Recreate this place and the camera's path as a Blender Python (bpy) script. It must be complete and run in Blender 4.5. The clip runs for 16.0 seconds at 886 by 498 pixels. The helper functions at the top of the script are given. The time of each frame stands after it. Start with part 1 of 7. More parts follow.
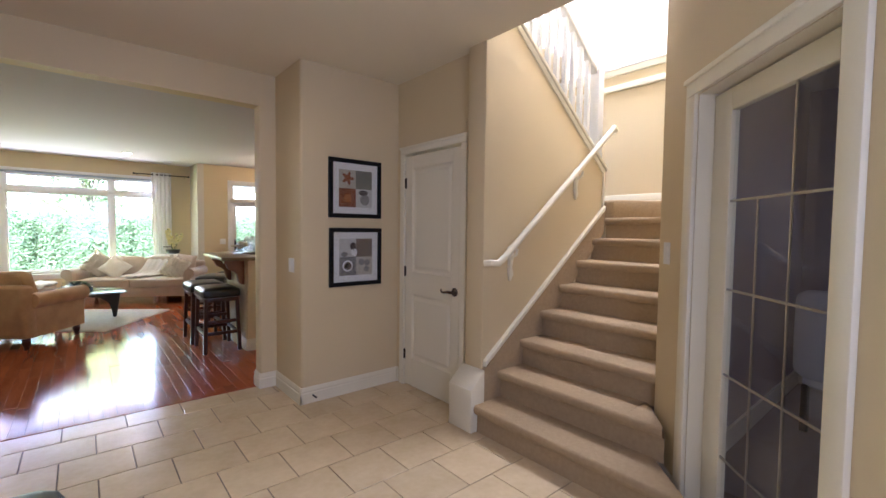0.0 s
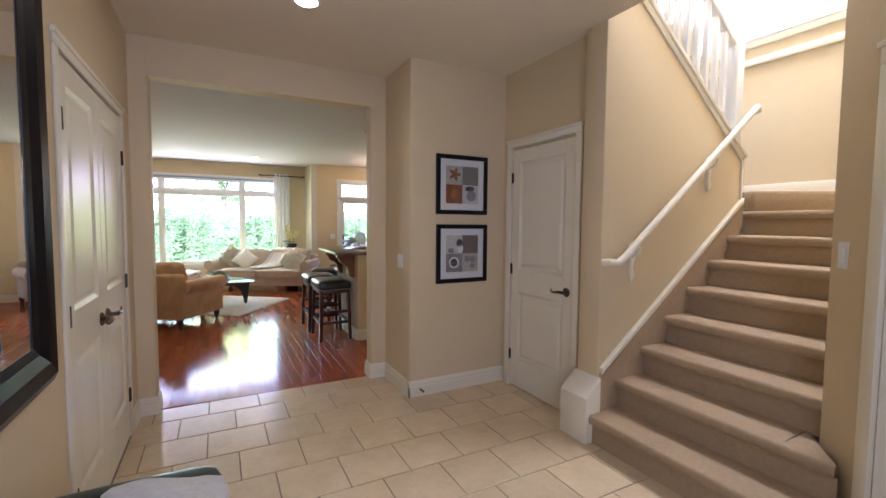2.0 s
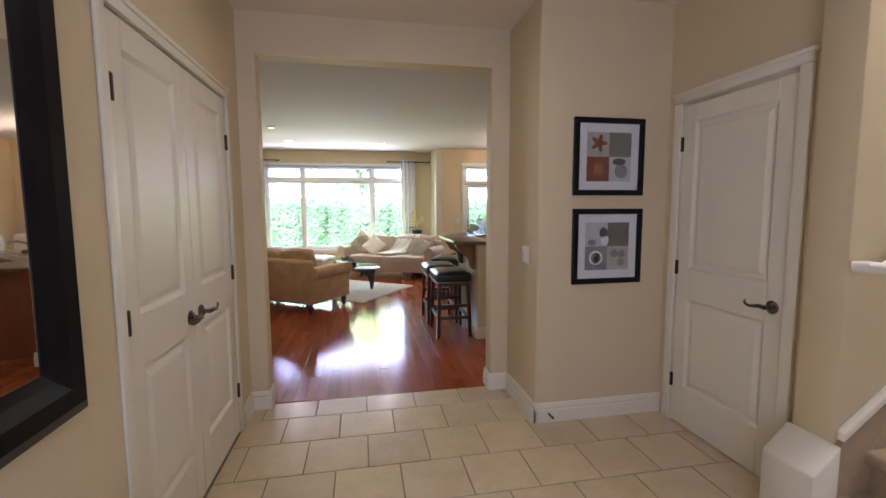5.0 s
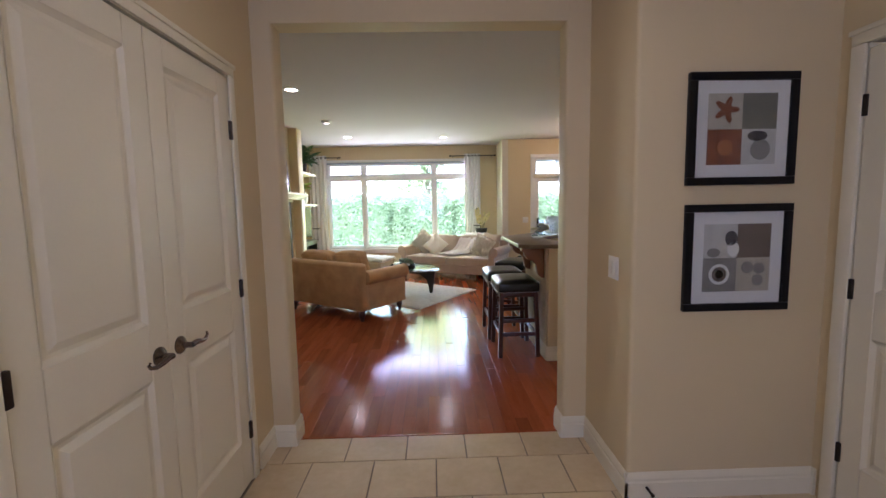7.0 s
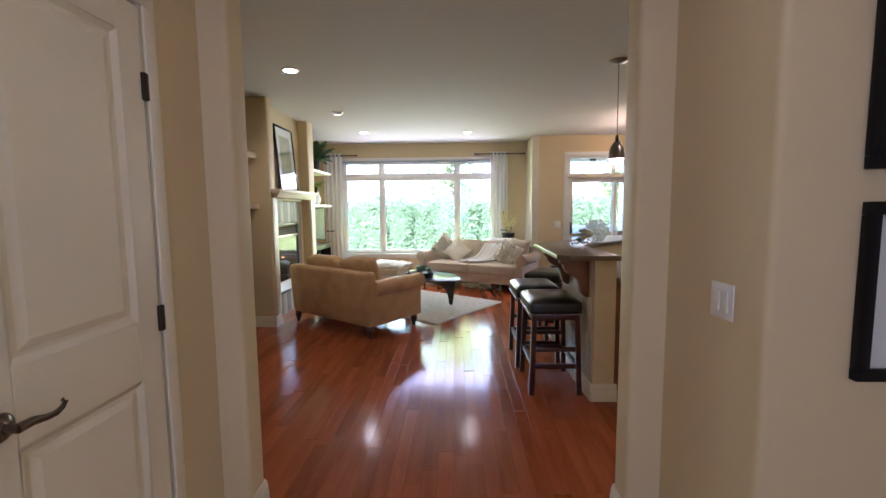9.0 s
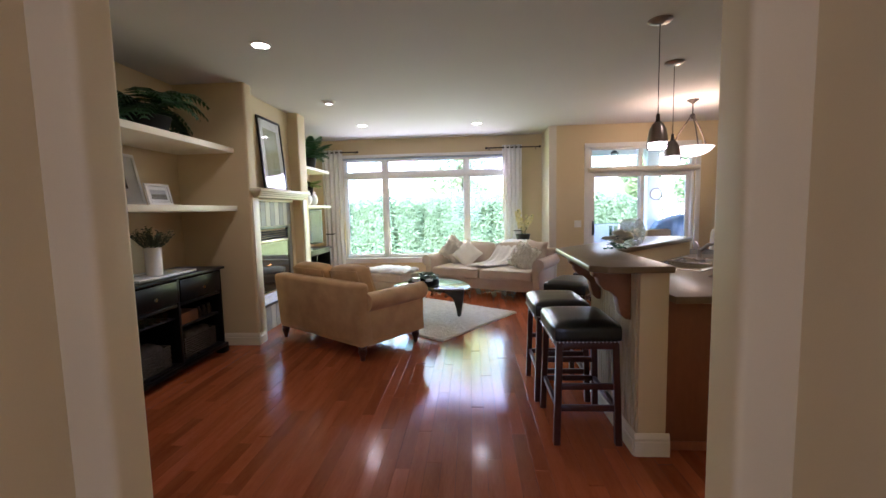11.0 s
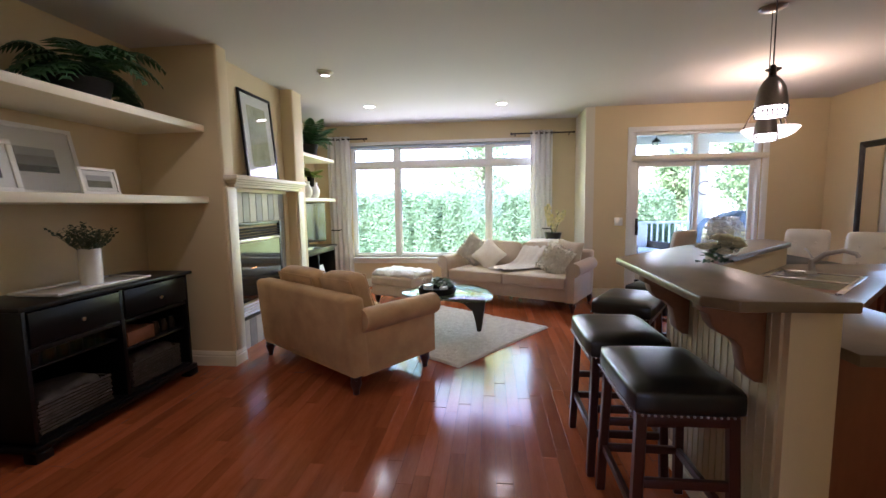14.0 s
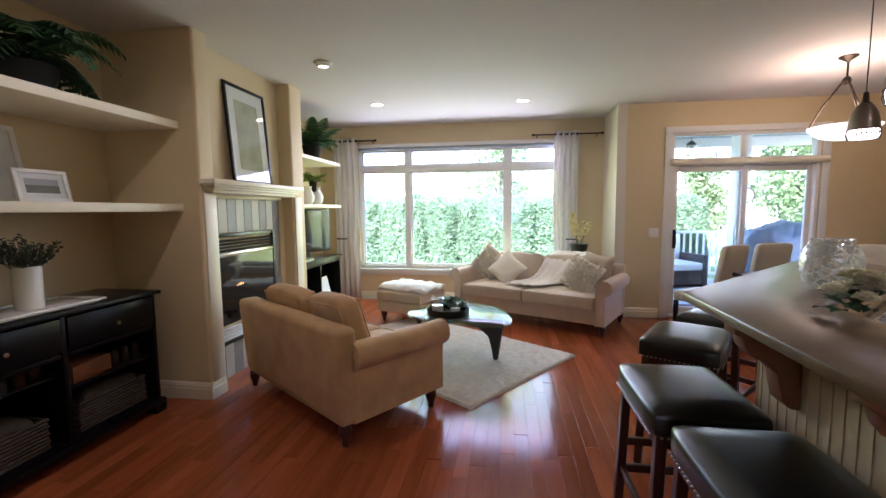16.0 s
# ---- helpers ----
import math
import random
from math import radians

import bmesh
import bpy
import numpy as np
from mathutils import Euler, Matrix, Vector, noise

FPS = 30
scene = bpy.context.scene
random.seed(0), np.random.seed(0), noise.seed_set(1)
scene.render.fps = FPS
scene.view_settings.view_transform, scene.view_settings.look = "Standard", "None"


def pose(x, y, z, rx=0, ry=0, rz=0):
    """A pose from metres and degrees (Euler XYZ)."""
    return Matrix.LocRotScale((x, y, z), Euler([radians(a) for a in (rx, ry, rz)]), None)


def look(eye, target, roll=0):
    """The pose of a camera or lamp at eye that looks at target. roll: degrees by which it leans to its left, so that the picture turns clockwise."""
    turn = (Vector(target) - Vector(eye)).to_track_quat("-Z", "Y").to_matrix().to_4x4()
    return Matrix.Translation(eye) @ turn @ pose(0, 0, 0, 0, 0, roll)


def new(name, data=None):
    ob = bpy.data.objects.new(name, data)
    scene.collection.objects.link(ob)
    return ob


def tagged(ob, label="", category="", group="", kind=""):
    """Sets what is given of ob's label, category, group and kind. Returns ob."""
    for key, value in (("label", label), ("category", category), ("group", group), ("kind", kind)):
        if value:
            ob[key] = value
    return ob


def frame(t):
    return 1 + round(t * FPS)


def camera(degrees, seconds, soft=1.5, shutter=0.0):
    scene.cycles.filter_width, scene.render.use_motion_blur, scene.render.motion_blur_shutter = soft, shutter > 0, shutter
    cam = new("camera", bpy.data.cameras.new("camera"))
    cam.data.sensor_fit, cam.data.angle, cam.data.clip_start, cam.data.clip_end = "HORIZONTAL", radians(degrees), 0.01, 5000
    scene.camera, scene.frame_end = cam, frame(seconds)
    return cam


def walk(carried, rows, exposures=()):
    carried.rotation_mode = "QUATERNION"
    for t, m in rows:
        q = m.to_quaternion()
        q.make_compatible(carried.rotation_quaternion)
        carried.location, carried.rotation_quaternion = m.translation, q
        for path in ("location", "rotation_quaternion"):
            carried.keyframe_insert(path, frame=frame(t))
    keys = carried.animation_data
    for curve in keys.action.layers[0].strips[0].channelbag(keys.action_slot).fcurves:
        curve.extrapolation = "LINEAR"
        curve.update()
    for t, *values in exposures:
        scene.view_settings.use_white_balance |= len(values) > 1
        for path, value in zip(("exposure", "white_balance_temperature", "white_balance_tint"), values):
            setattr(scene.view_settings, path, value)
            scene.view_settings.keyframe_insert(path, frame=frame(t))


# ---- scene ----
cam = camera(92.0, 16.0)
PATH = [
    (0, (1.042, 0.413, 1.403), (2.33, 1.94, 1.314), 0.7),
    (0.5, (1.03, 0.437, 1.4), (2.245, 2.023, 1.314), 0.6),
    (1, (1.016, 0.459, 1.401), (2.146, 2.107, 1.31), 0.6),
    (1.5, (1.007, 0.505, 1.412), (2.044, 2.211, 1.307), 0.4),
    (2, (0.992, 0.551, 1.417), (1.924, 2.317, 1.298), 0.5),
    (2.5, (1.006, 0.601, 1.416), (1.823, 2.421, 1.282), 0.3),
    (3, (1.03, 0.694, 1.417), (1.75, 2.554, 1.266), 0.2),
    (3.5, (1.052, 0.807, 1.411), (1.696, 2.694, 1.25), 0.2),
    (4, (1.083, 0.917, 1.417), (1.659, 2.824, 1.243), 0.3),
    (4.5, (1.18, 1.023, 1.416), (1.653, 2.958, 1.234), 0.1),
    (7, (1.436, 1.769, 1.43), (1.485, 3.758, 1.226), -1.1),
    (7.5, (1.524, 1.984, 1.403), (1.511, 3.973, 1.199), -0.9),
    (8, (1.493, 2.139, 1.394), (1.46, 4.129, 1.192), -0.6),
    (8.5, (1.475, 2.323, 1.396), (1.431, 4.312, 1.193), -0.4),
    (9, (1.496, 2.5, 1.4), (1.429, 4.491, 1.214), -0.5),
    (11.5, (1.57, 3.355, 1.38), (1.42, 5.34, 1.196), -1.3),
    (12, (1.553, 3.507, 1.373), (1.386, 5.491, 1.18), -1.2),
    (12.5, (1.491, 3.675, 1.377), (1.324, 5.658, 1.181), -1.1),
    (13, (1.472, 3.815, 1.372), (1.294, 5.797, 1.173), -1.0),
    (13.5, (1.497, 3.975, 1.364), (1.294, 5.955, 1.164), -1.0),
    (14, (1.527, 4.094, 1.375), (1.305, 6.071, 1.17), -0.9),
    (14.5, (1.484, 4.246, 1.371), (1.276, 6.226, 1.176), -0.7),
    (15, (1.453, 4.391, 1.379), (1.243, 6.371, 1.19), -0.6),
    (15.5, (1.45, 4.527, 1.391), (1.214, 6.505, 1.212), -0.6),
    (16, (1.503, 4.673, 1.416), (1.205, 6.643, 1.233), -0.5),
]
walk(cam, [(t, look(eye, target, roll)) for t, eye, target, roll in PATH], exposures=[(0, 4.21, 5430, 23), (4.5, 4.27, 5400, 23), (7.0, 3.97, 5400, 25), (9.0, 4.04, 5350, 26), (12.0, 3.87, 5330, 28)])
# ---- world, sun, large lights ----
world = bpy.data.worlds.new("world")
scene.world = world
world.use_nodes = True
SUN_EL, SUN_AZ = radians(40), radians(200)
_n, _l = world.node_tree.nodes, world.node_tree.links
_sky = _n.new("ShaderNodeTexSky")
_sky.sky_type = "NISHITA"
_sky.sun_disc = False
_sky.sun_elevation, _sky.sun_rotation = SUN_EL, SUN_AZ
_l.new(_sky.outputs[0], _n["Background"].inputs[0])
_n["Background"].inputs[1].default_value = 0.15
sun = new("sun", bpy.data.lights.new("sun", "SUN"))
sun.data.energy, sun.data.angle, sun.data.color = 5.0, radians(0.6), (1, 0.95, 0.88)
_sd = Vector((math.sin(SUN_AZ) * math.cos(SUN_EL), math.cos(SUN_AZ) * math.cos(SUN_EL), math.sin(SUN_EL)))
sun.matrix_world = look(_sd * 50, (0, 0, 0))


def area(name, eye, target, w, h, watts, color=(1, 1, 1), spread=180):
    li = bpy.data.lights.new(name, "AREA")
    li.shape, li.size, li.size_y, li.energy, li.color = "RECTANGLE", w, h, watts, color
    li.spread = radians(spread)
    ob = new(name, li)
    ob.matrix_world = look(eye, target)
    return ob


area("window_sky_light", (0.75, 11.22, 2.16), (0.75, 5, 3.0), 2.9, 0.32, 1.3, (1.0, 0.86, 1.0), 120)
area("window_garden_light", (0.75, 11.22, 1.27), (0.75, 5, 0.3), 2.9, 1.4, 3.8, (0.90, 1.0, 0.35))
area("den_daylight", (6.1, 0.4, 1.6), (3.6, 0.3, 0.2), 1.1, 1.2, 0.14, (0.92, 0.92, 1.0))
area("stairwell_daylight", (5.3, 1.92, 5.5), (4.9, 1.92, 0), 2.4, 0.6, 13.5, (1.0, 0.99, 0.96))
area("entry_daylight", (1.4, -0.45, 1.6), (1.6, 4, 1.0), 1.4, 1.6, 1.8, (0.70, 0.78, 1.0))
BOWL_W = 2.0
DOWN_W = 0.30


# ---- materials ----
def principled(name, color, rough=0.6, metal=0.0, **extra):
    m = bpy.data.materials.new(name)
    m.use_nodes = True
    b = m.node_tree.nodes["Principled BSDF"]
    b.inputs["Base Color"].default_value = (*color, 1)
    b.inputs["Roughness"].default_value = rough
    b.inputs["Metallic"].default_value = metal
    for k, v in extra.items():
        b.inputs[k.replace("_", " ")].default_value = v
    return m


def grained(name, c1, c2, scale=8.0, fine=120.0, rough=0.6, bump=0.05, metal=0.0, stretch=(1, 1, 1), per_object=0.0, per_island=0.0, rough_var=0.06, dist=0.002, **extra):
    """Two-scale variation of colour, roughness and relief in object space."""
    m = principled(name, c1, rough, metal, **extra)
    nt = m.node_tree
    n, l = nt.nodes, nt.links
    b = n["Principled BSDF"]
    tc = n.new("ShaderNodeTexCoord")
    mp = n.new("ShaderNodeMapping")
    mp.inputs["Scale"].default_value = stretch
    if per_object:
        oi, sp = n.new("ShaderNodeObjectInfo"), n.new("ShaderNodeVectorMath")
        sp.operation = "SCALE"
        sp.inputs[0].default_value = (37.0, 53.0, 0.0)
        l.new(oi.outputs["Random"], sp.inputs["Scale"])
        l.new(sp.outputs[0], mp.inputs["Location"])
    l.new(tc.outputs["Object"], mp.inputs["Vector"])
    src = mp.outputs[0]
    big = n.new("ShaderNodeTexNoise")
    big.inputs["Scale"].default_value, big.inputs["Detail"].default_value = scale, 4
    l.new(src, big.inputs["Vector"])
    small = n.new("ShaderNodeTexNoise")
    small.inputs["Scale"].default_value, small.inputs["Detail"].default_value = fine, 3
    l.new(src, small.inputs["Vector"])
    mix = n.new("ShaderNodeMix")
    mix.data_type = "RGBA"
    mix.inputs[6].default_value, mix.inputs[7].default_value = (*c1, 1), (*c2, 1)
    add = n.new("ShaderNodeMath")
    add.operation = "MULTIPLY_ADD"
    l.new(small.outputs[0], add.inputs[0])
    add.inputs[1].default_value = 0.5
    l.new(big.outputs[0], add.inputs[2])
    rng = n.new("ShaderNodeMapRange")
    rng.inputs[1].default_value, rng.inputs[2].default_value = 0.5, 1.0
    l.new(add.outputs[0], rng.inputs[0])
    fac = rng.outputs[0]
    l.new(fac, mix.inputs[0])
    col = mix.outputs[2]
    if per_object or per_island:
        if per_object:
            info = n.new("ShaderNodeObjectInfo")
            rnd, amount = info.outputs["Random"], per_object
        else:
            info = n.new("ShaderNodeNewGeometry")
            rnd, amount = info.outputs["Random Per Island"], per_island
        hsv = n.new("ShaderNodeHueSaturation")
        r2 = n.new("ShaderNodeMapRange")
        r2.inputs[3].default_value, r2.inputs[4].default_value = 1 - amount, 1 + amount
        l.new(rnd, r2.inputs[0])
        l.new(r2.outputs[0], hsv.inputs["Value"])
        l.new(col, hsv.inputs["Color"])
        col = hsv.outputs[0]
    l.new(col, b.inputs["Base Color"])
    rr = n.new("ShaderNodeMapRange")
    rr.inputs[3].default_value, rr.inputs[4].default_value = max(0, rough - rough_var), min(1, rough + rough_var)
    l.new(big.outputs[0], rr.inputs[0])
    l.new(rr.outputs[0], b.inputs["Roughness"])
    if bump:
        bp = n.new("ShaderNodeBump")
        bp.inputs["Strength"].default_value, bp.inputs["Distance"].default_value = bump, dist
        l.new(add.outputs[0], bp.inputs["Height"])
        l.new(bp.outputs[0], b.inputs["Normal"])
    return m


M = {}
M["wall"] = grained("wall_paint", (0.66, 0.537, 0.32), (0.69, 0.567, 0.35), 1.2, 220, 0.62, 0.12)
M["wall_pale"] = grained("wall_paint_pale", (0.68, 0.62, 0.52), (0.71, 0.65, 0.55), 1.2, 220, 0.62, 0.12)
# hall ceiling: the warm hall light is mixed into the paint colour
M["ceiling_hall"] = grained("ceiling_paint_warm_light_tint", (0.79, 0.71, 0.54), (0.82, 0.74, 0.57), 1.0, 160, 0.9, 0.25)
# living ceiling: the cool, dimmer light there is mixed into the paint colour
M["ceiling"] = grained("ceiling_paint_cool_light_tint", (0.58, 0.55, 0.55), (0.61, 0.58, 0.58), 1.0, 160, 0.9, 0.25)
M["trim"] = grained("trim_paint", (0.79, 0.735, 0.58), (0.82, 0.765, 0.61), 3, 90, 0.45, 0.04)
M["door"] = grained("door_paint", (0.76, 0.705, 0.55), (0.79, 0.735, 0.58), 3, 90, 0.36, 0.04, Specular_IOR_Level=0.4)
M["tile"] = grained("stone_tile", (0.60, 0.46, 0.28), (0.70, 0.56, 0.36), 5, 26, 0.20, 0.4, per_object=0.07, rough_var=0.03, dist=0.004)
M["grout"] = grained("grout", (0.20, 0.16, 0.12), (0.26, 0.21, 0.16), 10, 200, 0.9, 0.2)
M["plank"] = grained("cherry_plank", (0.27, 0.062, 0.02), (0.38, 0.105, 0.036), 3, 26, 0.14, 0.05, stretch=(6, 0.6, 1), Specular_IOR_Level=0.2, per_object=0.22, rough_var=0.05)
M["underfloor"] = principled("floor_gap", (0.05, 0.015, 0.008), 0.7)
M["carpet"] = grained("stair_carpet", (0.40, 0.29, 0.165), (0.46, 0.34, 0.20), 40, 420, 0.95, 0.9, dist=0.006)
M["carpet_den"] = grained("den_carpet", (0.34, 0.28, 0.24), (0.40, 0.34, 0.30), 12, 300, 0.95, 0.6, dist=0.005)
# den wall colour, also used as the shade inside the closet shell
M["den_wall"] = grained("den_paint_closet_shade", (0.30, 0.25, 0.27), (0.33, 0.28, 0.29), 1.2, 200, 0.7, 0.1)
M["black_wood"] = grained("black_wood", (0.004, 0.004, 0.005), (0.009, 0.008, 0.009), 4, 60, 0.3, 0.06, Specular_IOR_Level=0.2)
M["mahogany"] = grained("dark_red_wood", (0.035, 0.010, 0.007), (0.065, 0.018, 0.012), 4, 60, 0.3, 0.05, stretch=(1, 1, 0.2))
M["leather"] = grained("black_leather", (0.006, 0.007, 0.006), (0.014, 0.015, 0.013), 8, 180, 0.3, 0.25)
M["iron"] = grained("dark_bronze", (0.03, 0.022, 0.018), (0.06, 0.045, 0.035), 10, 150, 0.4, 0.05, 0.8)
M["bronze_polished"] = grained("polished_bronze", (0.10, 0.075, 0.06), (0.20, 0.16, 0.13), 30, 150, 0.22, 0.05, 0.9)
M["nickel"] = principled("brushed_nickel", (0.45, 0.42, 0.38), 0.3, 1.0)
M["steel"] = principled("steel", (0.6, 0.6, 0.6), 0.22, 1.0)
M["mirror"] = principled("mirror_glass", (0.9, 0.9, 0.9), 0.01, 1.0)
M["white"] = grained("white_paint", (0.80, 0.79, 0.76), (0.84, 0.83, 0.80), 4, 90, 0.4, 0.03)
M["cream_fabric"] = grained("beige_microfibre", (0.44, 0.265, 0.10), (0.63, 0.405, 0.175), 6, 260, 0.85, 0.3, Sheen_Weight=0.15)
M["sofa_fabric"] = grained("pale_taupe_linen", (0.50, 0.385, 0.28), (0.57, 0.46, 0.345), 7, 260, 0.85, 0.35, Sheen_Weight=0.15)
M["pillow"] = grained("ivory_cloth", (0.80, 0.73, 0.60), (0.86, 0.81, 0.70), 14, 200, 0.9, 0.6, dist=0.006)
M["throw"] = grained("white_knit", (0.72, 0.66, 0.60), (0.80, 0.75, 0.69), 20, 240, 0.95, 0.7, dist=0.004)
M["fur"] = grained("white_fur", (0.74, 0.72, 0.68), (0.86, 0.84, 0.80), 30, 260, 1.0, 1.0, dist=0.01)
M["rug"] = grained("cream_shag", (0.58, 0.50, 0.42), (0.72, 0.65, 0.56), 18, 200, 1.0, 1.0, dist=0.015)
M["curtain"] = grained("white_curtain_cloth", (0.90, 0.88, 0.86), (0.93, 0.91, 0.89), 10, 300, 0.9, 0.2, Transmission_Weight=0.0)
_ct = M["curtain"].node_tree
_tl, _mx = _ct.nodes.new("ShaderNodeBsdfTranslucent"), _ct.nodes.new("ShaderNodeMixShader")
_tl.inputs[0].default_value = (0.82, 0.80, 0.76, 1)
_mx.inputs[0].default_value = 0.22
_ct.links.new(_ct.nodes["Principled BSDF"].outputs[0], _mx.inputs[1])
_ct.links.new(_tl.outputs[0], _mx.inputs[2])
_ct.links.new(_mx.outputs[0], _ct.nodes["Material Output"].inputs[0])
M["laminate"] = grained("brown_laminate", (0.125, 0.082, 0.040), (0.175, 0.12, 0.062), 9, 260, 0.33, 0.02, rough_var=0.015, Specular_IOR_Level=0.4)
M["cherry"] = grained("cherry_cabinet", (0.30, 0.095, 0.035), (0.40, 0.14, 0.055), 3, 40, 0.4, 0.04, stretch=(1, 1, 0.25))
M["panelwood"] = grained("oak_end_panel", (0.20, 0.07, 0.025), (0.26, 0.10, 0.038), 3, 40, 0.45, 0.04, stretch=(1, 1, 0.25))
M["slate_a"] = grained("grey_slate", (0.20, 0.20, 0.20), (0.30, 0.29, 0.28), 9, 70, 0.5, 0.2)
M["slate_b"] = grained("pale_slate", (0.44, 0.41, 0.36), (0.52, 0.49, 0.43), 9, 70, 0.5, 0.2)
M["black"] = grained("black_enamel", (0.012, 0.012, 0.013), (0.022, 0.022, 0.024), 9, 120, 0.3, 0.03)
M["ceramic"] = grained("white_ceramic", (0.78, 0.77, 0.74), (0.82, 0.81, 0.78), 6, 90, 0.25, 0.03)
M["leaf"] = grained("fern_leaf", (0.022, 0.075, 0.028), (0.05, 0.13, 0.045), 14, 90, 0.5, 0.15, per_island=0.3)
M["leaf_sage"] = grained("pale_sage_leaf", (0.12, 0.19, 0.11), (0.24, 0.32, 0.20), 14, 90, 0.6, 0.15, per_island=0.3)
M["orchid"] = grained("orchid_petal", (0.74, 0.64, 0.22), (0.84, 0.78, 0.50), 20, 90, 0.6, 0.1, per_island=0.15)
M["leaf_bright"] = grained("bright_leaf", (0.16, 0.24, 0.03), (0.26, 0.34, 0.06), 14, 90, 0.5, 0.15, per_island=0.3)
M["leaf_grey"] = grained("sage_leaf", (0.05, 0.075, 0.05), (0.10, 0.125, 0.085), 14, 90, 0.7, 0.15, per_island=0.3)
M["flower"] = grained("pale_flower", (0.84, 0.78, 0.52), (0.90, 0.87, 0.72), 20, 90, 0.6, 0.1, per_island=0.15)


def glass(name, tint=(1, 1, 1), rough=0.0, base=0.04, graze=0.55):
    """Thin glazing: mostly clear, with a gloss that grows towards grazing."""
    m = bpy.data.materials.new(name)
    m.use_nodes = True
    n, l = m.node_tree.nodes, m.node_tree.links
    n.remove(n["Principled BSDF"])
    tr, gl, mx, lw = n.new("ShaderNodeBsdfTransparent"), n.new("ShaderNodeBsdfGlossy"), n.new("ShaderNodeMixShader"), n.new("ShaderNodeLayerWeight")
    pw, ma = n.new("ShaderNodeMath"), n.new("ShaderNodeMath")
    pw.operation, ma.operation = "POWER", "MULTIPLY_ADD"
    lw.inputs["Blend"].default_value = 0.5
    tr.inputs[0].default_value = (*tint, 1)
    gl.inputs["Roughness"].default_value = rough
    l.new(lw.outputs["Facing"], pw.inputs[0])
    pw.inputs[1].default_value = 4.0
    l.new(pw.outputs[0], ma.inputs[0])
    ma.inputs[1].default_value, ma.inputs[2].default_value = graze, base
    l.new(ma.outputs[0], mx.inputs[0])
    l.new(tr.outputs[0], mx.inputs[1])
    l.new(gl.outputs[0], mx.inputs[2])
    l.new(mx.outputs[0], n["Material Output"].inputs[0])
    return m


M["glass"] = glass("window_glass", (0.97, 0.98, 0.98))
M["table_glass"] = glass("table_glass", (0.70, 0.82, 0.76), 0.0, 0.05, 0.32)


def glow(name, color, strength):
    m = principled(name, color, 0.5)
    b = m.node_tree.nodes["Principled BSDF"]
    b.inputs["Emission Color"].default_value = (*color, 1)
    b.inputs["Emission Strength"].default_value = strength
    return m


M["bulb"] = glow("lamp_glow", (1.0, 0.86, 0.68), 3.2)


M["screen"] = principled("dark_glass_screen", (0.008, 0.009, 0.011), 0.05, Specular_IOR_Level=0.6)
M["flame"] = glow("flame_glow", (1.0, 0.45, 0.12), 0.7)
M["matte_black"] = grained("matte_black_glaze", (0.010, 0.010, 0.010), (0.018, 0.017, 0.016), 9, 90, 0.75, 0.1, Specular_IOR_Level=0.2)
M["bulb_soft"] = glow("frosted_glow", (1.0, 0.84, 0.66), 0.5)
M["pewter"] = grained("dark_pewter", (0.22, 0.17, 0.14), (0.30, 0.25, 0.21), 10, 150, 0.32, 0.05, 0.9)
M["alabaster"] = glow("alabaster_glass", (1.0, 0.86, 0.66), 0.20)
M["crackle"] = glass("crackled_glass", (0.985, 1.0, 1.0), 0.05, 0.22, 0.6)
M["corbel"] = grained("corbel_wood", (0.16, 0.06, 0.022), (0.24, 0.095, 0.038), 4, 50, 0.4, 0.05)
M["beadboard"] = grained("beadboard_paint", (0.54, 0.44, 0.26), (0.58, 0.48, 0.30), 4, 90, 0.4, 0.04)
_cn = M["crackle"].node_tree
_v = _cn.nodes.new("ShaderNodeTexVoronoi")
_v.feature = "DISTANCE_TO_EDGE"
_v.inputs["Scale"].default_value = 26
_b = _cn.nodes.new("ShaderNodeBump")
_b.inputs["Strength"].default_value, _b.inputs["Distance"].default_value = 0.6, 0.01
_tc = _cn.nodes.new("ShaderNodeTexCoord")
_cn.links.new(_tc.outputs["Object"], _v.inputs["Vector"])
_cn.links.new(_v.outputs[0], _b.inputs["Height"])
_cn.links.new(_b.outputs[0], _cn.nodes["Glossy BSDF"].inputs["Normal"])
_cn.links.new(_b.outputs[0], _cn.nodes["Layer Weight"].inputs["Normal"])
_out = [n for n in _cn.nodes if n.type == "OUTPUT_MATERIAL"][0]
_src = _out.inputs["Surface"].links[0].from_socket
_rp = _cn.nodes.new("ShaderNodeMapRange")
_rp.inputs["From Max"].default_value = 0.09
_rp.inputs["To Min"].default_value, _rp.inputs["To Max"].default_value = 0.5, 0.05
_cn.links.new(_v.outputs[0], _rp.inputs["Value"])
_tl, _df, _ma, _mb = [_cn.nodes.new(k) for k in ("ShaderNodeBsdfTranslucent", "ShaderNodeBsdfDiffuse", "ShaderNodeMixShader", "ShaderNodeMixShader")]
_tl.inputs[0].default_value = _df.inputs[0].default_value = (0.9, 0.93, 0.92, 1)
_cn.links.new(_tl.outputs[0], _ma.inputs[1])
_cn.links.new(_df.outputs[0], _ma.inputs[2])
_cn.links.new(_rp.outputs[0], _mb.inputs[0])
_cn.links.new(_src, _mb.inputs[1])
_cn.links.new(_ma.outputs[0], _mb.inputs[2])
_cn.links.new(_mb.outputs[0], _out.inputs["Surface"])
_ct = M["curtain"].node_tree
_co = [n for n in _ct.nodes if n.type == "OUTPUT_MATERIAL"][0]
_cs = _co.inputs["Surface"].links[0].from_socket
_tr, _cm = _ct.nodes.new("ShaderNodeBsdfTranslucent"), _ct.nodes.new("ShaderNodeMixShader")
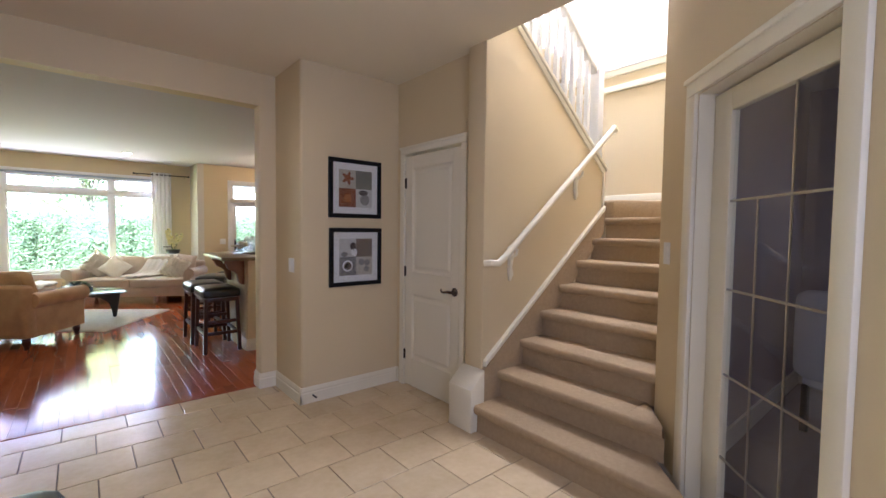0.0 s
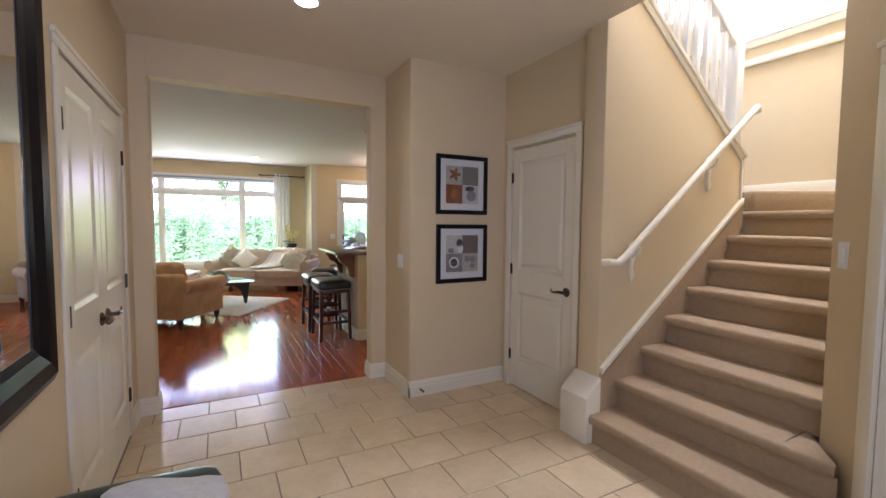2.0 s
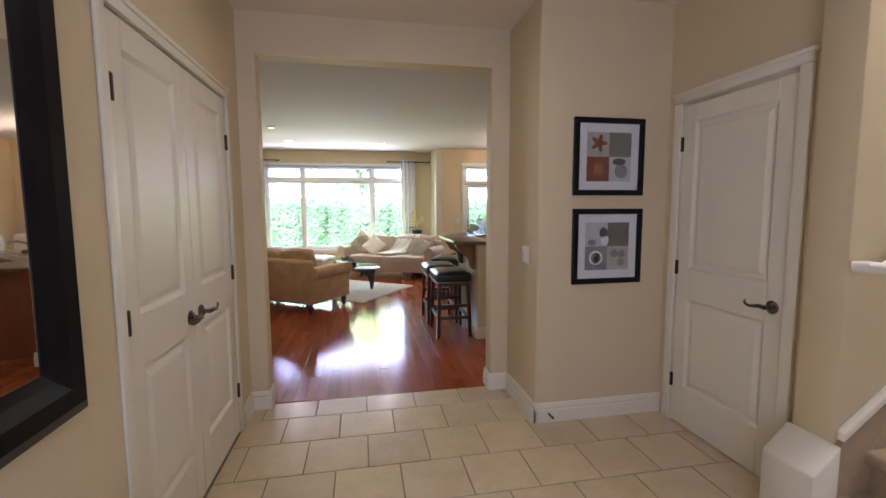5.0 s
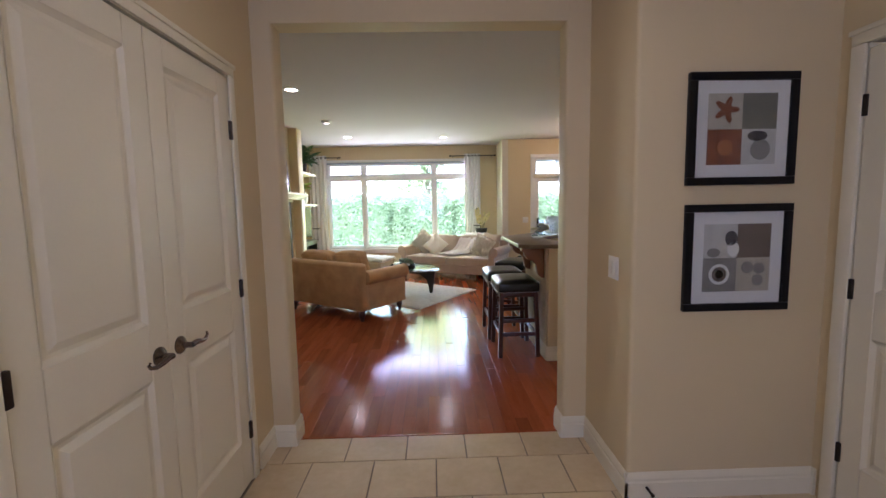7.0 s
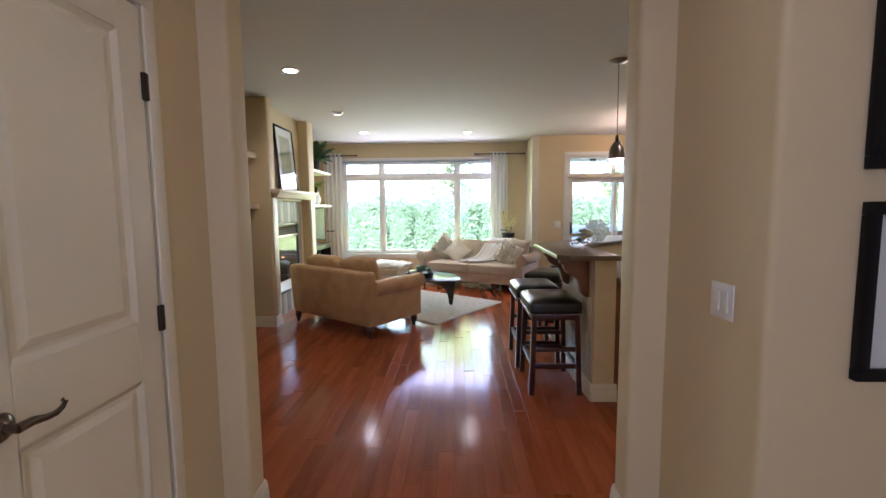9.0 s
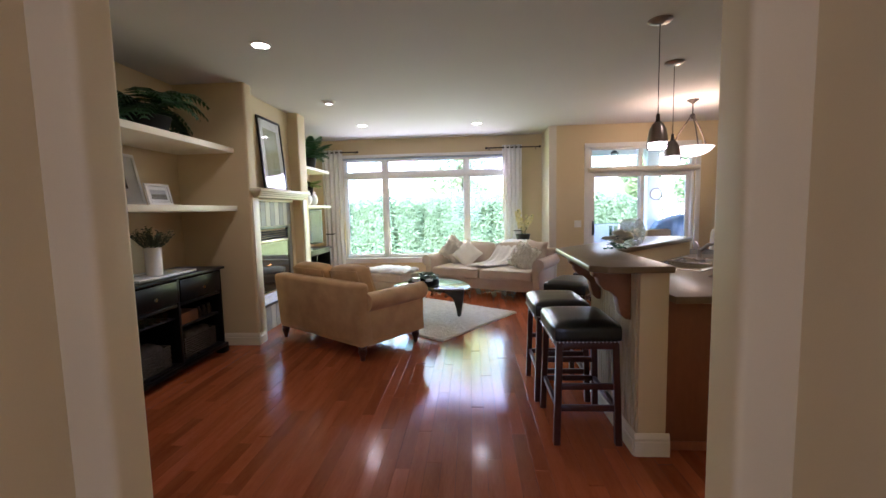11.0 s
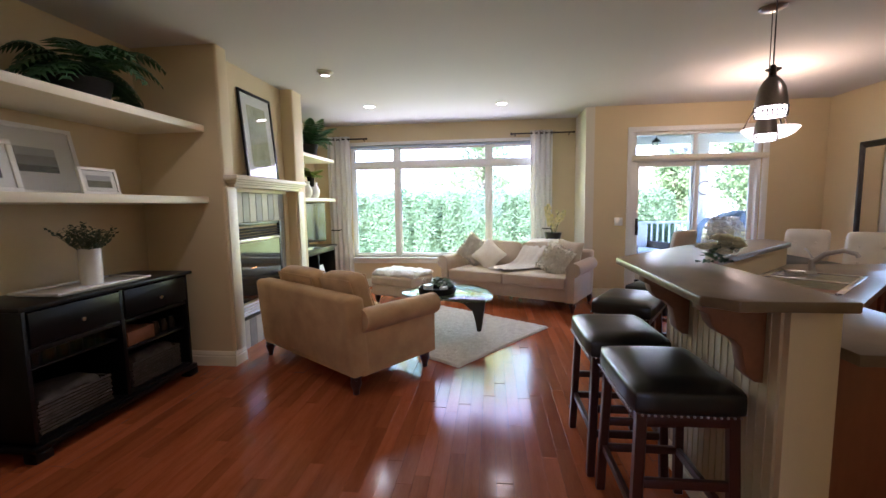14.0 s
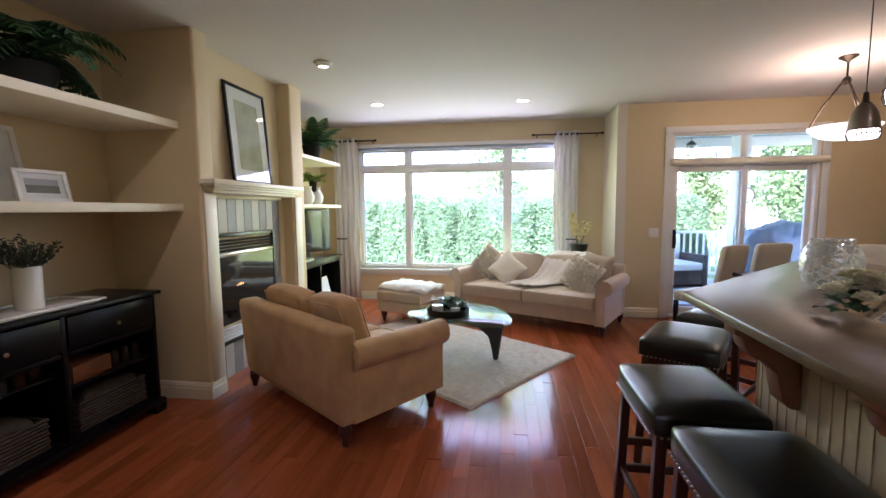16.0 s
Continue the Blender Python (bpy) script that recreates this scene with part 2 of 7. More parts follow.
_tr.inputs[0].default_value = (0.9, 0.88, 0.84, 1)
_cm.inputs[0].default_value = 0.05
_ct.links.new(_cs, _cm.inputs[1])
_ct.links.new(_tr.outputs[0], _cm.inputs[2])
_ct.links.new(_cm.outputs[0], _co.inputs["Surface"])
M["pale_leather"] = grained("cream_leather", (0.62, 0.54, 0.42), (0.68, 0.60, 0.48), 8, 160, 0.45, 0.15)
M["green_leather"] = grained("dark_green_leather", (0.015, 0.028, 0.022), (0.028, 0.045, 0.036), 8, 160, 0.35, 0.2)
M["den_leather"] = grained("pale_grey_leather", (0.50, 0.49, 0.50), (0.58, 0.57, 0.58), 8, 160, 0.45, 0.15)
M["den_rug"] = grained("patterned_rug", (0.08, 0.05, 0.04), (0.45, 0.38, 0.30), 9, 60, 0.95, 0.4)
M["paper"] = grained("white_paper", (0.78, 0.77, 0.76), (0.81, 0.80, 0.79), 4, 120, 0.8, 0.02)
M["wicker"] = grained("grey_wicker", (0.035, 0.028, 0.023), (0.08, 0.064, 0.053), 20, 160, 0.8, 0.3)
for _k, _a, _b2, _s in (("art_sand", (0.42, 0.38, 0.31), (0.52, 0.48, 0.40), 20), ("art_moss", (0.13, 0.13, 0.10), (0.22, 0.21, 0.17), 16), ("art_rust", (0.16, 0.045, 0.02), (0.30, 0.09, 0.035), 14),
                        ("art_orange", (0.36, 0.11, 0.03), (0.45, 0.16, 0.05), 30), ("art_stone", (0.50, 0.49, 0.46), (0.62, 0.61, 0.58), 20), ("art_umber", (0.13, 0.095, 0.07), (0.20, 0.15, 0.12), 18),
                        ("art_grey", (0.20, 0.19, 0.18), (0.30, 0.29, 0.28), 18), ("art_dark", (0.05, 0.04, 0.045), (0.09, 0.075, 0.075), 20), ("art_sky", (0.38, 0.38, 0.42), (0.50, 0.49, 0.52), 8),
                        ("art_sunset", (0.12, 0.06, 0.06), (0.85, 0.25, 0.06), 7), ("art_field", (0.24, 0.27, 0.15), (0.55, 0.53, 0.38), 6)):
    M[_k] = grained(_k, _a, _b2, _s, 90, 0.8, 0.02)
M["plank_far"] = grained("cherry_plank_far", (0.27, 0.062, 0.02), (0.38, 0.105, 0.036), 3, 26, 0.14, 0.05, stretch=(6, 0.6, 1), Specular_IOR_Level=0.2, per_island=0.22, rough_var=0.05)
M["grass"] = grained("lawn", (0.05, 0.10, 0.02), (0.10, 0.18, 0.04), 2, 60, 0.9, 0.5)
M["deck"] = grained("deck_grey", (0.42, 0.43, 0.43), (0.52, 0.53, 0.53), 5, 90, 0.7, 0.2)
M["siding"] = grained("blue_grey_siding", (0.36, 0.42, 0.47), (0.42, 0.48, 0.53), 3, 90, 0.7, 0.1)
M["hedge"] = grained("hedge_leaf", (0.09, 0.15, 0.085), (0.14, 0.205, 0.12), 3, 30, 0.9, 0.2, per_island=0.12)
M["tree_leaf"] = grained("tree_leaf", (0.13, 0.19, 0.085), (0.19, 0.25, 0.11), 1.5, 30, 0.8, 0.3, per_island=0.3)
for _k in ("hedge", "tree_leaf"):
    _ht = M[_k].node_tree
    _ho = [n for n in _ht.nodes if n.type == "OUTPUT_MATERIAL"][0]
    _hs = _ho.inputs["Surface"].links[0].from_socket
    _hr, _hm = _ht.nodes.new("ShaderNodeBsdfTranslucent"), _ht.nodes.new("ShaderNodeMixShader")
    _hr.inputs[0].default_value = (0.17, 0.27, 0.12, 1)
    _hm.inputs[0].default_value = 0.45
    _ht.links.new(_hs, _hm.inputs[1])
    _ht.links.new(_hr.outputs[0], _hm.inputs[2])
    _ht.links.new(_hm.outputs[0], _ho.inputs["Surface"])
M["bark"] = grained("bark", (0.07, 0.05, 0.035), (0.13, 0.10, 0.07), 8, 60, 0.9, 0.5)
M["cover"] = grained("blue_vinyl_cover", (0.07, 0.09, 0.125), (0.11, 0.14, 0.18), 5, 60, 0.4, 0.4, dist=0.01)
M["white_cushion"] = grained("white_cushion", (0.72, 0.74, 0.76), (0.80, 0.81, 0.82), 8, 160, 0.9, 0.2)
M["roof_tile"] = grained("grey_shingle", (0.12, 0.12, 0.12), (0.20, 0.19, 0.19), 6, 60, 0.9, 0.3)


# ---- mesh helpers ----
def part(name, bm, mat, parent=None, label="", smooth=False, kind=""):
    me = bpy.data.meshes.new(name)
    bm.to_mesh(me)
    bm.free()
    for m in (mat if isinstance(mat, (list, tuple)) else [mat]):
        me.materials.append(m)
    if smooth:
        me.polygons.foreach_set("use_smooth", [True] * len(me.polygons))
        me.set_sharp_from_angle(angle=radians(40))
    ob = new(name, me)
    if parent is not None:
        ob.parent = parent
    return tagged(ob, label, kind=kind)


def thing(name, label, category, at=(0, 0, 0), rz=0.0, group=""):
    ob = new(name)
    ob.empty_display_size = 0.1
    ob.matrix_world = pose(*at, 0, 0, rz)
    return tagged(ob, label, category, group)


def add_box(bm, x0, x1, y0, y1, z0, z1, bevel=0.0, seg=2, mat_index=0):
    r = bmesh.ops.create_cube(bm, size=1.0)
    vs = r["verts"]
    c = Vector(((x0 + x1) / 2, (y0 + y1) / 2, (z0 + z1) / 2))
    s = (abs(x1 - x0), abs(y1 - y0), abs(z1 - z0))
    for v in vs:
        v.co = Vector((v.co.x * s[0], v.co.y * s[1], v.co.z * s[2])) + c
    fs = list({f for v in vs for f in v.link_faces})
    for f in fs:
        f.material_index = mat_index
    if bevel:
        es = list({e for v in vs for e in v.link_edges})
        bmesh.ops.bevel(bm, geom=es, offset=min(bevel, min(s) * 0.49), segments=seg, affect="EDGES", profile=0.5)
    return vs


def box(name, x0, x1, y0, y1, z0, z1, mat, parent=None, bevel=0.0, label="", kind="", seg=2):
    bm = bmesh.new()
    add_box(bm, x0, x1, y0, y1, z0, z1, bevel, seg)
    return part(name, bm, mat, parent, label, smooth=bevel > 0, kind=kind)


def add_prism(bm, pts, z0, z1, bevel=0.0, seg=2):
    """A plan outline raised from z0 to z1."""
    lo = [bm.verts.new((x, y, z0)) for x, y in pts]
    hi = [bm.verts.new((x, y, z1)) for x, y in pts]
    fs = [bm.faces.new(lo[::-1]), bm.faces.new(hi)]
    k = len(pts)
    for i in range(k):
        fs.append(bm.faces.new((lo[i], lo[(i + 1) % k], hi[(i + 1) % k], hi[i])))
    bmesh.ops.recalc_face_normals(bm, faces=fs)
    if bevel:
        es = list({e for f in fs for e in f.edges})
        bmesh.ops.bevel(bm, geom=es, offset=bevel, segments=seg, affect="EDGES", profile=0.5)
    return lo + hi


def prism(name, pts, z0, z1, mat, parent=None, bevel=0.0, label="", kind="", m=None):
    bm = bmesh.new()
    add_prism(bm, pts, z0, z1, bevel)
    if m is not None:
        bmesh.ops.transform(bm, matrix=m, verts=bm.verts)
    return part(name, bm, mat, parent, label, smooth=bevel > 0, kind=kind)


def upright(pts, y0, y1):
    """For prism(): an outline in x and z, with thickness from y0 to y1. Returns the transform."""
    return Matrix(((1, 0, 0, 0), (0, 0, 1, 0), (0, 1, 0, 0), (0, 0, 0, 1)))


def xz_prism(name, pts, y0, y1, mat, parent=None, bevel=0.0, label="", kind=""):
    return prism(name, pts, y0, y1, mat, parent, bevel, label, kind, m=upright(pts, y0, y1))


def yz_prism(name, pts, x0, x1, mat, parent=None, bevel=0.0, label="", kind=""):
    m = Matrix(((0, 0, 1, 0), (1, 0, 0, 0), (0, 1, 0, 0), (0, 0, 0, 1)))
    return prism(name, pts, x0, x1, mat, parent, bevel, label, kind, m=m)


def add_lathe(bm, profile, c=(0, 0, 0), n=24, m=None):
    """A turned shape: profile of (radius, height) from bottom to top."""
    rings = []
    for r, z in profile:
        if r < 1e-5:
            rings.append([bm.verts.new((c[0], c[1], c[2] + z))])
        else:
            rings.append([bm.verts.new((c[0] + r * math.cos(2 * math.pi * i / n), c[1] + r * math.sin(2 * math.pi * i / n), c[2] + z)) for i in range(n)])
    for a, b in zip(rings, rings[1:]):
        for i in range(n):
            j = (i + 1) % n
            if len(a) == 1 and len(b) == 1:
                continue
            if len(a) == 1:
                bm.faces.new((a[0], b[j], b[i]))
            elif len(b) == 1:
                bm.faces.new((a[i], a[j], b[0]))
            else:
                bm.faces.new((a[i], a[j], b[j], b[i]))
    vs = [v for r in rings for v in r]
    if m is not None:
        bmesh.ops.transform(bm, matrix=m, verts=vs)
    return vs


def lathe(name, profile, mat, parent=None, c=(0, 0, 0), n=24, label="", m=None):
    bm = bmesh.new()
    add_lathe(bm, profile, c, n, m)
    bmesh.ops.recalc_face_normals(bm, faces=bm.faces)
    return part(name, bm, mat, parent, label, smooth=True)


def add_tube(bm, pts, r, n=8, caps=True, squash=1.0):
    """A round bar along points; r may be a list."""
    pts = [Vector(p) for p in pts]
    rs = r if isinstance(r, (list, tuple)) else [r] * len(pts)
    rings = []
    up = Vector((0, 0, 1))
    for i, p in enumerate(pts):
        d = (pts[min(i + 1, len(pts) - 1)] - pts[max(i - 1, 0)]).normalized()
        a = d.cross(up)
        if a.length < 0.05:
            a = d.cross(Vector((0, 1, 0)))
        a.normalize()
        b = d.cross(a).normalized() * squash
        rings.append([bm.verts.new(p + rs[i] * (math.cos(2 * math.pi * k / n) * a + math.sin(2 * math.pi * k / n) * b)) for k in range(n)])
    for a, b in zip(rings, rings[1:]):
        for k in range(n):
            bm.faces.new((a[k], a[(k + 1) % n], b[(k + 1) % n], b[k]))
    if caps:
        bm.faces.new(rings[0][::-1])
        bm.faces.new(rings[-1])


def tube(name, pts, r, mat, parent=None, n=8, label=""):
    bm = bmesh.new()
    add_tube(bm, pts, r, n)
    bmesh.ops.recalc_face_normals(bm, faces=bm.faces)
    return part(name, bm, mat, parent, label, smooth=True)


def add_pad(bm, x0, x1, y0, y1, z0, z1, puff=0.03, n=8, r=0.03, seed=0, rough=0.0):
    """A soft cushion: a grid box whose faces swell and whose edges are rounded."""
    res = bmesh.ops.create_cube(bm, size=2.0)
    es = list({e for v in res["verts"] for e in v.link_edges})
    bmesh.ops.subdivide_edges(bm, edges=es, cuts=n, use_grid_fill=True)
    seen = list(bm.verts)
    hx, hy, hz = (x1 - x0) / 2, (y1 - y0) / 2, (z1 - z0) / 2
    c = Vector(((x0 + x1) / 2, (y0 + y1) / 2, (z0 + z1) / 2))
    for v in seen:
        u = v.co.copy()
        p = Vector((u.x * hx, u.y * hy, u.z * hz))
        inner = Vector((max(-hx + r, min(hx - r, p.x)), max(-hy + r, min(hy - r, p.y)), max(-hz + r, min(hz - r, p.z))))
        d = p - inner
        if d.length > 1e-6:
            p = inner + d.normalized() * r if d.length > r * 0.6 else p
        wx, wy, wz = (1 - u.x ** 2), (1 - u.y ** 2), (1 - u.z ** 2)
        p.z += math.copysign(1, u.z) * puff * (wx * wy) ** 0.5 * abs(u.z)
        p.x += math.copysign(1, u.x) * puff * 0.4 * (wy * wz) ** 0.5 * abs(u.x)
        p.y += math.copysign(1, u.y) * puff * 0.4 * (wx * wz) ** 0.5 * abs(u.y)
        if rough:
            p += noise.noise_vector(p * 9 + Vector((seed, seed * 2.3, 0))) * rough
        v.co = p + c
    return list(seen)


def pad(name, x0, x1, y0, y1, z0, z1, mat, parent=None, puff=0.03, n=8, r=0.03, label="", m=None, rough=0.0, seed=0):
    bm = bmesh.new()
    vs = add_pad(bm, x0, x1, y0, y1, z0, z1, puff, n, r, seed, rough)
    if m is not None:
        bmesh.ops.transform(bm, matrix=m, verts=vs)
    return part(name, bm, mat, parent, label, smooth=True)


# ---- the large structure ----
H = 2.71
T = 0.12
DIAG = Vector((-1, -1, 0)).normalized()
PIER = Vector((3.56, 1.48, 0))


def structure(ob, label=""):
    return tagged(ob, label, kind="structure")


def wall(name, x0, x1, y0, y1, z0=0.0, z1=None, mat="wall", bevel=0.0, label=""):
    return structure(box(name, x0, x1, y0, y1, z0, H if z1 is None else z1, M[mat], bevel=bevel, seg=4), label)


# entrance hall
wall("wall_hall_near", 0.34, 0.46, -0.6, 2.70)
wall("wall_hall_over_doors", 0.34, 0.46, 2.70, 3.95, 2.10)
wall("wall_hall_far", 0.34, 0.46, 3.95, 4.25)


def rounded(pts, radii):
    """A plan outline whose corners are rounded by the given radii."""
    out = []
    k = len(pts)
    for i, (p, r) in enumerate(zip(pts, radii)):
        p, a, b = Vector(p), Vector(pts[i - 1]), Vector(pts[(i + 1) % k])
        if not r:
            out.append(tuple(p))
            continue
        u, v = (a - p).normalized() * r, (b - p).normalized() * r
        for q in range(7):
            t = q / 6 * math.pi / 2
            out.append(tuple(p + u * (1 - math.sin(t)) + v * (1 - math.cos(t))))
    return out


def plan_wall(name, pts, radii, z0=0.0, z1=None, mat="wall"):
    ob = prism(name, rounded(pts, radii), z0, H if z1 is None else z1, M[mat])
    ob.data.polygons.foreach_set("use_smooth", [True] * len(ob.data.polygons))
    ob.data.set_sharp_from_angle(angle=radians(40))
    return structure(ob)


OX0, OX1, OZ = 0.58, 2.21, 2.44
plan_wall("wall_opening_near", [(0.34, 4.25), (OX0, 4.25), (OX0, 4.39), (0.34, 4.39)], [0, 0.022, 0.022, 0])
plan_wall("wall_pictures", [(2.35, 4.25), (2.35, 3.69), (3.38, 3.69), (3.38, 3.81), (2.47, 3.81), (2.47, 4.39), (OX1, 4.39), (OX1, 4.25)], [0, 0.022, 0, 0, 0, 0, 0.022, 0.022])
wall("wall_opening_over", OX0 - 0.02, OX1 + 0.02, 4.2515, 4.3885, OZ)
wall("wall_closet_far", 3.26, 3.38, 3.59, 3.69)
wall("wall_closet_over", 3.26, 3.38, 2.80, 3.59, 2.10)
wall("wall_closet_near", 3.26, 3.38, 2.695, 2.80)
wall("wall_closet_back", 3.38, 4.2, 3.69, 3.81)
wall("wall_front", 0.34, 7.0, -0.72, -0.6)
structure(xz_prism("wall_stair", [(3.19, 0), (4.76, 0), (4.76, 1.97), (3.19, 3.14)], 2.52, 2.70, M["wall"], None, 0.012), "")
# living room, dining room and kitchen
plan_wall("wall_living_left", [(-2.6, 5.54), (-0.80, 5.54), (-0.80, 5.68), (-2.6, 5.68)], [0, 0.022, 0.022, 0])
wall("wall_hallway", -2.6, 0.34, 4.27, 4.39)
wall("wall_hallway_end", -2.72, -2.6, 4.27, 5.68)
wall("wall_niche_back", -1.57, -1.45, 5.68, 7.5)
plan_wall("wall_pier_near", [(-1.57, 7.5), (-0.70, 7.5), (-0.70, 7.66), (-1.57, 7.66)], [0, 0.022, 0.022, 0])
wall("wall_fireplace", -1.57, -0.86, 7.66, 8.90)
plan_wall("wall_pier_far", [(-1.57, 8.90), (-0.72, 8.90), (-0.72, 9.16), (-1.57, 9.16)], [0, 0.022, 0.022, 0])
wall("wall_alcove_back", -1.57, -1.45, 9.16, 11.2)
WX0, WX1, WZ0, WZ1 = -0.82, 2.30, 0.50, 2.38
wall("wall_window_low", -1.57, 2.99, 11.2, 11.36, 0, WZ0)
wall("wall_window_high", -1.57, 2.99, 11.2, 11.36, WZ1)
wall("wall_window_left", -1.57, WX0, 11.2, 11.36, WZ0, WZ1)
wall("wall_window_right", WX1, 2.99, 11.2, 11.36, WZ0, WZ1)
wall("wall_jog", 2.87, 2.99, 10.45, 11.2, mat="wall_pale")
SX0, SX1, SZ = 3.52, 5.20, 2.34
wall("wall_slider_left", 2.99, SX0, 10.45, 10.6)
wall("wall_slider_right", SX1, 6.1, 10.45, 10.6)
wall("wall_slider_over", SX0, SX1, 10.45, 10.6, SZ)
wall("wall_dining", 6.0, 6.12, 4.27, 10.45)
wall("wall_kitchen_back", 2.47, 6.0, 4.27, 4.39)
# ceilings
structure(box("ceiling_hall", 0.34, 3.20, -0.72, 4.39, H, H + 0.2, M["ceiling_hall"]))
structure(box("ceiling_closet", 3.20, 4.3, 2.64, 4.39, H + 0.0, H + 0.2, M["ceiling_hall"]))
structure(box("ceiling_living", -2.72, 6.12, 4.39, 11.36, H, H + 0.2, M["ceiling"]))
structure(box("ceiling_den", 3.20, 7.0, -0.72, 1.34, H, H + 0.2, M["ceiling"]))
# floors
structure(box("floor_hall", 0.2, 3.7, -0.72, 4.32, -0.12, -0.006, M["grout"]), "")
structure(box("floor_living", -2.72, 6.12, 4.32, 11.36, -0.12, -0.006, M["underfloor"]), "")
structure(box("floor_den", 3.7, 7.0, -0.72, 2.6, -0.12, -0.004, M["carpet_den"]), "")
# stairwell
wall("wall_stair_right", 3.56, 7.0, 1.34, 1.46, 0, 5.6)
wall("wall_stair_far", 5.8, 5.92, 1.46, 4.0, 0, 3.2)
# unseen filler, added to close a gap that let sun onto the stair wall
wall("wall_stair_upper_right", 3.20, 3.56, 1.34, 1.46, H, 5.6)
wall("wall_stair_upper_near", 3.08, 3.20, 1.34, 3.90, H + 0.2, 5.6, "white")
wall("wall_stair_upper_side", 3.20, 7.0, 3.9, 4.02, H + 0.2, 5.6, "white")
wall("wall_stair_upper_far", 6.9, 7.0, 1.46, 3.9, 3.2, 5.6, "white")
structure(box("ceiling_stairwell", 3.08, 7.0, 1.34, 4.02, 5.6, 5.7, M["white"]))


def diag_box(name, u0, u1, d0, d1, z0, z1, mat, parent=None, bevel=0.0):
    """A box along the slanting wall: u from the pier corner, d behind its face."""
    back = Vector((1, -1, 0)).normalized()
    m = Matrix((( DIAG.x, back.x, 0, PIER.x), (DIAG.y, back.y, 0, PIER.y), (0, 0, 1, 0), (0, 0, 0, 1)))
    bm = bmesh.new()
    add_box(bm, u0, u1, d0, d1, z0, z1, bevel)
    bmesh.ops.transform(bm, matrix=m, verts=bm.verts)
    bmesh.ops.recalc_face_normals(bm, faces=bm.faces)
    return part(name, bm, mat, parent, smooth=bevel > 0)


DU0, DU1 = 0.385, 1.215
structure(diag_box("wall_slant_far", 0.0, DU0, 0, 0.12, 0, H, M["wall"]))
structure(diag_box("wall_slant_near", DU1, 2.2, 0, 0.12, 0, H, M["wall"]))
structure(diag_box("wall_slant_over", DU0, DU1, 0, 0.12, 2.06, H, M["wall"]))


# ---- floors, trim, doors, windows ----
def base_run(x0, y0, x1, y1, nx, ny, parent=None, h=0.13):
    """A skirting board from point to point; n points into the room."""
    a, b, n = Vector((x0, y0, 0)), Vector((x1, y1, 0)), Vector((nx, ny, 0)).normalized()
    prof = [(0.0, 0.0), (0.016, 0.0), (0.016, h * 0.62), (0.011, h * 0.68), (0.013, h * 0.78), (0.008, h * 0.92), (0.004, h), (0.0, h)]
    bm = bmesh.new()
    ra = [bm.verts.new(a + n * (d - 0.0) + Vector((0, 0, z))) for d, z in prof]
    rb = [bm.verts.new(b + n * (d - 0.0) + Vector((0, 0, z))) for d, z in prof]
    k = len(prof)
    for i in range(k):
        bm.faces.new((ra[i], ra[(i + 1) % k], rb[(i + 1) % k], rb[i]))
    bm.faces.new(ra[::-1])
    bm.faces.new(rb)
    bmesh.ops.recalc_face_normals(bm, faces=bm.faces)
    structure(part("baseboard", bm, M["trim"], parent))


for run in [
    (0.46, -0.6, 0.46, 2.63, 1, 0), (0.46, 4.02, 0.46, 4.25, 1, 0), (0.46, 4.25, OX0 + 0.014, 4.25, 0, -1), (OX0, 4.25, OX0, 4.39, 1, 0),
    (OX1 - 0.014, 4.25, 2.35, 4.25, 0, -1), (OX1, 4.25, OX1, 4.39, -1, 0), (2.35, 3.674, 2.35, 4.25, -1, 0), (2.334, 3.69, 3.26, 3.69, 0, -1),
    (3.26, 3.69, 3.26, 3.66, -1, 0), (-2.6, 5.54, -0.784, 5.54, 0, -1), (-0.80, 5.54, -0.80, 5.68, 1, 0), (-1.45, 5.68, -1.45, 7.5, 1, 0),
    (-1.45, 7.5, -0.684, 7.5, 0, -1), (-0.70, 7.5, -0.70, 7.66, 1, 0), (-0.72, 8.9, -0.72, 9.16, 1, 0), (-1.45, 9.16, -1.45, 11.2, 1, 0),
    (-1.45, 11.2, 2.87, 11.2, 0, -1), (2.87, 10.45, 2.87, 11.2, -1, 0), (2.854, 10.45, 3.42, 10.45, 0, -1), (5.3, 10.45, 6.0, 10.45, 0, -1),
    (6.0, 7.5, 6.0, 10.45, -1, 0), (OX1, 4.39, 6.0, 4.39, 0, 1), (-2.6, 4.39, OX0, 4.39, 0, 1),
    (3.56, 1.48, 3.36, 1.28, -1, 1), (2.63, 0.55, 2.0, -0.08, -1, 1),
]:
    base_run(*run)


def casing(name, x0, x1, z1, w=0.075, d=0.02):
    """Door casing in local x and z on a wall at local y = 0, room on the -y side."""
    th = thing(name, "", "")
    for px0, px1, pz0, pz1 in ((x0 - w, x0, 0, z1), (x1, x1 + w, 0, z1), (x0 - w, x1 + w, z1, z1 + w)):
        bm = bmesh.new()
        add_box(bm, px0, px1, -d, 0, pz0, pz1, 0.005)
        if pz0 > 0:
            add_box(bm, px0 - 0.008, px1 + 0.008, -d - 0.008, 0, pz1 - 0.018, pz1 + 0.004, 0.004)
        part("casing_board", bm, M["trim"], th, smooth=True)
    return th


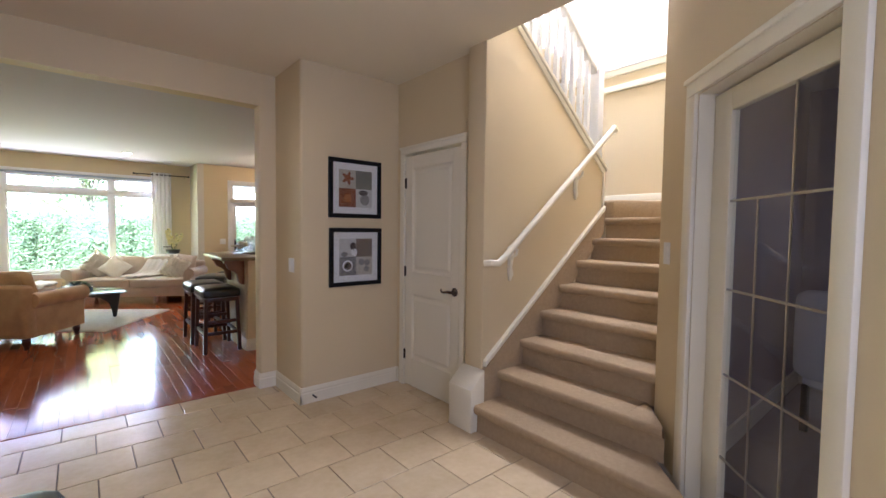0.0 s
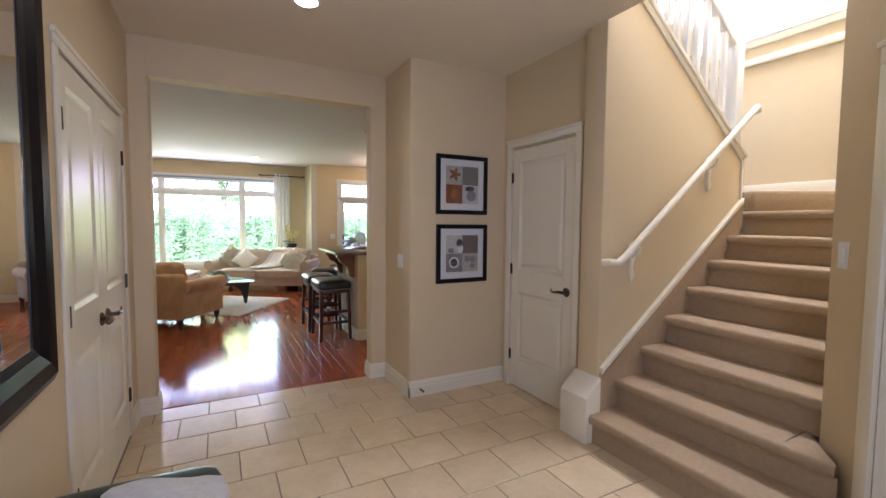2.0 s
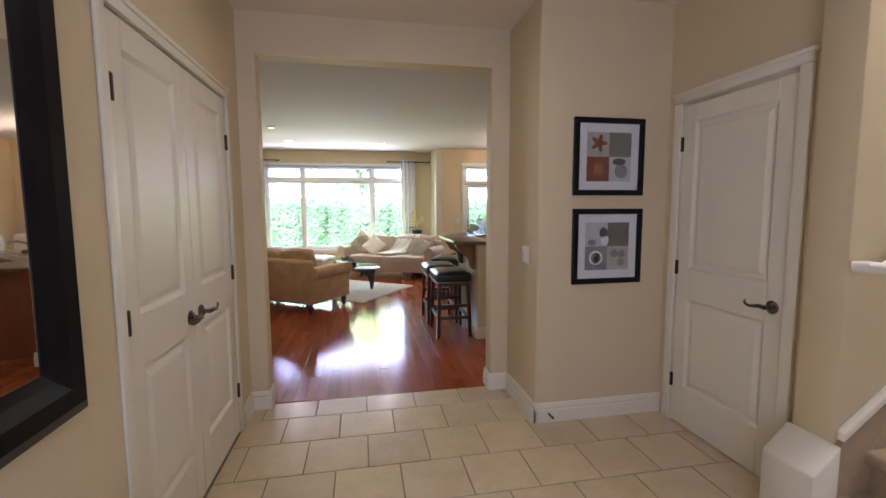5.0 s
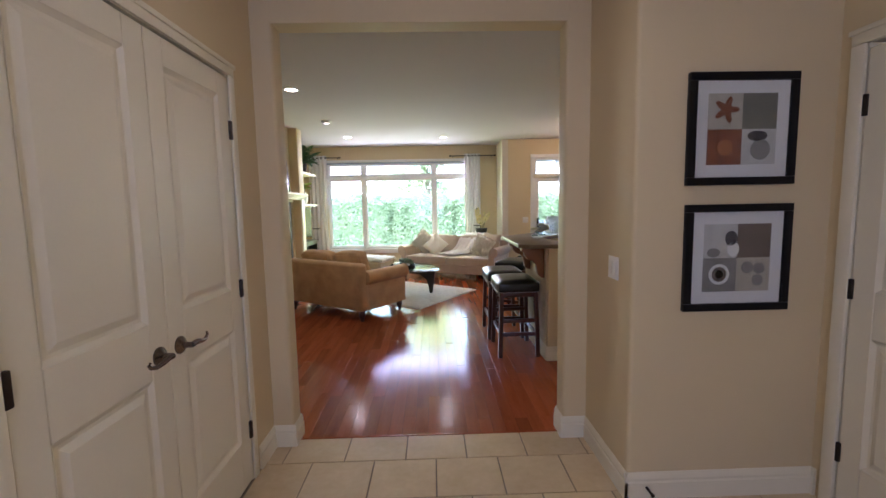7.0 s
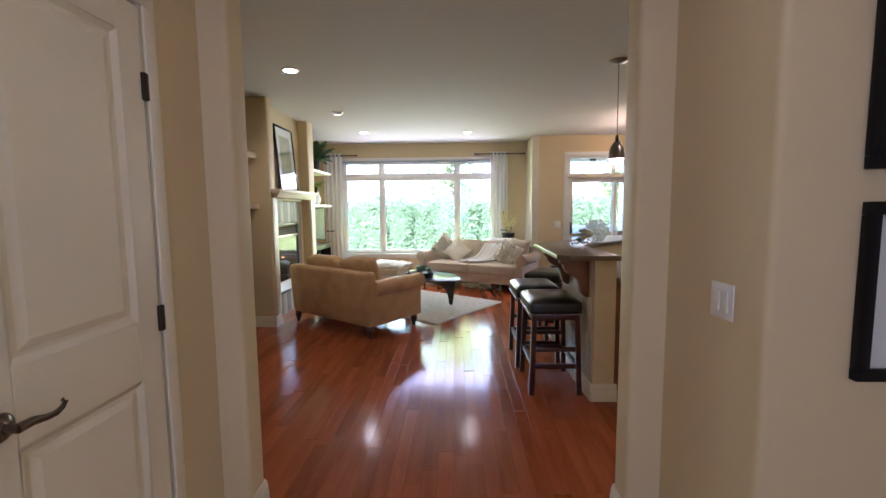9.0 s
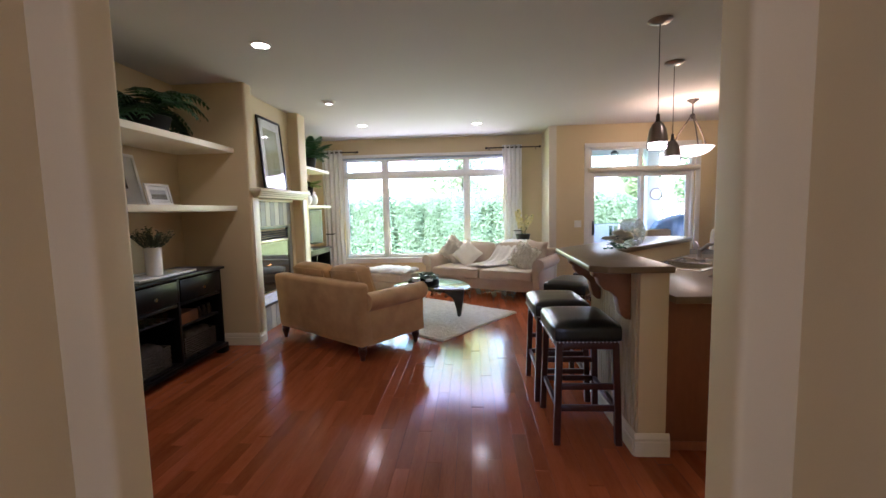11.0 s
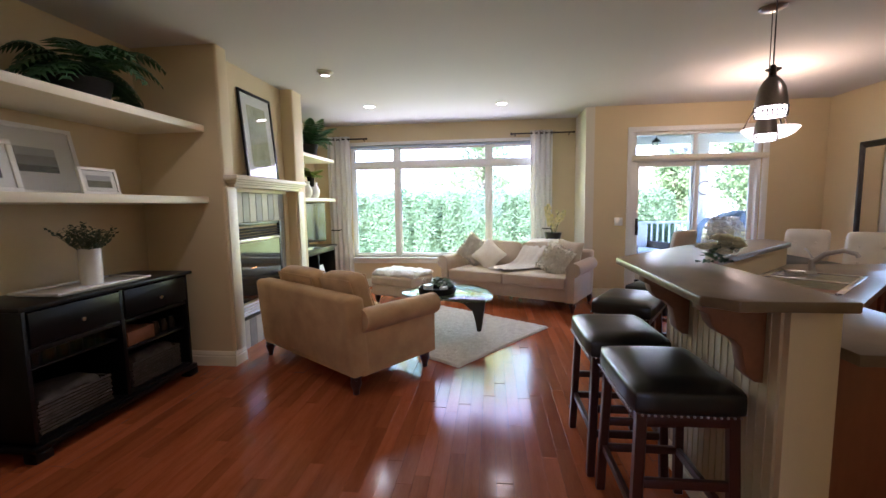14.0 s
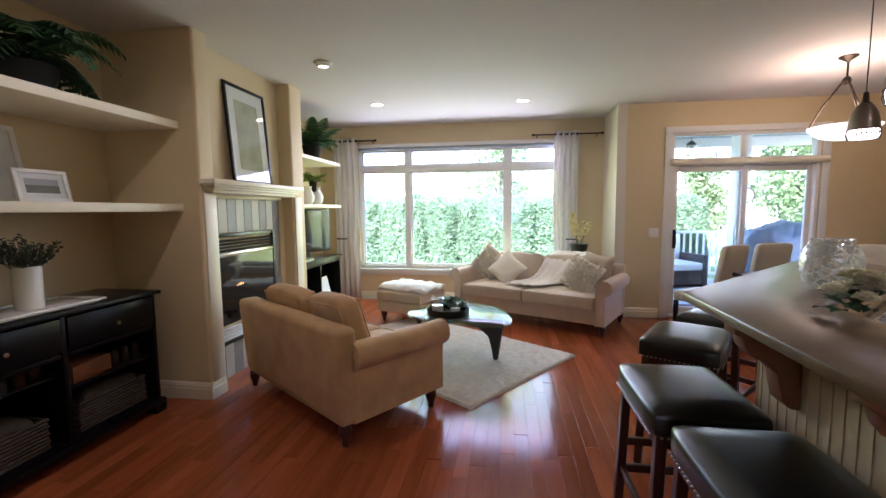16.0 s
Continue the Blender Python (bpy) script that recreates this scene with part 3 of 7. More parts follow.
def lever(parent, x, z, side, name="handle"):
    """A lever handle with a round rose; side: which way the lever points."""
    h = lathe(name, [(0.0, 0), (0.034, 0), (0.034, 0.006), (0.026, 0.014), (0.012, 0.02), (0.011, 0.05), (0.0, 0.052)], M["bronze_polished"], parent, n=20,
              m=Matrix.Translation((x, -0.036, z)) @ Matrix.Rotation(radians(90), 4, "X"), label="dark bronze lever handle")
    tube("lever", [(x, -0.082, z), (x + side * 0.03, -0.087, z + 0.003), (x + side * 0.06, -0.087, z - 0.004), (x + side * 0.09, -0.083, z - 0.008), (x + side * 0.112, -0.080, z - 0.002), (x + side * 0.122, -0.080, z + 0.010), (x + side * 0.114, -0.080, z + 0.016)],
         [0.012, 0.011, 0.009, 0.008, 0.0065, 0.0055, 0.005], M["bronze_polished"], h, 12)
    return h


def panel_door(name, label, w, h, handle_side, hinge_side, mat="door"):
    """A two-panel leaf: origin at its lower left, face towards -y at y = -0.036."""
    d = thing(name, label, "door")
    t = 0.036
    st, rt, rm, rb = 0.10, 0.105, 0.20, 0.25
    zm = h * 0.405
    bm = bmesh.new()
    for a in ((0, st, -t, 0, 0, h), (w - st, w, -t, 0, 0, h), (st, w - st, -t, 0, h - rt, h), (st, w - st, -t, 0, zm, zm + rm), (st, w - st, -t, 0, 0, rb)):
        add_box(bm, *a, 0.003, 1)
    add_box(bm, st - 0.01, w - st + 0.01, -0.016, -0.006, rb - 0.01, h - rt + 0.01)
    part("leaf_frame", bm, M[mat], d, smooth=True)
    for z0, z1 in ((rb, zm), (zm + rm, h - rt)):
        bm = bmesh.new()
        # sloped moulding running round a raised field
        for k, (i0, y0, i1, y1) in enumerate(((0.0, -t + 0.001, 0.016, -t + 0.012), (0.016, -t + 0.012, 0.028, -t + 0.012), (0.028, -t + 0.012, 0.052, -t + 0.003))):
            r0 = [(st + i0, z0 + i0), (w - st - i0, z0 + i0), (w - st - i0, z1 - i0), (st + i0, z1 - i0)]
            r1 = [(st + i1, z0 + i1), (w - st - i1, z0 + i1), (w - st - i1, z1 - i1), (st + i1, z1 - i1)]
            va = [bm.verts.new((x, y0, z)) for x, z in r0]
            vb = [bm.verts.new((x, y1, z)) for x, z in r1]
            for i in range(4):
                bm.faces.new((va[i], va[(i + 1) % 4], vb[(i + 1) % 4], vb[i]))
            if k == 2:
                bm.faces.new(vb)
        bmesh.ops.remove_doubles(bm, verts=bm.verts, dist=1e-5)
        bmesh.ops.recalc_face_normals(bm, faces=bm.faces)
        part("panel", bm, M[mat], d)
    lever(d, w - 0.06 if handle_side > 0 else 0.06, 0.905, -handle_side)
    for z in (0.27, 1.02, 1.80):
        x = 0.0 if hinge_side < 0 else w
        bm = bmesh.new()
        add_box(bm, x - 0.012, x + 0.012, -t - 0.012, -t + 0.004, z - 0.045, z + 0.045, 0.004)
        part("hinge", bm, M["iron"], d, smooth=True)
    return d


# the double closet doors, on the wall at x = 0.46
turn_px = Matrix.Rotation(radians(90), 4, "Z")      # local -y looks to +x
for y, hs, gs in ((2.722, 1, -1), (3.327, -1, 1)):
    dd = panel_door("closet_door", "cream two-panel closet door, closed, with a dark bronze lever", 0.6, 2.05, hs, gs)
    tagged(dd, group="double closet doors")
    dd.matrix_world = Matrix.Translation((0.425, y, 0.012)) @ turn_px
cs = casing("trim_double_doors", 2.715, 3.935, 2.075, w=0.055, d=0.012)
cs.matrix_world = Matrix.Translation((0.46, 0, 0)) @ turn_px
structure(cs)
structure(box("trim_jamb", 0.345, 0.458, 2.70, 2.716, 0, 2.075, M["trim"]))
structure(box("trim_jamb", 0.345, 0.458, 3.934, 3.95, 0, 2.075, M["trim"]))
structure(box("trim_jamb", 0.345, 0.458, 2.70, 3.95, 2.075, 2.10, M["trim"]))
# unseen shell in dark paint, added so no light leaks through the door gaps
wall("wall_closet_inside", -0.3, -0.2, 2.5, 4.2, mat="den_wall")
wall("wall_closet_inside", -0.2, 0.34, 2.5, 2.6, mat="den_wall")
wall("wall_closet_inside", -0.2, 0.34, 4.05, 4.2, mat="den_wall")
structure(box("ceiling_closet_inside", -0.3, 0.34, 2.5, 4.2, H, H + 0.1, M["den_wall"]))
structure(box("floor_closet_inside", -0.3, 0.2, 2.5, 4.2, -0.12, -0.006, M["carpet_den"]))
# the single door, on the wall at x = 3.26
turn_mx = Matrix.Rotation(radians(-90), 4, "Z")     # local -y looks to -x; local x runs to -y
sd = panel_door("hall_door", "cream two-panel door, closed, under the stairs", 0.73, 2.03, 1, -1)
sd.matrix_world = Matrix.Translation((3.295, 3.562, 0.012)) @ turn_mx
cs = casing("trim_hall_door", -3.565, -2.825, 2.065, w=0.062)
cs.matrix_world = Matrix.Translation((3.26, 0, 0)) @ turn_mx
structure(cs)
structure(box("trim_jamb", 3.262, 3.375, 3.565, 3.59, 0, 2.065, M["trim"]))
structure(box("trim_jamb", 3.262, 3.375, 2.80, 2.825, 0, 2.065, M["trim"]))
structure(box("trim_jamb", 3.262, 3.375, 2.80, 3.59, 2.065, 2.10, M["trim"]))

# the french door in the slanting wall
fd = thing("french_door", "cream glazed door, closed, with leaded panes, to a dark den", "door")
LD0, LD1 = 0.07, 0.106
for a in ((DU0 + 0.006, DU0 + 0.145, 0.01, 2.045), (DU1 - 0.12, DU1 - 0.006, 0.01, 2.045), (DU0 + 0.145, DU1 - 0.12, 1.945, 2.045), (DU0 + 0.145, DU1 - 0.12, 0.01, 0.20)):
    ob = diag_box("stile" if a[3] - a[2] > 1 else "rail", a[0], a[1], LD0, LD1, a[2], a[3], M["door"], fd, 0.004)
diag_box("glass_pane", DU0 + 0.14, DU1 - 0.115, 0.085, 0.089, 0.195, 1.95, M["glass"], fd)
for z in (0.388, 0.768, 1.153, 1.547):
    diag_box("came", DU0 + 0.14, DU1 - 0.115, 0.078, 0.084, z - 0.005, z + 0.005, M["nickel"], fd)
for u, zt in ((0.72, 1.547), (0.908, 1.95)):
    diag_box("came", u - 0.004, u + 0.004, 0.077, 0.083, 0.195, zt, M["nickel"], fd)
tf = thing("trim_french_door", "", "")
structure(tf)
for a in ((DU0 - 0.085, DU0, 0, 2.06), (DU1, DU1 + 0.085, 0, 2.06), (DU0 - 0.085, DU1 + 0.085, 2.06, 2.14)):
    diag_box("casing_board", a[0], a[1], -0.022, 0, a[2], a[3], M["trim"], tf, 0.005)
diag_box("casing_cap", DU0 - 0.095, DU1 + 0.095, -0.032, 0, 2.125, 2.15, M["trim"], tf, 0.004)
diag_box("casing_jamb", DU0, DU0 + 0.004, 0, 0.118, 0, 2.056, M["trim"], tf)
diag_box("casing_jamb", DU1 - 0.004, DU1, 0, 0.118, 0, 2.056, M["trim"], tf)
diag_box("casing_jamb", DU0, DU1, 0, 0.118, 2.056, 2.06, M["trim"], tf)
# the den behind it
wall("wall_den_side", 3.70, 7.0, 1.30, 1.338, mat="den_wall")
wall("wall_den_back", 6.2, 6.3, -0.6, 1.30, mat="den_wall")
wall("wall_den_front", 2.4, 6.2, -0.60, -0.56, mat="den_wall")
structure(box("baseboard_den", 3.85, 6.2, 1.284, 1.30, 0, 0.14, M["trim"]))
structure(box("baseboard_den", 6.184, 6.2, -0.56, 1.284, 0, 0.14, M["trim"]))

# ---- stairs ----
RISE, RUN, SX, SY0, SY1 = 0.192, 0.245, 3.10, 1.46, 2.52
stairs = thing("staircase", "straight flight of stairs with beige-brown carpet on every step", "stairs")


def carpet_step(i):
    """One carpeted step with a soft rounded nosing."""
    x, z = SX + RUN * i, RISE * (i + 1)
    y0 = SY0
    bm = bmesh.new()
    n, r = 6, 0.030
    prof = [(x + 0.02, 0 if i == 0 else z - RISE - 0.01), (x + 0.022, z - 0.062)]
    for k in range(n + 1):
        a = radians(-100 + 190 * k / n)
        prof.append((x - 0.012 - r * 0.55 * math.cos(a) + 0.012, z - r + r * math.sin(a)))
    prof.append((x + RUN + 0.05, z))
    prof.append((x + RUN + 0.05, 0 if i == 0 else z - RISE - 0.01))
    ys = [y0 + (SY1 - y0) * k / 12 for k in range(13)]
    rings = [[bm.verts.new((px, y, pz)) for px, pz in prof] for y in ys]
    for a, b in zip(rings, rings[1:]):
        for k in range(len(prof)):
            j = (k + 1) % len(prof)
            bm.faces.new((a[k], a[j], b[j], b[k]))
    bm.faces.new(rings[0])
    bm.faces.new(rings[-1][::-1])
    if i < 2:   # these reach round the slanting wall
        ex = (0.335 if i == 0 else 0.12)
        cut = SX + RUN * i
        for k, v in enumerate(rings[0]):
            front = v.co.x < x + 0.03
            v.co.y = 1.46 - (ex if front else max(0.0, ex - (v.co.x - cut)))
            lim = v.co.x - 2.08
            v.co.y = max(v.co.y, lim + 0.003)
    bmesh.ops.recalc_face_normals(bm, faces=bm.faces)
    return part("step", bm, M["carpet"], stairs, smooth=True)


for i in range(8):
    carpet_step(i)
# winding steps at the top
bm = bmesh.new()
add_prism(bm, [(5.06, 1.46), (5.8, 1.46), (5.8, 2.52), (5.06, 2.52)], 1.40, 1.536, 0.02)
part("step", bm, M["carpet"], stairs, smooth=True)
prism("step", [(4.92, 2.50), (5.75, 1.9), (5.8, 1.9), (5.8, 3.2), (4.92, 3.2)], 1.52, 1.71, M["carpet"], stairs, 0.02)
# the lower side: skirting board with its cap, and the end block
xz_prism("skirt", [(3.10, 0.0), (3.10, 0.33), (3.21, 0.43), (4.76, 1.605), (4.76, 1.40), (3.3, 0.1), (3.3, 0.0)], 2.495, 2.52, M["carpet"], stairs)
structure(xz_prism("trim_skirt_cap", [(3.20, 0.44), (4.76, 1.605), (4.76, 1.645), (3.20, 0.48)], 2.485, 2.519, M["trim"], None, 0.004))
structure(xz_prism("trim_end_block", [(3.06, 0.0), (3.06, 0.30), (3.19, 0.42), (3.19, 0)], 2.487, 2.72, M["trim"], None, 0.006))
structure(xz_prism("trim_skirt_right", [(3.6, 0.42), (3.6, 0.68), (4.9, 1.66), (4.9, 1.4)], 1.46, 1.482, M["trim"], None, 0.004))
# sloped cap on the wall between the flights, and its balusters
CS = -0.755
capz = lambda x: 1.985 + CS * (x - 4.75)
structure(xz_prism("trim_wall_cap", [(3.1, capz(3.1)), (4.78, capz(4.78)), (4.78, capz(4.78) + 0.035), (3.1, capz(3.1) + 0.035)], 2.49, 2.75, M["trim"], None, 0.005))
structure(xz_prism("trim_wall_cap", [(3.1, capz(3.1) - 0.05), (4.76, capz(4.76) - 0.05), (4.76, capz(4.76)), (3.1, capz(3.1))], 2.506, 2.52, M["trim"], None, 0.003))
structure(box("trim_wall_end", 4.74, 4.765, 2.505, 2.735, 1.53, 1.99, M["trim"], bevel=0.004))
rail = thing("stair_balustrade", "white painted balustrade with square balusters beside the upper flight", "railing")
bx = 3.25
while bx < 4.65:
    box("baluster", bx - 0.02, bx + 0.02, 2.56, 2.60, capz(bx) + 0.02, capz(bx) + 0.80, M["white"], rail, 0.003)
    bx += 0.118
box("newel_post", 4.67, 4.76, 2.535, 2.625, capz(4.68) + 0.02, capz(4.68) + 0.86, M["white"], rail, 0.006)
xz_prism("top_rail", [(3.1, capz(3.1) + 0.79), (4.66, capz(4.66) + 0.79), (4.66, capz(4.66) + 0.85), (3.1, capz(3.1) + 0.85)], 2.545, 2.615, M["white"], rail, 0.012)
hr = thing("handrail", "cream painted round wall handrail on scrolled brackets beside the stairs", "handrail")
RY = 2.44
tube("rail", [(3.185, 2.50, 1.175), (3.20, RY + 0.02, 1.18), (3.26, RY, 1.175), (3.34, RY, 1.225), (3.45, RY, 1.315)] + [(3.45 + k * 0.2675, RY, 1.315 + k * 0.2085) for k in range(1, 6)] + [(4.84, RY + 0.02, 2.34), (4.87, 2.51, 2.34)],
     0.024, M["trim"], hr, 14)
for x, z in ((3.46, 1.28), (4.29, 1.925)):
    xz = [(x - 0.03, z + 0.0), (x + 0.03, z + 0.03), (x + 0.028, z - 0.09), (x + 0.012, z - 0.15), (x + 0.03, z - 0.20), (x + 0.0, z - 0.25), (x - 0.02, z - 0.19), (x - 0.018, z - 0.10)]
    bm = bmesh.new()
    add_prism(bm, xz, 2.495, 2.519, 0.005)
    bmesh.ops.transform(bm, matrix=upright(0, 0, 0), verts=bm.verts)
    br = part("bracket", bm, M["trim"], hr, smooth=True)
    tube("arm", [(x, 2.50, z - 0.08), (x, RY + 0.01, z - 0.05), (x, RY, z - 0.01)], 0.011, M["trim"], br, 8)
# mouldings on the stairwell's far wall, and its ledge
for z in (3.02, 3.20):
    structure(box("trim_ledge", 5.77, 5.80, 1.46, 4.0, z, z + 0.07, M["trim"], bevel=0.008))
structure(box("trim_ledge_top", 5.76, 6.9, 1.46, 3.9, 3.27, 3.30, M["white"]))
structure(box("baseboard_stair", 5.784, 5.8, 1.46, 2.5, 1.54, 1.66, M["trim"]))
structure(box("baseboard_stair", 5.78, 5.798, 1.9, 3.4, 1.712, 1.83, M["trim"], bevel=0.004))

# ---- wall plates ----
def wall_plate(name, label, w, h, m, rockers):
    p = thing(name, label, "light switch" if rockers else "outlet")
    box("plate", -w / 2, w / 2, -0.006, 0, -h / 2, h / 2, M["white"], p, 0.0025)
    for k in range(rockers):
        cx = (k - (rockers - 1) / 2) * 0.046
        box("rocker", cx - 0.0165, cx + 0.0165, -0.0105, -0.006, -0.033, 0.033, M["white"], p, 0.002)
    p.matrix_world = m
    return p


wall_plate("light_switch", "white double rocker switch on the hall wall", 0.115, 0.115, Matrix.Translation((2.35, 3.885, 1.10)) @ turn_mx, 2)
wall_plate("light_switch", "white double rocker switch by the patio door", 0.115, 0.115, Matrix.Translation((3.34, 10.45, 1.10)), 2)
DM = Matrix.Translation(PIER) @ Matrix.Rotation(radians(-135), 4, "Z")
_q = PIER + DIAG * 0.10
wall_plate("light_switch", "white rocker switch beside the glazed door", 0.075, 0.12, Matrix.Translation((_q.x, _q.y, 1.29)) @ Matrix.Rotation(radians(-135), 4, "Z"), 1)
ds = thing("door_stop", "small dark spring door stop on the skirting", "door stop", (2.44, 3.672, 0.06))
tube("spring", [(0, 0, 0), (0.0, -0.035, 0), (0, -0.06, 0)], [0.007, 0.006, 0.009], M["iron"], ds, 10)

# ---- windows ----
def bar(parent, name, x0, x1, y0, y1, z0, z1, mat="white", bevel=0.006):
    return box(name, x0, x1, y0, y1, z0, z1, M[mat], parent, bevel)


win = structure(thing("window_living", "", ""), "wide white vinyl window with a transom row of panes")
for a in ((WX0, WX1, WZ0, WZ0 + 0.05), (WX0, WX1, WZ1 - 0.05, WZ1), (WX0, WX0 + 0.05, WZ0, WZ1), (WX1 - 0.05, WX1, WZ0, WZ1)):
    bar(win, "window_frame", a[0], a[1], 11.24, 11.32, a[2], a[3])
bar(win, "transom_bar", WX0, WX1, 11.235, 11.325, 2.01, 2.10)
for x in (-0.03, 1.50):
    bar(win, "mullion", x - 0.04, x + 0.04, 11.236, 11.324, WZ0, WZ1)
for x0, x1 in ((WX0 + 0.05, -0.07), (0.01, 1.46), (1.54, WX1 - 0.05)):
    for z0, z1 in ((WZ0 + 0.05, 2.01), (2.10, WZ1 - 0.05)):
        pane = box("pane", x0 - 0.004, x1 + 0.004, 11.28, 11.284, z0 - 0.004, z1 + 0.004, M["glass"], win)
        pane.visible_shadow = False
        f = 0.022
        bm = bmesh.new()
        for a in ((x0, x1, z0, z0 + f), (x0, x1, z1 - f, z1), (x0, x0 + f, z0, z1), (x1 - f, x1, z0, z1)):
            add_box(bm, a[0], a[1], 11.262, 11.30, a[2], a[3], 0.003, 1)
        part("sash", bm, M["white"], win)
structure(box("window_sill", WX0 - 0.07, WX1 + 0.07, 11.15, 11.24, WZ0 - 0.03, WZ0, M["white"], bevel=0.006))
structure(box("trim_window_apron", WX0 - 0.03, WX1 + 0.03, 11.18, 11.2, WZ0 - 0.10, WZ0 - 0.03, M["white"], bevel=0.004))
structure(box("trim_window_head", WX0 - 0.05, WX1 + 0.05, 11.17, 11.2, WZ1, WZ1 + 0.05, M["white"], bevel=0.004))
sh2 = thing("window_blind", "white roller blind rolled up at the window head", "blind")
tube("roll", [(WX0 + 0.01, 11.215, WZ1 - 0.022), (WX1 - 0.01, 11.215, WZ1 - 0.022)], 0.02, M["siding"], sh2, 12)

pd = structure(thing("patio_door", "", ""), "white sliding glass patio door with a transom window above")
for x in (SX0 - 0.08, SX1):
    structure(box("trim_patio_side", x, x + 0.08, 10.43, 10.45, 0, SZ, M["white"], bevel=0.004))
structure(box("trim_patio_head", SX0 - 0.08, SX1 + 0.08, 10.43, 10.45, SZ, SZ + 0.07, M["white"], bevel=0.004))
for a in ((SX0, SX0 + 0.045, 0, SZ), (SX1 - 0.045, SX1, 0, SZ), (SX0, SX1, 0, 0.05), (SX0, SX1, SZ - 0.04, SZ), (SX0, SX1, 1.93, 2.03)):
    bar(pd, "door_frame", a[0], a[1], 10.47, 10.58, a[2], a[3])
bar(pd, "transom_mullion", 4.32, 4.38, 10.475, 10.575, 2.03, SZ - 0.04)
for x0, x1, y in ((3.56, 4.42, 10.49), (4.34, 5.16, 10.535)):
    sash = bar(pd, "door_panel", x0, x0 + 0.06, y, y + 0.035, 0.05, 1.93)
    bar(pd, "stile", x1 - 0.06, x1, y, y + 0.035, 0.05, 1.93)
    bar(pd, "rail", x0 + 0.06, x1 - 0.06, y, y + 0.035, 0.05, 0.14)
    bar(pd, "rail", x0 + 0.06, x1 - 0.06, y, y + 0.035, 1.86, 1.93)
    box("pane", x0 + 0.055, x1 - 0.055, y + 0.015, y + 0.019, 0.135, 1.865, M["glass"], pd).visible_shadow = False
for x0, x1 in ((3.565, 4.32), (4.38, 5.155)):
    box("pane", x0 - 0.004, x1 + 0.004, 10.525, 10.529, 2.026, 2.304, M["glass"], pd).visible_shadow = False
tube("pull", [(3.60, 10.487, 0.93), (3.60, 10.45, 0.95), (3.60, 10.44, 1.02), (3.60, 10.45, 1.09), (3.60, 10.487, 1.11)], 0.012, M["iron"], pd, 8)
bar(pd, "lock_plate", 3.58, 3.62, 10.482, 10.49, 0.90, 1.14, "iron", 0.003)
sh = thing("roller_shade", "cream roller shade rolled up under the transom", "blind", (0, 0, 0))
tube("roll", [(3.50, 10.405, 1.975), (5.24, 10.405, 1.975)], 0.038, M["trim"], sh, 16)
for x in (3.50, 5.24):
    box("bracket", x - 0.008, x + 0.008, 10.40, 10.448, 1.94, 2.01, M["trim"], sh)


# ---- built-in shelves and fireplace ----
for z in (1.475, 2.065):
    s = structure(box("trim_niche_shelf", -1.45, -0.84, 5.68, 7.5, z - 0.055, z, M["trim"], bevel=0.004))
for z in (1.50, 2.10):
    s = structure(box("trim_alcove_shelf", -1.45, -0.92, 9.16, 10.72, z - 0.045, z, M["trim"], bevel=0.004))

fp = structure(thing("fireplace", "", ""), "gas fireplace with a slate tile surround and a white mantel")
FX = -0.86
bm = bmesh.new()
for k, (x1, z0, z1) in enumerate(((-0.64, 1.555, 1.58), (-0.615, 1.578, 1.60), (-0.595, 1.598, 1.618), (-0.575, 1.616, 1.655))):
    add_box(bm, FX + 0.16, x1, 7.56 - 0.022 * k, 8.80 + 0.022 * k, z0, z1, 0.006)
add_box(bm, FX, FX + 0.17, 7.665, 8.895, 1.555, 1.655, 0.002)
part("mantel", bm, M["trim"], fp, smooth=True)
for y0, y1, x0 in ((7.525, 7.655, -0.70), (8.92, 9.06, -0.72)):
    box("pilaster", x0, x0 + 0.014, y0, y1, 0.13, 1.555, M["trim"], fp, 0.004)
for y0, y1 in ((7.665, 7.76), (8.81, 8.898)):
    box("side_board", FX, -0.835, y0, y1, 0, 1.525, M["wall"], fp)
box("frieze", FX, -0.80, 7.76, 8.81, 1.525, 1.555, M["trim"], fp, 0.004)
tiles_y = 7.76
k = 0
while tiles_y < 8.80:
    w = min(0.117, 8.81 - tiles_y)
    m_ = M["slate_a"] if k % 2 == 0 else M["slate_b"]
    box("tile", FX, -0.845, tiles_y + 0.0015, tiles_y + w - 0.0015, 1.235, 1.525, m_, fp, 0.002, seg=1)
    box("tile", FX, -0.845, tiles_y + 0.0015, tiles_y + w - 0.0015, 0.0, 0.285, m_, fp, 0.002, seg=1)
    tiles_y += w + 0.001
    k += 1
box("tile", FX, -0.845, 8.70, 8.808, 0.29, 1.23, M["slate_a"], fp)
# firebox with louvres, glass and a small flame
box("firebox_frame", FX, -0.825, 7.765, 7.80, 0.29, 1.23, M["black"], fp, 0.003)
box("firebox_frame", FX, -0.825, 8.66, 8.695, 0.29, 1.23, M["black"], fp, 0.003)
box("firebox_frame", FX, -0.825, 7.80, 8.66, 1.20, 1.23, M["black"], fp, 0.003)
box("firebox_frame", FX, -0.825, 7.80, 8.66, 0.29, 0.315, M["black"], fp, 0.003)
for z in [1.17 - 0.028 * i for i in range(4)] + [0.335 + 0.03 * i for i in range(4)]:
    bm = bmesh.new()
    add_box(bm, -0.012, 0.012, 7.80, 8.66, -0.002, 0.002)
    bmesh.ops.transform(bm, matrix=Matrix.Translation((-0.838, 0, z)) @ Matrix.Rotation(radians(40), 4, "Y"), verts=bm.verts)
    part("louvre", bm, M["black"] if z > 1 else M["nickel"], fp)
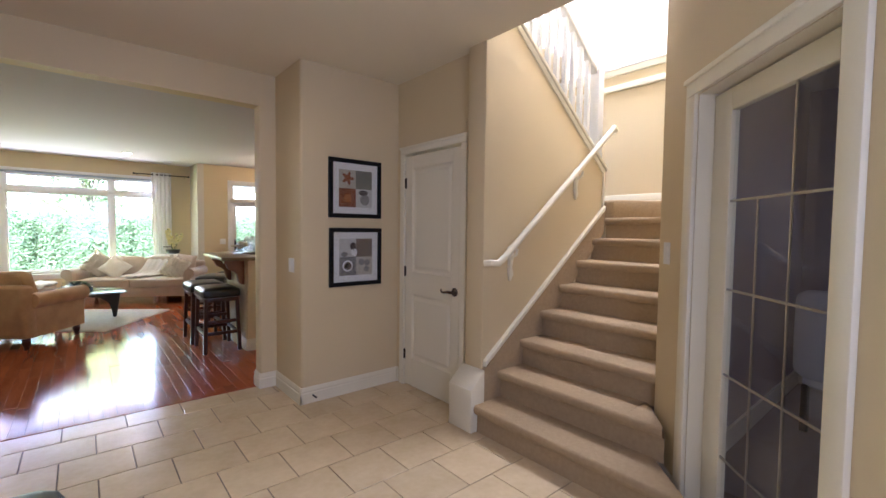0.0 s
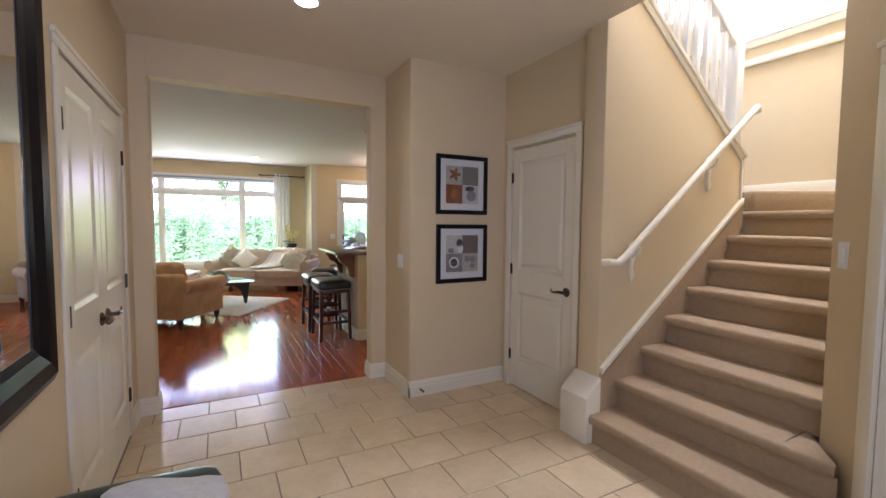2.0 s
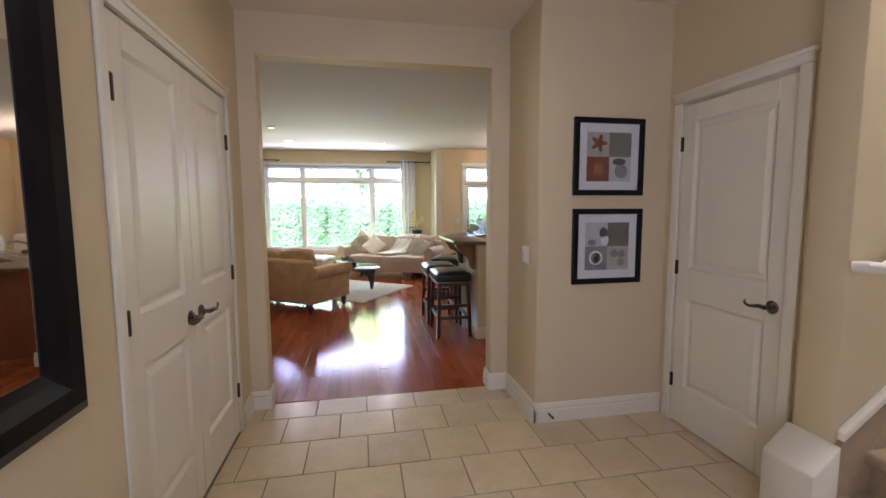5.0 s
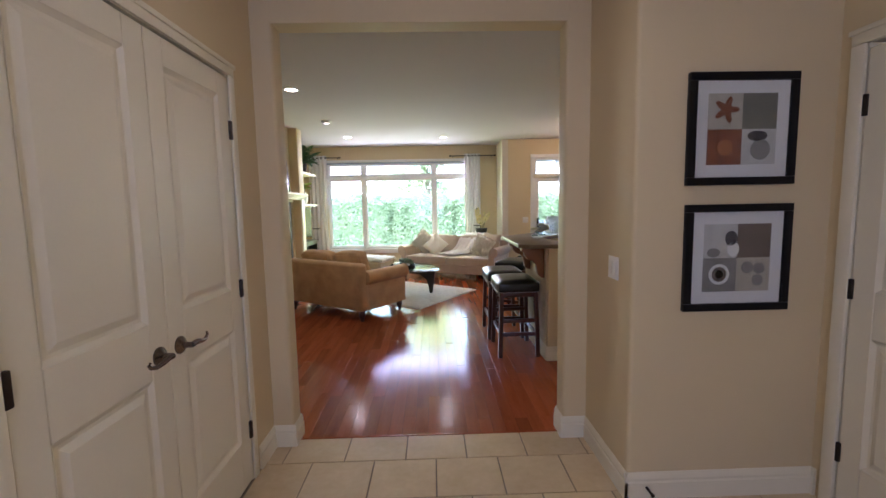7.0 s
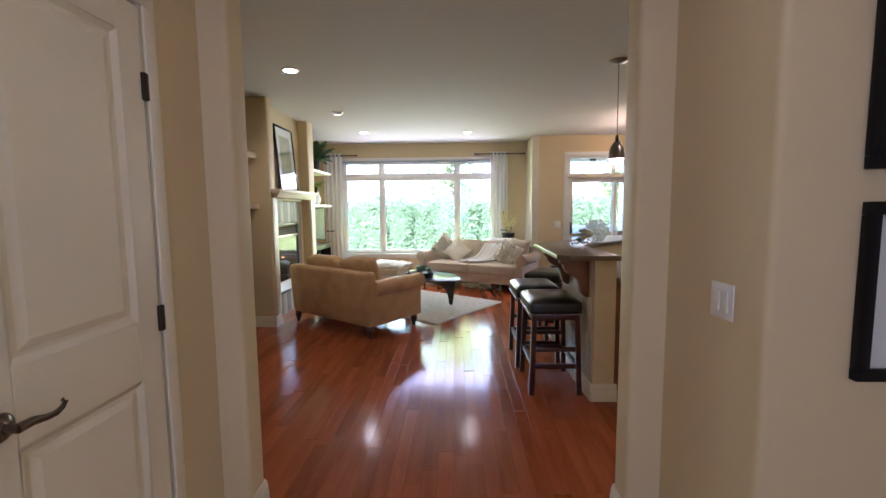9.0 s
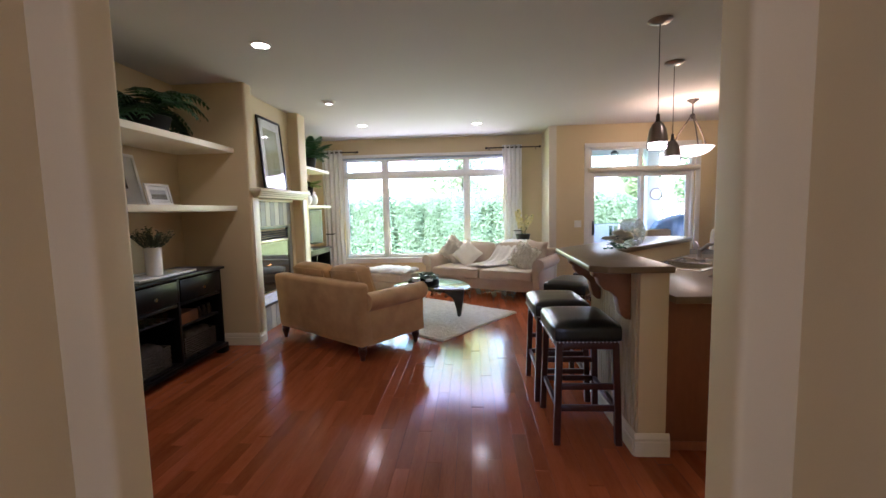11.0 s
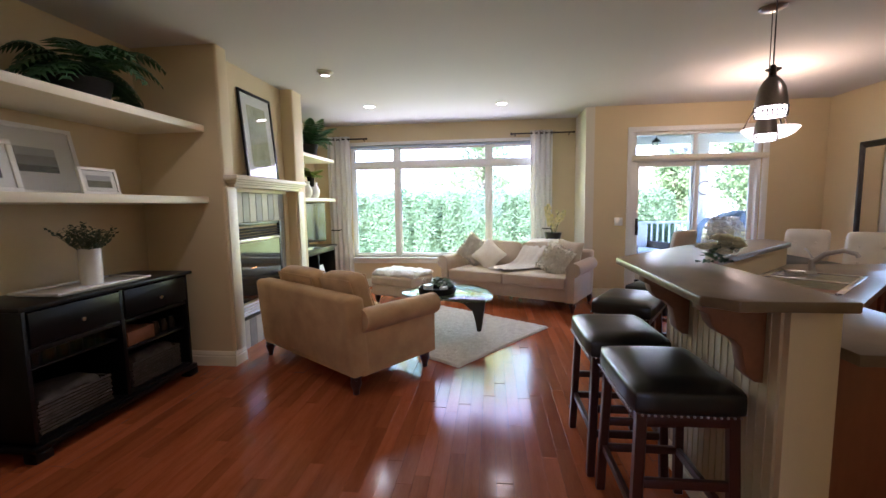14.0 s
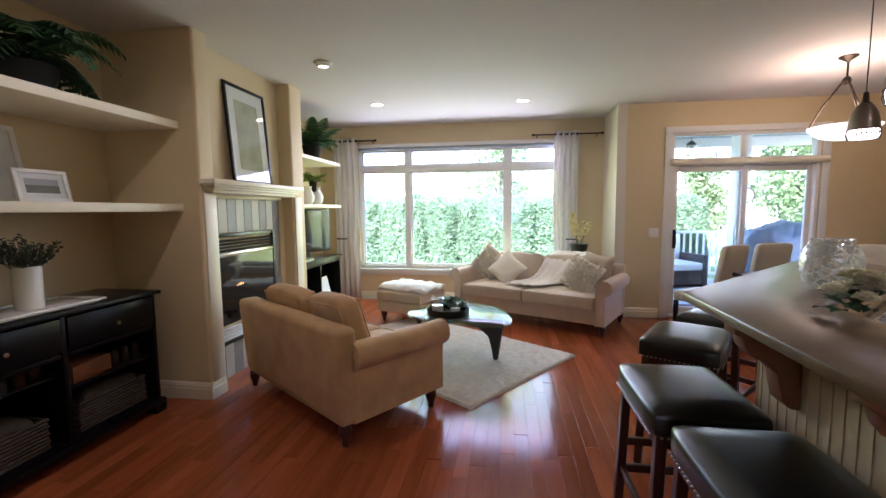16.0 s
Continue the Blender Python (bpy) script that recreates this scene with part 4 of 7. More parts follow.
box("trim_bar", FX + 0.01, -0.828, 7.80, 8.66, 1.035, 1.07, M["nickel"], fp, 0.004)
box("firebox_back", FX + 0.003, -0.856, 7.80, 8.66, 0.46, 1.035, M["black"], fp)
box("glass_front", FX + 0.024, -0.832, 7.80, 8.66, 0.46, 1.035, M["screen"], fp)
bm = bmesh.new()
for k in range(5):
    add_lathe(bm, [(0.0, 0), (0.010, 0.008), (0.012, 0.02), (0.004, 0.045 + 0.01 * (k % 2)), (0, 0.06)], (-0.842, 8.07 + 0.02 * k, 0.76), 6)
part("flame", bm, M["flame"], fp)

# ---- recessed lamps ----
def downlight(x, y, eyeball=False):
    d = thing("downlight", "round white recessed ceiling lamp, lit" if not eyeball else "white eyeball ceiling lamp, lit", "ceiling light", (x, y, H))
    lathe("ring", [(0.062, 0.0), (0.064, -0.010), (0.078, -0.008), (0.082, 0.0)], M["white"], d, n=32)
    if eyeball:
        lathe("eyeball", [(0.062, 0.0), (0.058, -0.022), (0.045, -0.036), (0.040, -0.03)], M["white"], d, n=28)
        lathe("bulb", [(0.0, -0.030), (0.042, -0.030)], M["bulb_soft"], d, n=24)
    else:
        lathe("bulb", [(0.0, -0.004), (0.062, -0.004)], M["bulb"], d, n=28)
    return d


for x, y, e in ((-0.06, 6.60, False), (-0.11, 8.37, True), (-0.09, 9.88, False), (1.68, 10.01, False), (1.48, 3.21, False), (3.6, 5.9, False)):
    downlight(x, y, e)
    if not e:
        lamp = area("downlight_lamp", (x, y, H - 0.02), (x, y, 0), 0.1, 0.1, DOWN_W * (0.4 if y < 4.3 else 1.0), (1.0, 0.84, 0.64), 150)
        lamp.data.shape = "DISK"


def pendant(x, y, drop):
    p = thing("pendant_lamp", "bell-shaped dark metal pendant with a beaded rim, lit", "pendant lamp", (x, y, H), group="bar pendants")
    lathe("canopy", [(0.0, 0), (0.085, 0), (0.085, -0.006), (0.06, -0.02), (0.012, -0.03), (0, -0.03)], M["nickel"], p, n=28)
    tube("cord", [(0, 0, -0.02), (0, 0, -drop + 0.26)], 0.0035, M["black"], p, 6)
    z = -drop
    lathe("cap", [(0.0, z + 0.27), (0.012, z + 0.26), (0.016, z + 0.21), (0.03, z + 0.20), (0.0, z + 0.20)], M["iron"], p, n=20)
    lathe("shade", [(0.018, z + 0.205), (0.040, z + 0.185), (0.058, z + 0.15), (0.068, z + 0.10), (0.072, z + 0.055), (0.069, z + 0.055), (0.055, z + 0.145), (0.03, z + 0.185)], M["pewter"], p, n=28)
    lathe("diffuser", [(0.066, z + 0.055), (0.068, z + 0.028), (0.062, z + 0.006), (0.0, z + 0.012)], M["bulb_soft"], p, n=28)
    bm = bmesh.new()
    for k in range(22):
        a = 2 * math.pi * k / 22
        c, s = math.cos(a), math.sin(a)
        add_tube(bm, [(0.0715 * c, 0.0715 * s, z + 0.056), (0.073 * c, 0.073 * s, z + 0.03), (0.068 * c, 0.068 * s, z + 0.006)], 0.0028, 4)
    for zz, r in ((0.056, 0.073), (0.031, 0.074), (0.005, 0.069)):
        add_tube(bm, [(r * math.cos(2 * math.pi * k / 24), r * math.sin(2 * math.pi * k / 24), z + zz) for k in range(25)], 0.003, 4, caps=False)
    part("beads", bm, M["iron"], p)
    return p


pendant(2.95, 6.51, 0.92)
pendant(3.49, 7.47, 0.92)
bl = thing("bowl_pendant", "alabaster bowl lamp on three bronze arms, lit, over the dining table", "pendant lamp", (4.42, 9.0, H))
lathe("canopy", [(0, 0), (0.07, 0), (0.07, -0.008), (0.02, -0.04), (0.012, -0.05), (0, -0.05)], M["iron"], bl, n=24)
tube("stem", [(0, 0, -0.04), (0, 0, -0.18)], 0.008, M["iron"], bl)
lathe("hub", [(0, -0.24), (0.02, -0.235), (0.035, -0.21), (0.03, -0.185), (0.012, -0.17), (0, -0.17)], M["iron"], bl, n=20)
for k in range(3):
    a = radians(120 * k + 20)
    tube("arm", [(0.02 * math.cos(a), 0.02 * math.sin(a), -0.20), (0.15 * math.cos(a), 0.15 * math.sin(a), -0.40), (0.248 * math.cos(a), 0.248 * math.sin(a), -0.60)], 0.008, M["iron"], bl)
prof = [(0.0, -0.715), (0.07, -0.71), (0.15, -0.69), (0.21, -0.655), (0.255, -0.60), (0.249, -0.595), (0.204, -0.645), (0.145, -0.678), (0.07, -0.698), (0, -0.70)]
lathe("bowl", prof, M["alabaster"], bl, n=40)
pl = bpy.data.lights.new("bowl_lamp", "POINT")
pl.energy, pl.color, pl.shadow_soft_size = BOWL_W, (1.0, 0.74, 0.45), 0.16
new("bowl_lamp", pl).location = (4.42, 9.0, H - 0.52)

# ---- curtains ----
def curtain(x0, x1, y, label, tie):
    c = thing("curtain", label, "curtain")
    bm = bmesh.new()
    n, rows = 56, 14
    grid = []
    for j in range(rows + 1):
        z = 2.52 - 2.50 * j / rows
        pinch = 1.0 - 0.10 * math.exp(-((z - 0.98) / 0.22) ** 2) 
        row = []
        for i in range(n + 1):
            u = i / n
            cx = (x0 + x1) / 2 + (u - 0.5) * (x1 - x0) * pinch + tie * (1 - pinch) * 0.10
            amp = 0.024
            yy = y + amp * math.sin(u * math.pi * 2 * 4.5) + 0.008 * noise.noise(Vector((u * 6, z * 1.3, x0)))
            row.append(bm.verts.new((cx, yy, z)))
        grid.append(row)
    for a, b in zip(grid, grid[1:]):
        for i in range(n):
            bm.faces.new((a[i], a[i + 1], b[i + 1], b[i]))
    cl = part("cloth", bm, M["curtain"], c, smooth=True)
    md = cl.modifiers.new("thickness", "SOLIDIFY")
    md.thickness = 0.003
    for i in range(8):
        u = (i + 0.5) / 8
        bm = bmesh.new()
        cx = x0 + (x1 - x0) * u
        ring = [(cx, y + 0.024 * math.cos(2 * math.pi * k / 12), 2.475 + 0.024 * math.sin(2 * math.pi * k / 12)) for k in range(13)]
        add_tube(bm, ring, 0.004, 5, caps=False)
        part("grommet", bm, M["iron"], c)
    hx = (x0 + x1) / 2 + tie * 0.09
    tube("tieback", [(hx - 0.06, y + 0.03, 0.99), (hx - 0.07, y - 0.045, 0.975), (hx + 0.07, y - 0.045, 0.975), (hx + 0.075, y + 0.03, 0.985), (hx + 0.075, y + 0.10, 0.98)], 0.010, M["black"], c, 6)
    return c


curtain(-1.17, -0.78, 11.09, "white grommet curtain tied back at the window edge", -1)
curtain(2.15, 2.50, 11.09, "white grommet curtain behind the sofa at the window edge", 1)
for x0, x1 in ((-1.25, -0.50), (1.86, 2.82)):
    r = thing("curtain_rod", "dark bronze curtain rod with round finials", "curtain rod")
    tube("rod", [(x0, 11.09, 2.475), (x1, 11.09, 2.475)], 0.011, M["iron"], r, 10)
    for x in (x0, x1):
        lathe("finial", [(0, -0.02), (0.014, -0.018), (0.02, 0), (0.014, 0.018), (0, 0.02)], M["iron"], r, n=14, m=Matrix.Translation((x, 11.09, 2.475)) @ Matrix.Rotation(radians(90), 4, "Y"))
    for x in (x0 + 0.06, x1 - 0.06):
        tube("bracket", [(x, 11.09, 2.475), (x, 11.14, 2.47), (x, 11.2, 2.45)], 0.008, M["iron"], r, 6)

# ---- seating ----
def bun_foot(parent, x, y, h=0.13, lean=0.0):
    lathe("foot", [(0.0, 0.0), (0.020, 0.0), (0.024, 0.012), (0.021, 0.024), (0.030, h * 0.38), (0.041, h * 0.62), (0.040, h * 0.78), (0.030, h * 0.86), (0.040, h * 0.9), (0.040, h), (0, h)], M["mahogany"], parent, (x, y, 0), 16)


def rolled_arm(parent, x, side, D, z_top, mat, nails, seat_z):
    """An arm with a rolled top; side: -1 or 1, the outside."""
    r = 0.085
    prof = []
    xo = x
    prof.append((xo - side * 0.15, 0.13))
    prof.append((xo - side * 0.15, z_top - 2 * r + 0.05))
    for k in range(11):
        a = radians(180 - 235 * k / 10)
        prof.append((xo - side * 0.06 + side * (r * math.cos(a)), z_top - r + r * math.sin(a)))
    prof.append((xo - side * 0.05, z_top - 2 * r - 0.01))
    prof.append((xo - side * 0.05, 0.13))
    bm = bmesh.new()
    ys = [-D / 2, -D / 2 + 0.012, D / 2 - 0.10]
    rings = []
    for j, y in enumerate(ys):
        s = 0.97 if j == 0 else 1.0
        cx = sum(p[0] for p in prof) / len(prof)
        cz = sum(p[1] for p in prof) / len(prof)
        rings.append([bm.verts.new((cx + (px - cx) * s, y, cz + (pz - cz) * s)) for px, pz in prof])
    k = len(prof)
    for a, b in zip(rings, rings[1:]):
        for i in range(k):
            bm.faces.new((a[i], a[(i + 1) % k], b[(i + 1) % k], b[i]))
    bm.faces.new(rings[0])
    bm.faces.new(rings[-1])
    bmesh.ops.recalc_face_normals(bm, faces=bm.faces)
    arm = part("arm", bm, M[mat], parent, smooth=True)
    bm = bmesh.new()
    pts = [(px, -D / 2 - 0.002, pz) for px, pz in prof]
    add_tube(bm, pts, 0.005, 6)
    part("piping", bm, M[mat], arm, smooth=True)
    if nails:
        bm = bmesh.new()
        for (ax, ay, az), (bx_, by_, bz) in zip(pts, pts[1:]):
            d = math.dist((ax, az), (bx_, bz))
            for q in range(max(1, int(d / 0.022))):
                f = q / max(1, int(d / 0.022))
                px, pz = ax + (bx_ - ax) * f, az + (bz - az) * f
                cx = sum(p[0] for p in prof) / len(prof)
                bmesh.ops.create_icosphere(bm, subdivisions=1, radius=0.006, matrix=Matrix.Translation((px + (cx - px) * 0.12, -D / 2 - 0.002, pz - 0.004)))
        part("nailheads", bm, M["nickel"], arm, "row of round nailheads", kind="stuff")


def couch(name, label, cat, W, D, mat, at, rz, nails):
    c = thing(name, label, cat, at, rz)
    box("frame", -W / 2 + 0.055, W / 2 - 0.055, -D / 2 + 0.03, D / 2 - 0.02, 0.13, 0.30, M[mat], c, 0.02)
    # a back that leans a little
    bm = bmesh.new()
    add_box(bm, -W / 2 + 0.045, W / 2 - 0.045, D / 2 - 0.17, D / 2, 0.14, 0.73, 0.045, 4)
    for v in bm.verts:
        v.co.y += (v.co.z - 0.3) * 0.08
    part("backrest", bm, M[mat], c, smooth=True)
    for s in (-1, 1):
        rolled_arm(c, s * W / 2, s, D, 0.635, mat, nails, 0.45)
    inner = W / 2 - 0.165
    for s in (-1, 1):
        a, b = (-inner, -0.003) if s < 0 else (0.003, inner)
        seat = pad("seat_cushion", a, b, -D / 2 - 0.012, D / 2 - 0.18, 0.295, 0.445, M[mat], c, 0.018, 10, 0.032)
        bm = bmesh.new()
        for z in (0.308, 0.435):
            add_tube(bm, [(a + 0.02, D / 2 - 0.25, z), (a + 0.008, -D / 2 + 0.02, z), (a + 0.03, -D / 2 - 0.014, z), (b - 0.03, -D / 2 - 0.014, z), (b - 0.008, -D / 2 + 0.02, z), (b - 0.02, D / 2 - 0.25, z)], 0.0045, 5)
        part("piping", bm, M[mat], seat, smooth=True)
        m = Matrix.Translation((0, D / 2 - 0.235, 0.60)) @ Matrix.Rotation(radians(-14), 4, "X")
        if not nails:   # the loose cushions of the loveseat stand proud of its back, one of them slumped
            m = Matrix.Translation((0, -0.01, 0.022)) @ m
            if s < 0:
                m = m @ Matrix.Translation((-0.03, -0.05, -0.018)) @ Matrix.Rotation(radians(6), 4, "Y") @ Matrix.Rotation(radians(-7), 4, "Z")
        bk = pad("back_cushion", a + 0.01, b - 0.01, -0.075, 0.075, -0.155, 0.205, M[mat], c, 0.022, 10, 0.036, m=m, rough=0.005, seed=s + 3)
        bm = bmesh.new()
        pts = [(a + 0.02, -0.07, -0.14), (a + 0.02, -0.07, 0.19), (b - 0.02, -0.07, 0.19), (b - 0.02, -0.07, -0.14)]
        add_tube(bm, [m @ Vector(p) for p in pts], 0.0055, 5)
        add_tube(bm, [m @ Vector((p[0], 0.07, p[2])) for p in pts], 0.0055, 5)
        part("piping", bm, M[mat], bk, smooth=True)
    for x in (-W / 2 + 0.09, W / 2 - 0.09):
        for y in (-D / 2 + 0.08, D / 2 - 0.06):
            bun_foot(c, x, y)
    return c


couch("loveseat", "tan microfibre loveseat with rolled arms and two loose back cushions", "sofa", 1.50, 0.86, "cream_fabric", (0.22, 7.71, 0), 144.4, False)
SOFA_AT, SOFA_RZ = (1.88, 10.25, 0), -27.4
couch("sofa", "pale taupe linen sofa with rolled nailhead arms before the window", "sofa", 2.05, 0.90, "sofa_fabric", SOFA_AT, SOFA_RZ, True)
SM = pose(*SOFA_AT, 0, 0, SOFA_RZ)


def ruffles(bm, hw, hh, depth, rows, seed):
    """Short curled petals all over a cushion's face."""
    rnd = random.Random(seed)
    for j in range(rows):
        for i in range(rows):
            x = -hw + 2 * hw * (i + 0.5 + rnd.uniform(-0.3, 0.3)) / rows
            z = -hh + 2 * hh * (j + 0.5 + rnd.uniform(-0.3, 0.3)) / rows
            yb = -depth * (1 - (x / hw) ** 2) ** 0.5 * (1 - (z / hh) ** 2) ** 0.5 - 0.01
            a = rnd.uniform(0, 6.28)
            r = rnd.uniform(0.018, 0.03)
            prev = None
            for k in range(4):
                f = k / 3
                c = Vector((x + r * (f - 0.5) * 2 * math.cos(a), yb, z + r * (f - 0.5) * 2 * math.sin(a)))
                o = Vector((0.012 * math.sin(f * 6 + a), -0.03 - 0.01 * rnd.random(), 0.012 * math.cos(f * 5 + a)))
                p = (bm.verts.new(c), bm.verts.new(c + o))
                if prev:
                    bm.faces.new((prev[0], prev[1], p[1], p[0]))
                prev = p


def throw_pillow(label, mat, m, s, ruffle, seed):
    p = thing("throw_pillow", label, "pillow", group="sofa pillows")
    p.matrix_world = SM @ m
    bm = bmesh.new()
    n = 14
    for sg in (-1, 1):
        g = []
        for j in range(n + 1):
            row = []
            for i in range(n + 1):
                u, v = -1 + 2 * i / n, -1 + 2 * j / n
                b = max(0.0, (1 - u ** 4) * (1 - v ** 4)) ** 0.5
                k = 1 - 0.10 * (1 - abs(u)) * (abs(v)) - 0.10 * (1 - abs(v)) * abs(u)
                w = noise.noise(Vector((u * 2 + seed, v * 2, sg))) * 0.012
                row.append(bm.verts.new((u * s * k, sg * (0.075 * b) + w * b, v * s * k)))
            g.append(row)
        for a, b in zip(g, g[1:]):
            for i in range(n):
                bm.faces.new((a[i], a[i + 1], b[i + 1], b[i]))
    bmesh.ops.remove_doubles(bm, verts=bm.verts, dist=0.0005)
    bmesh.ops.recalc_face_normals(bm, faces=bm.faces)
    part("cover", bm, M[mat], p, smooth=True)
    if ruffle:
        bm = bmesh.new()
        ruffles(bm, s * 0.97, s * 0.97, 0.07, 11, seed)
        part("ruffle_cover", bm, M[mat], p, "rows of curled cloth petals", kind="stuff")
    return p


throw_pillow("cream ruffled throw pillow standing on its corner on the sofa", "pillow", pose(-0.70, 0.02, 0.69, -18, 35, 8), 0.205, True, 1)
throw_pillow("ivory embroidered throw pillow leaning on the sofa back", "pillow", pose(-0.40, -0.06, 0.63, -26, 38, -6), 0.195, False, 2)
throw_pillow("cream ruffled throw pillow against the sofa arm", "pillow", pose(0.62, -0.10, 0.62, -26, 22, -14), 0.205, True, 3)
throw_pillow("tan velvet throw pillow behind the ruffled one", "sofa_fabric", pose(0.72, 0.12, 0.68, -15, 6, -10), 0.19, False, 4)
# throw blanket over the back and the seat
bl_ = tagged(part("throw_blanket", (lambda bm: bm)(bmesh.new()), M["throw"]), "white knitted throw blanket draped over the sofa back and seat", "blanket")
bm = bmesh.new()
path = [(0.50, 0.62), (0.50, 0.80), (0.44, 0.835), (0.34, 0.835), (0.22, 0.80), (0.14, 0.70), (0.08, 0.56), (0.00, 0.485), (-0.12, 0.478), (-0.26, 0.478), (-0.34, 0.47)]
rows = []
for j, (py, pz) in enumerate(path):
    f = j / (len(path) - 1)
    cx = 0.36 - 0.62 * max(0, f - 0.25) ** 1.2
    hw = 0.24 - 0.02 * f
    rows.append([bm.verts.new((cx + (i / 16 - 0.5) * 2 * hw + 0.02 * math.sin(j * 1.3), py + 0.014 * math.sin(i * 1.9 + j * 0.5), pz + 0.012 * math.sin(i * 1.4 + j) + 0.012)) for i in range(17)])
for a, b in zip(rows, rows[1:]):
    for i in range(16):
        bm.faces.new((a[i], a[i + 1], b[i + 1], b[i]))
bm.to_mesh(bl_.data)
bm.free()
bl_.data.polygons.foreach_set("use_smooth", [True] * len(bl_.data.polygons))
md = bl_.modifiers.new("thickness", "SOLIDIFY")
md.thickness = 0.012
md = bl_.modifiers.new("round", "SUBSURF")
md.levels = md.render_levels = 1
bl_.matrix_world = SM

ot = thing("ottoman", "pale taupe ottoman with dark turned feet, before the window", "ottoman", (0.27, 10.02, 0), -24)
box("frame", -0.34, 0.34, -0.27, 0.27, 0.13, 0.27, M["sofa_fabric"], ot, 0.02)
pad("cushion", -0.35, 0.35, -0.28, 0.28, 0.265, 0.40, M["sofa_fabric"], ot, 0.015, 8, 0.03)
for x in (-0.28, 0.28):
    for y in (-0.21, 0.21):
        bun_foot(ot, x, y, 0.135)
shp = tagged(pad("sheepskin", -0.37, 0.37, -0.26, 0.27, 0.395, 0.46, M["fur"], None, 0.02, 14, 0.03, rough=0.035, seed=5), "white sheepskin throw lying on the ottoman", "throw")
shp.matrix_world = pose(0.27, 10.04, 0, 0, 0, -24)

# rug with a shaggy surface
rg = thing("rug", "cream shag rug lying under the coffee table", "rug", (0.80, 8.86, 0), 54)
bm = bmesh.new()
nx, ny = 90, 130
hx, hy = 0.775, 1.12
g = []
for j in range(ny + 1):
    row = []
    for i in range(nx + 1):
        x, y = -hx + 2 * hx * i / nx, -hy + 2 * hy * j / ny
        e = min(i, nx - i, j, ny - j)
        z = 0.004 if e == 0 else 0.020 + 0.009 * noise.noise(Vector((x * 38, y * 38, 0))) + 0.006 * noise.noise(Vector((x * 12, y * 12, 3)))
        w = 0.006 * noise.noise(Vector((x * 30, y * 30, 7)))
        row.append(bm.verts.new((x + w, y + w, z)))
    g.append(row)
for a, b in zip(g, g[1:]):
    for i in range(nx):
        bm.faces.new((a[i], a[i + 1], b[i + 1], b[i]))
part("shag", bm, M["rug"], rg, smooth=True)
box("backing", -hx + 0.004, hx - 0.004, -hy + 0.004, hy - 0.004, 0.001, 0.006, M["carpet"], rg)

# ---- coffee table ----
ct = thing("coffee_table", "coffee table with rounded glass top on two black curved legs", "coffee table", (1.04, 8.70, 0.022), 0)
corners = [Vector((-0.52, -0.06)), Vector((0.46, -0.42)), Vector((0.20, 0.52))]
outline = []
for k in range(3):
    p, a, b = corners[k], corners[k - 1], corners[(k + 1) % 3]
    s0, s1 = p + (a - p).normalized() * 0.46, p + (b - p).normalized() * 0.46
    for q in range(9):
        t = q / 8
        outline.append(s0 * (1 - t) ** 2 + p * 2 * t * (1 - t) + s1 * t ** 2)
smoothed = []
for k in range(len(outline)):
    smoothed.append(outline[k])
cen = sum(smoothed, Vector((0, 0))) / len(smoothed)
smoothed = [cen + (q - cen) * 1.46 for q in smoothed]
prism("top", [tuple(q) for q in smoothed], 0.385, 0.403, M["table_glass"], ct, 0.003)


def fin_leg(a, b):
    """A leg that sweeps from its foot up to a broad bearing under the glass."""
    bm = bmesh.new()
    a, b = Vector(a), Vector(b)
    d = (b - a)
    nrm = Vector((-d.y, d.x, 0)).normalized() * 0.028
    prof = [(-0.02, 0.0), (0.05, 0.0), (0.075, 0.10), (0.13, 0.22), (0.30, 0.30), (0.62, 0.325), (0.90, 0.30), (1.0, 0.27), (1.0, 0.345), (0.85, 0.383), (0.30, 0.383), (-0.10, 0.383), (-0.10, 0.34), (-0.06, 0.16)]
    lo = [bm.verts.new(a + d * u + Vector((0, 0, z)) - nrm) for u, z in prof]
    hi = [bm.verts.new(a + d * u + Vector((0, 0, z)) + nrm) for u, z in prof]
    k = len(prof)
    fs = [bm.faces.new(lo), bm.faces.new(hi[::-1])]
    for i in range(k):
        fs.append(bm.faces.new((lo[i], lo[(i + 1) % k], hi[(i + 1) % k], hi[i])))
    bmesh.ops.recalc_face_normals(bm, faces=fs)
    bmesh.ops.bevel(bm, geom=list(bm.edges), offset=0.008, segments=2, affect="EDGES")
    return part("leg", bm, M["black"], ct, smooth=True)


fin_leg((0.37, -0.12, 0), (-0.22, -0.02, 0))
fin_leg((-0.30, 0.05, 0), (0.10, 0.16, 0))
tr = thing("tray", "round black wooden tray on the glass table", "tray", (0.95, 8.62, 0.427), 15)
lathe("body", [(0, 0), (0.19, 0), (0.20, 0.01), (0.20, 0.065), (0.196, 0.07), (0.19, 0.065), (0.188, 0.012), (0, 0.012)], M["black_wood"], tr, n=36)
jarp = [(0, 0), (0.035, 0), (0.042, 0.02), (0.042, 0.06), (0.034, 0.085), (0.038, 0.095), (0.034, 0.095), (0.030, 0.083), (0.038, 0.06), (0.038, 0.02), (0, 0.008)]
for x, y, s in ((0.86, 8.56, 1.6), (1.03, 8.53, 1.3)):
    j = thing("candle_jar", "small clear glass jar with a white candle in the tray", "jar", (x, y, 0.441))
    lathe("jar", [(r * s, z * s) for r, z in jarp], M["glass"], j, n=20)
    lathe("candle", [(0, 0.01), (0.034 * s, 0.01), (0.034 * s, 0.055 * s), (0, 0.055 * s)], M["ceramic"], j, n=18)


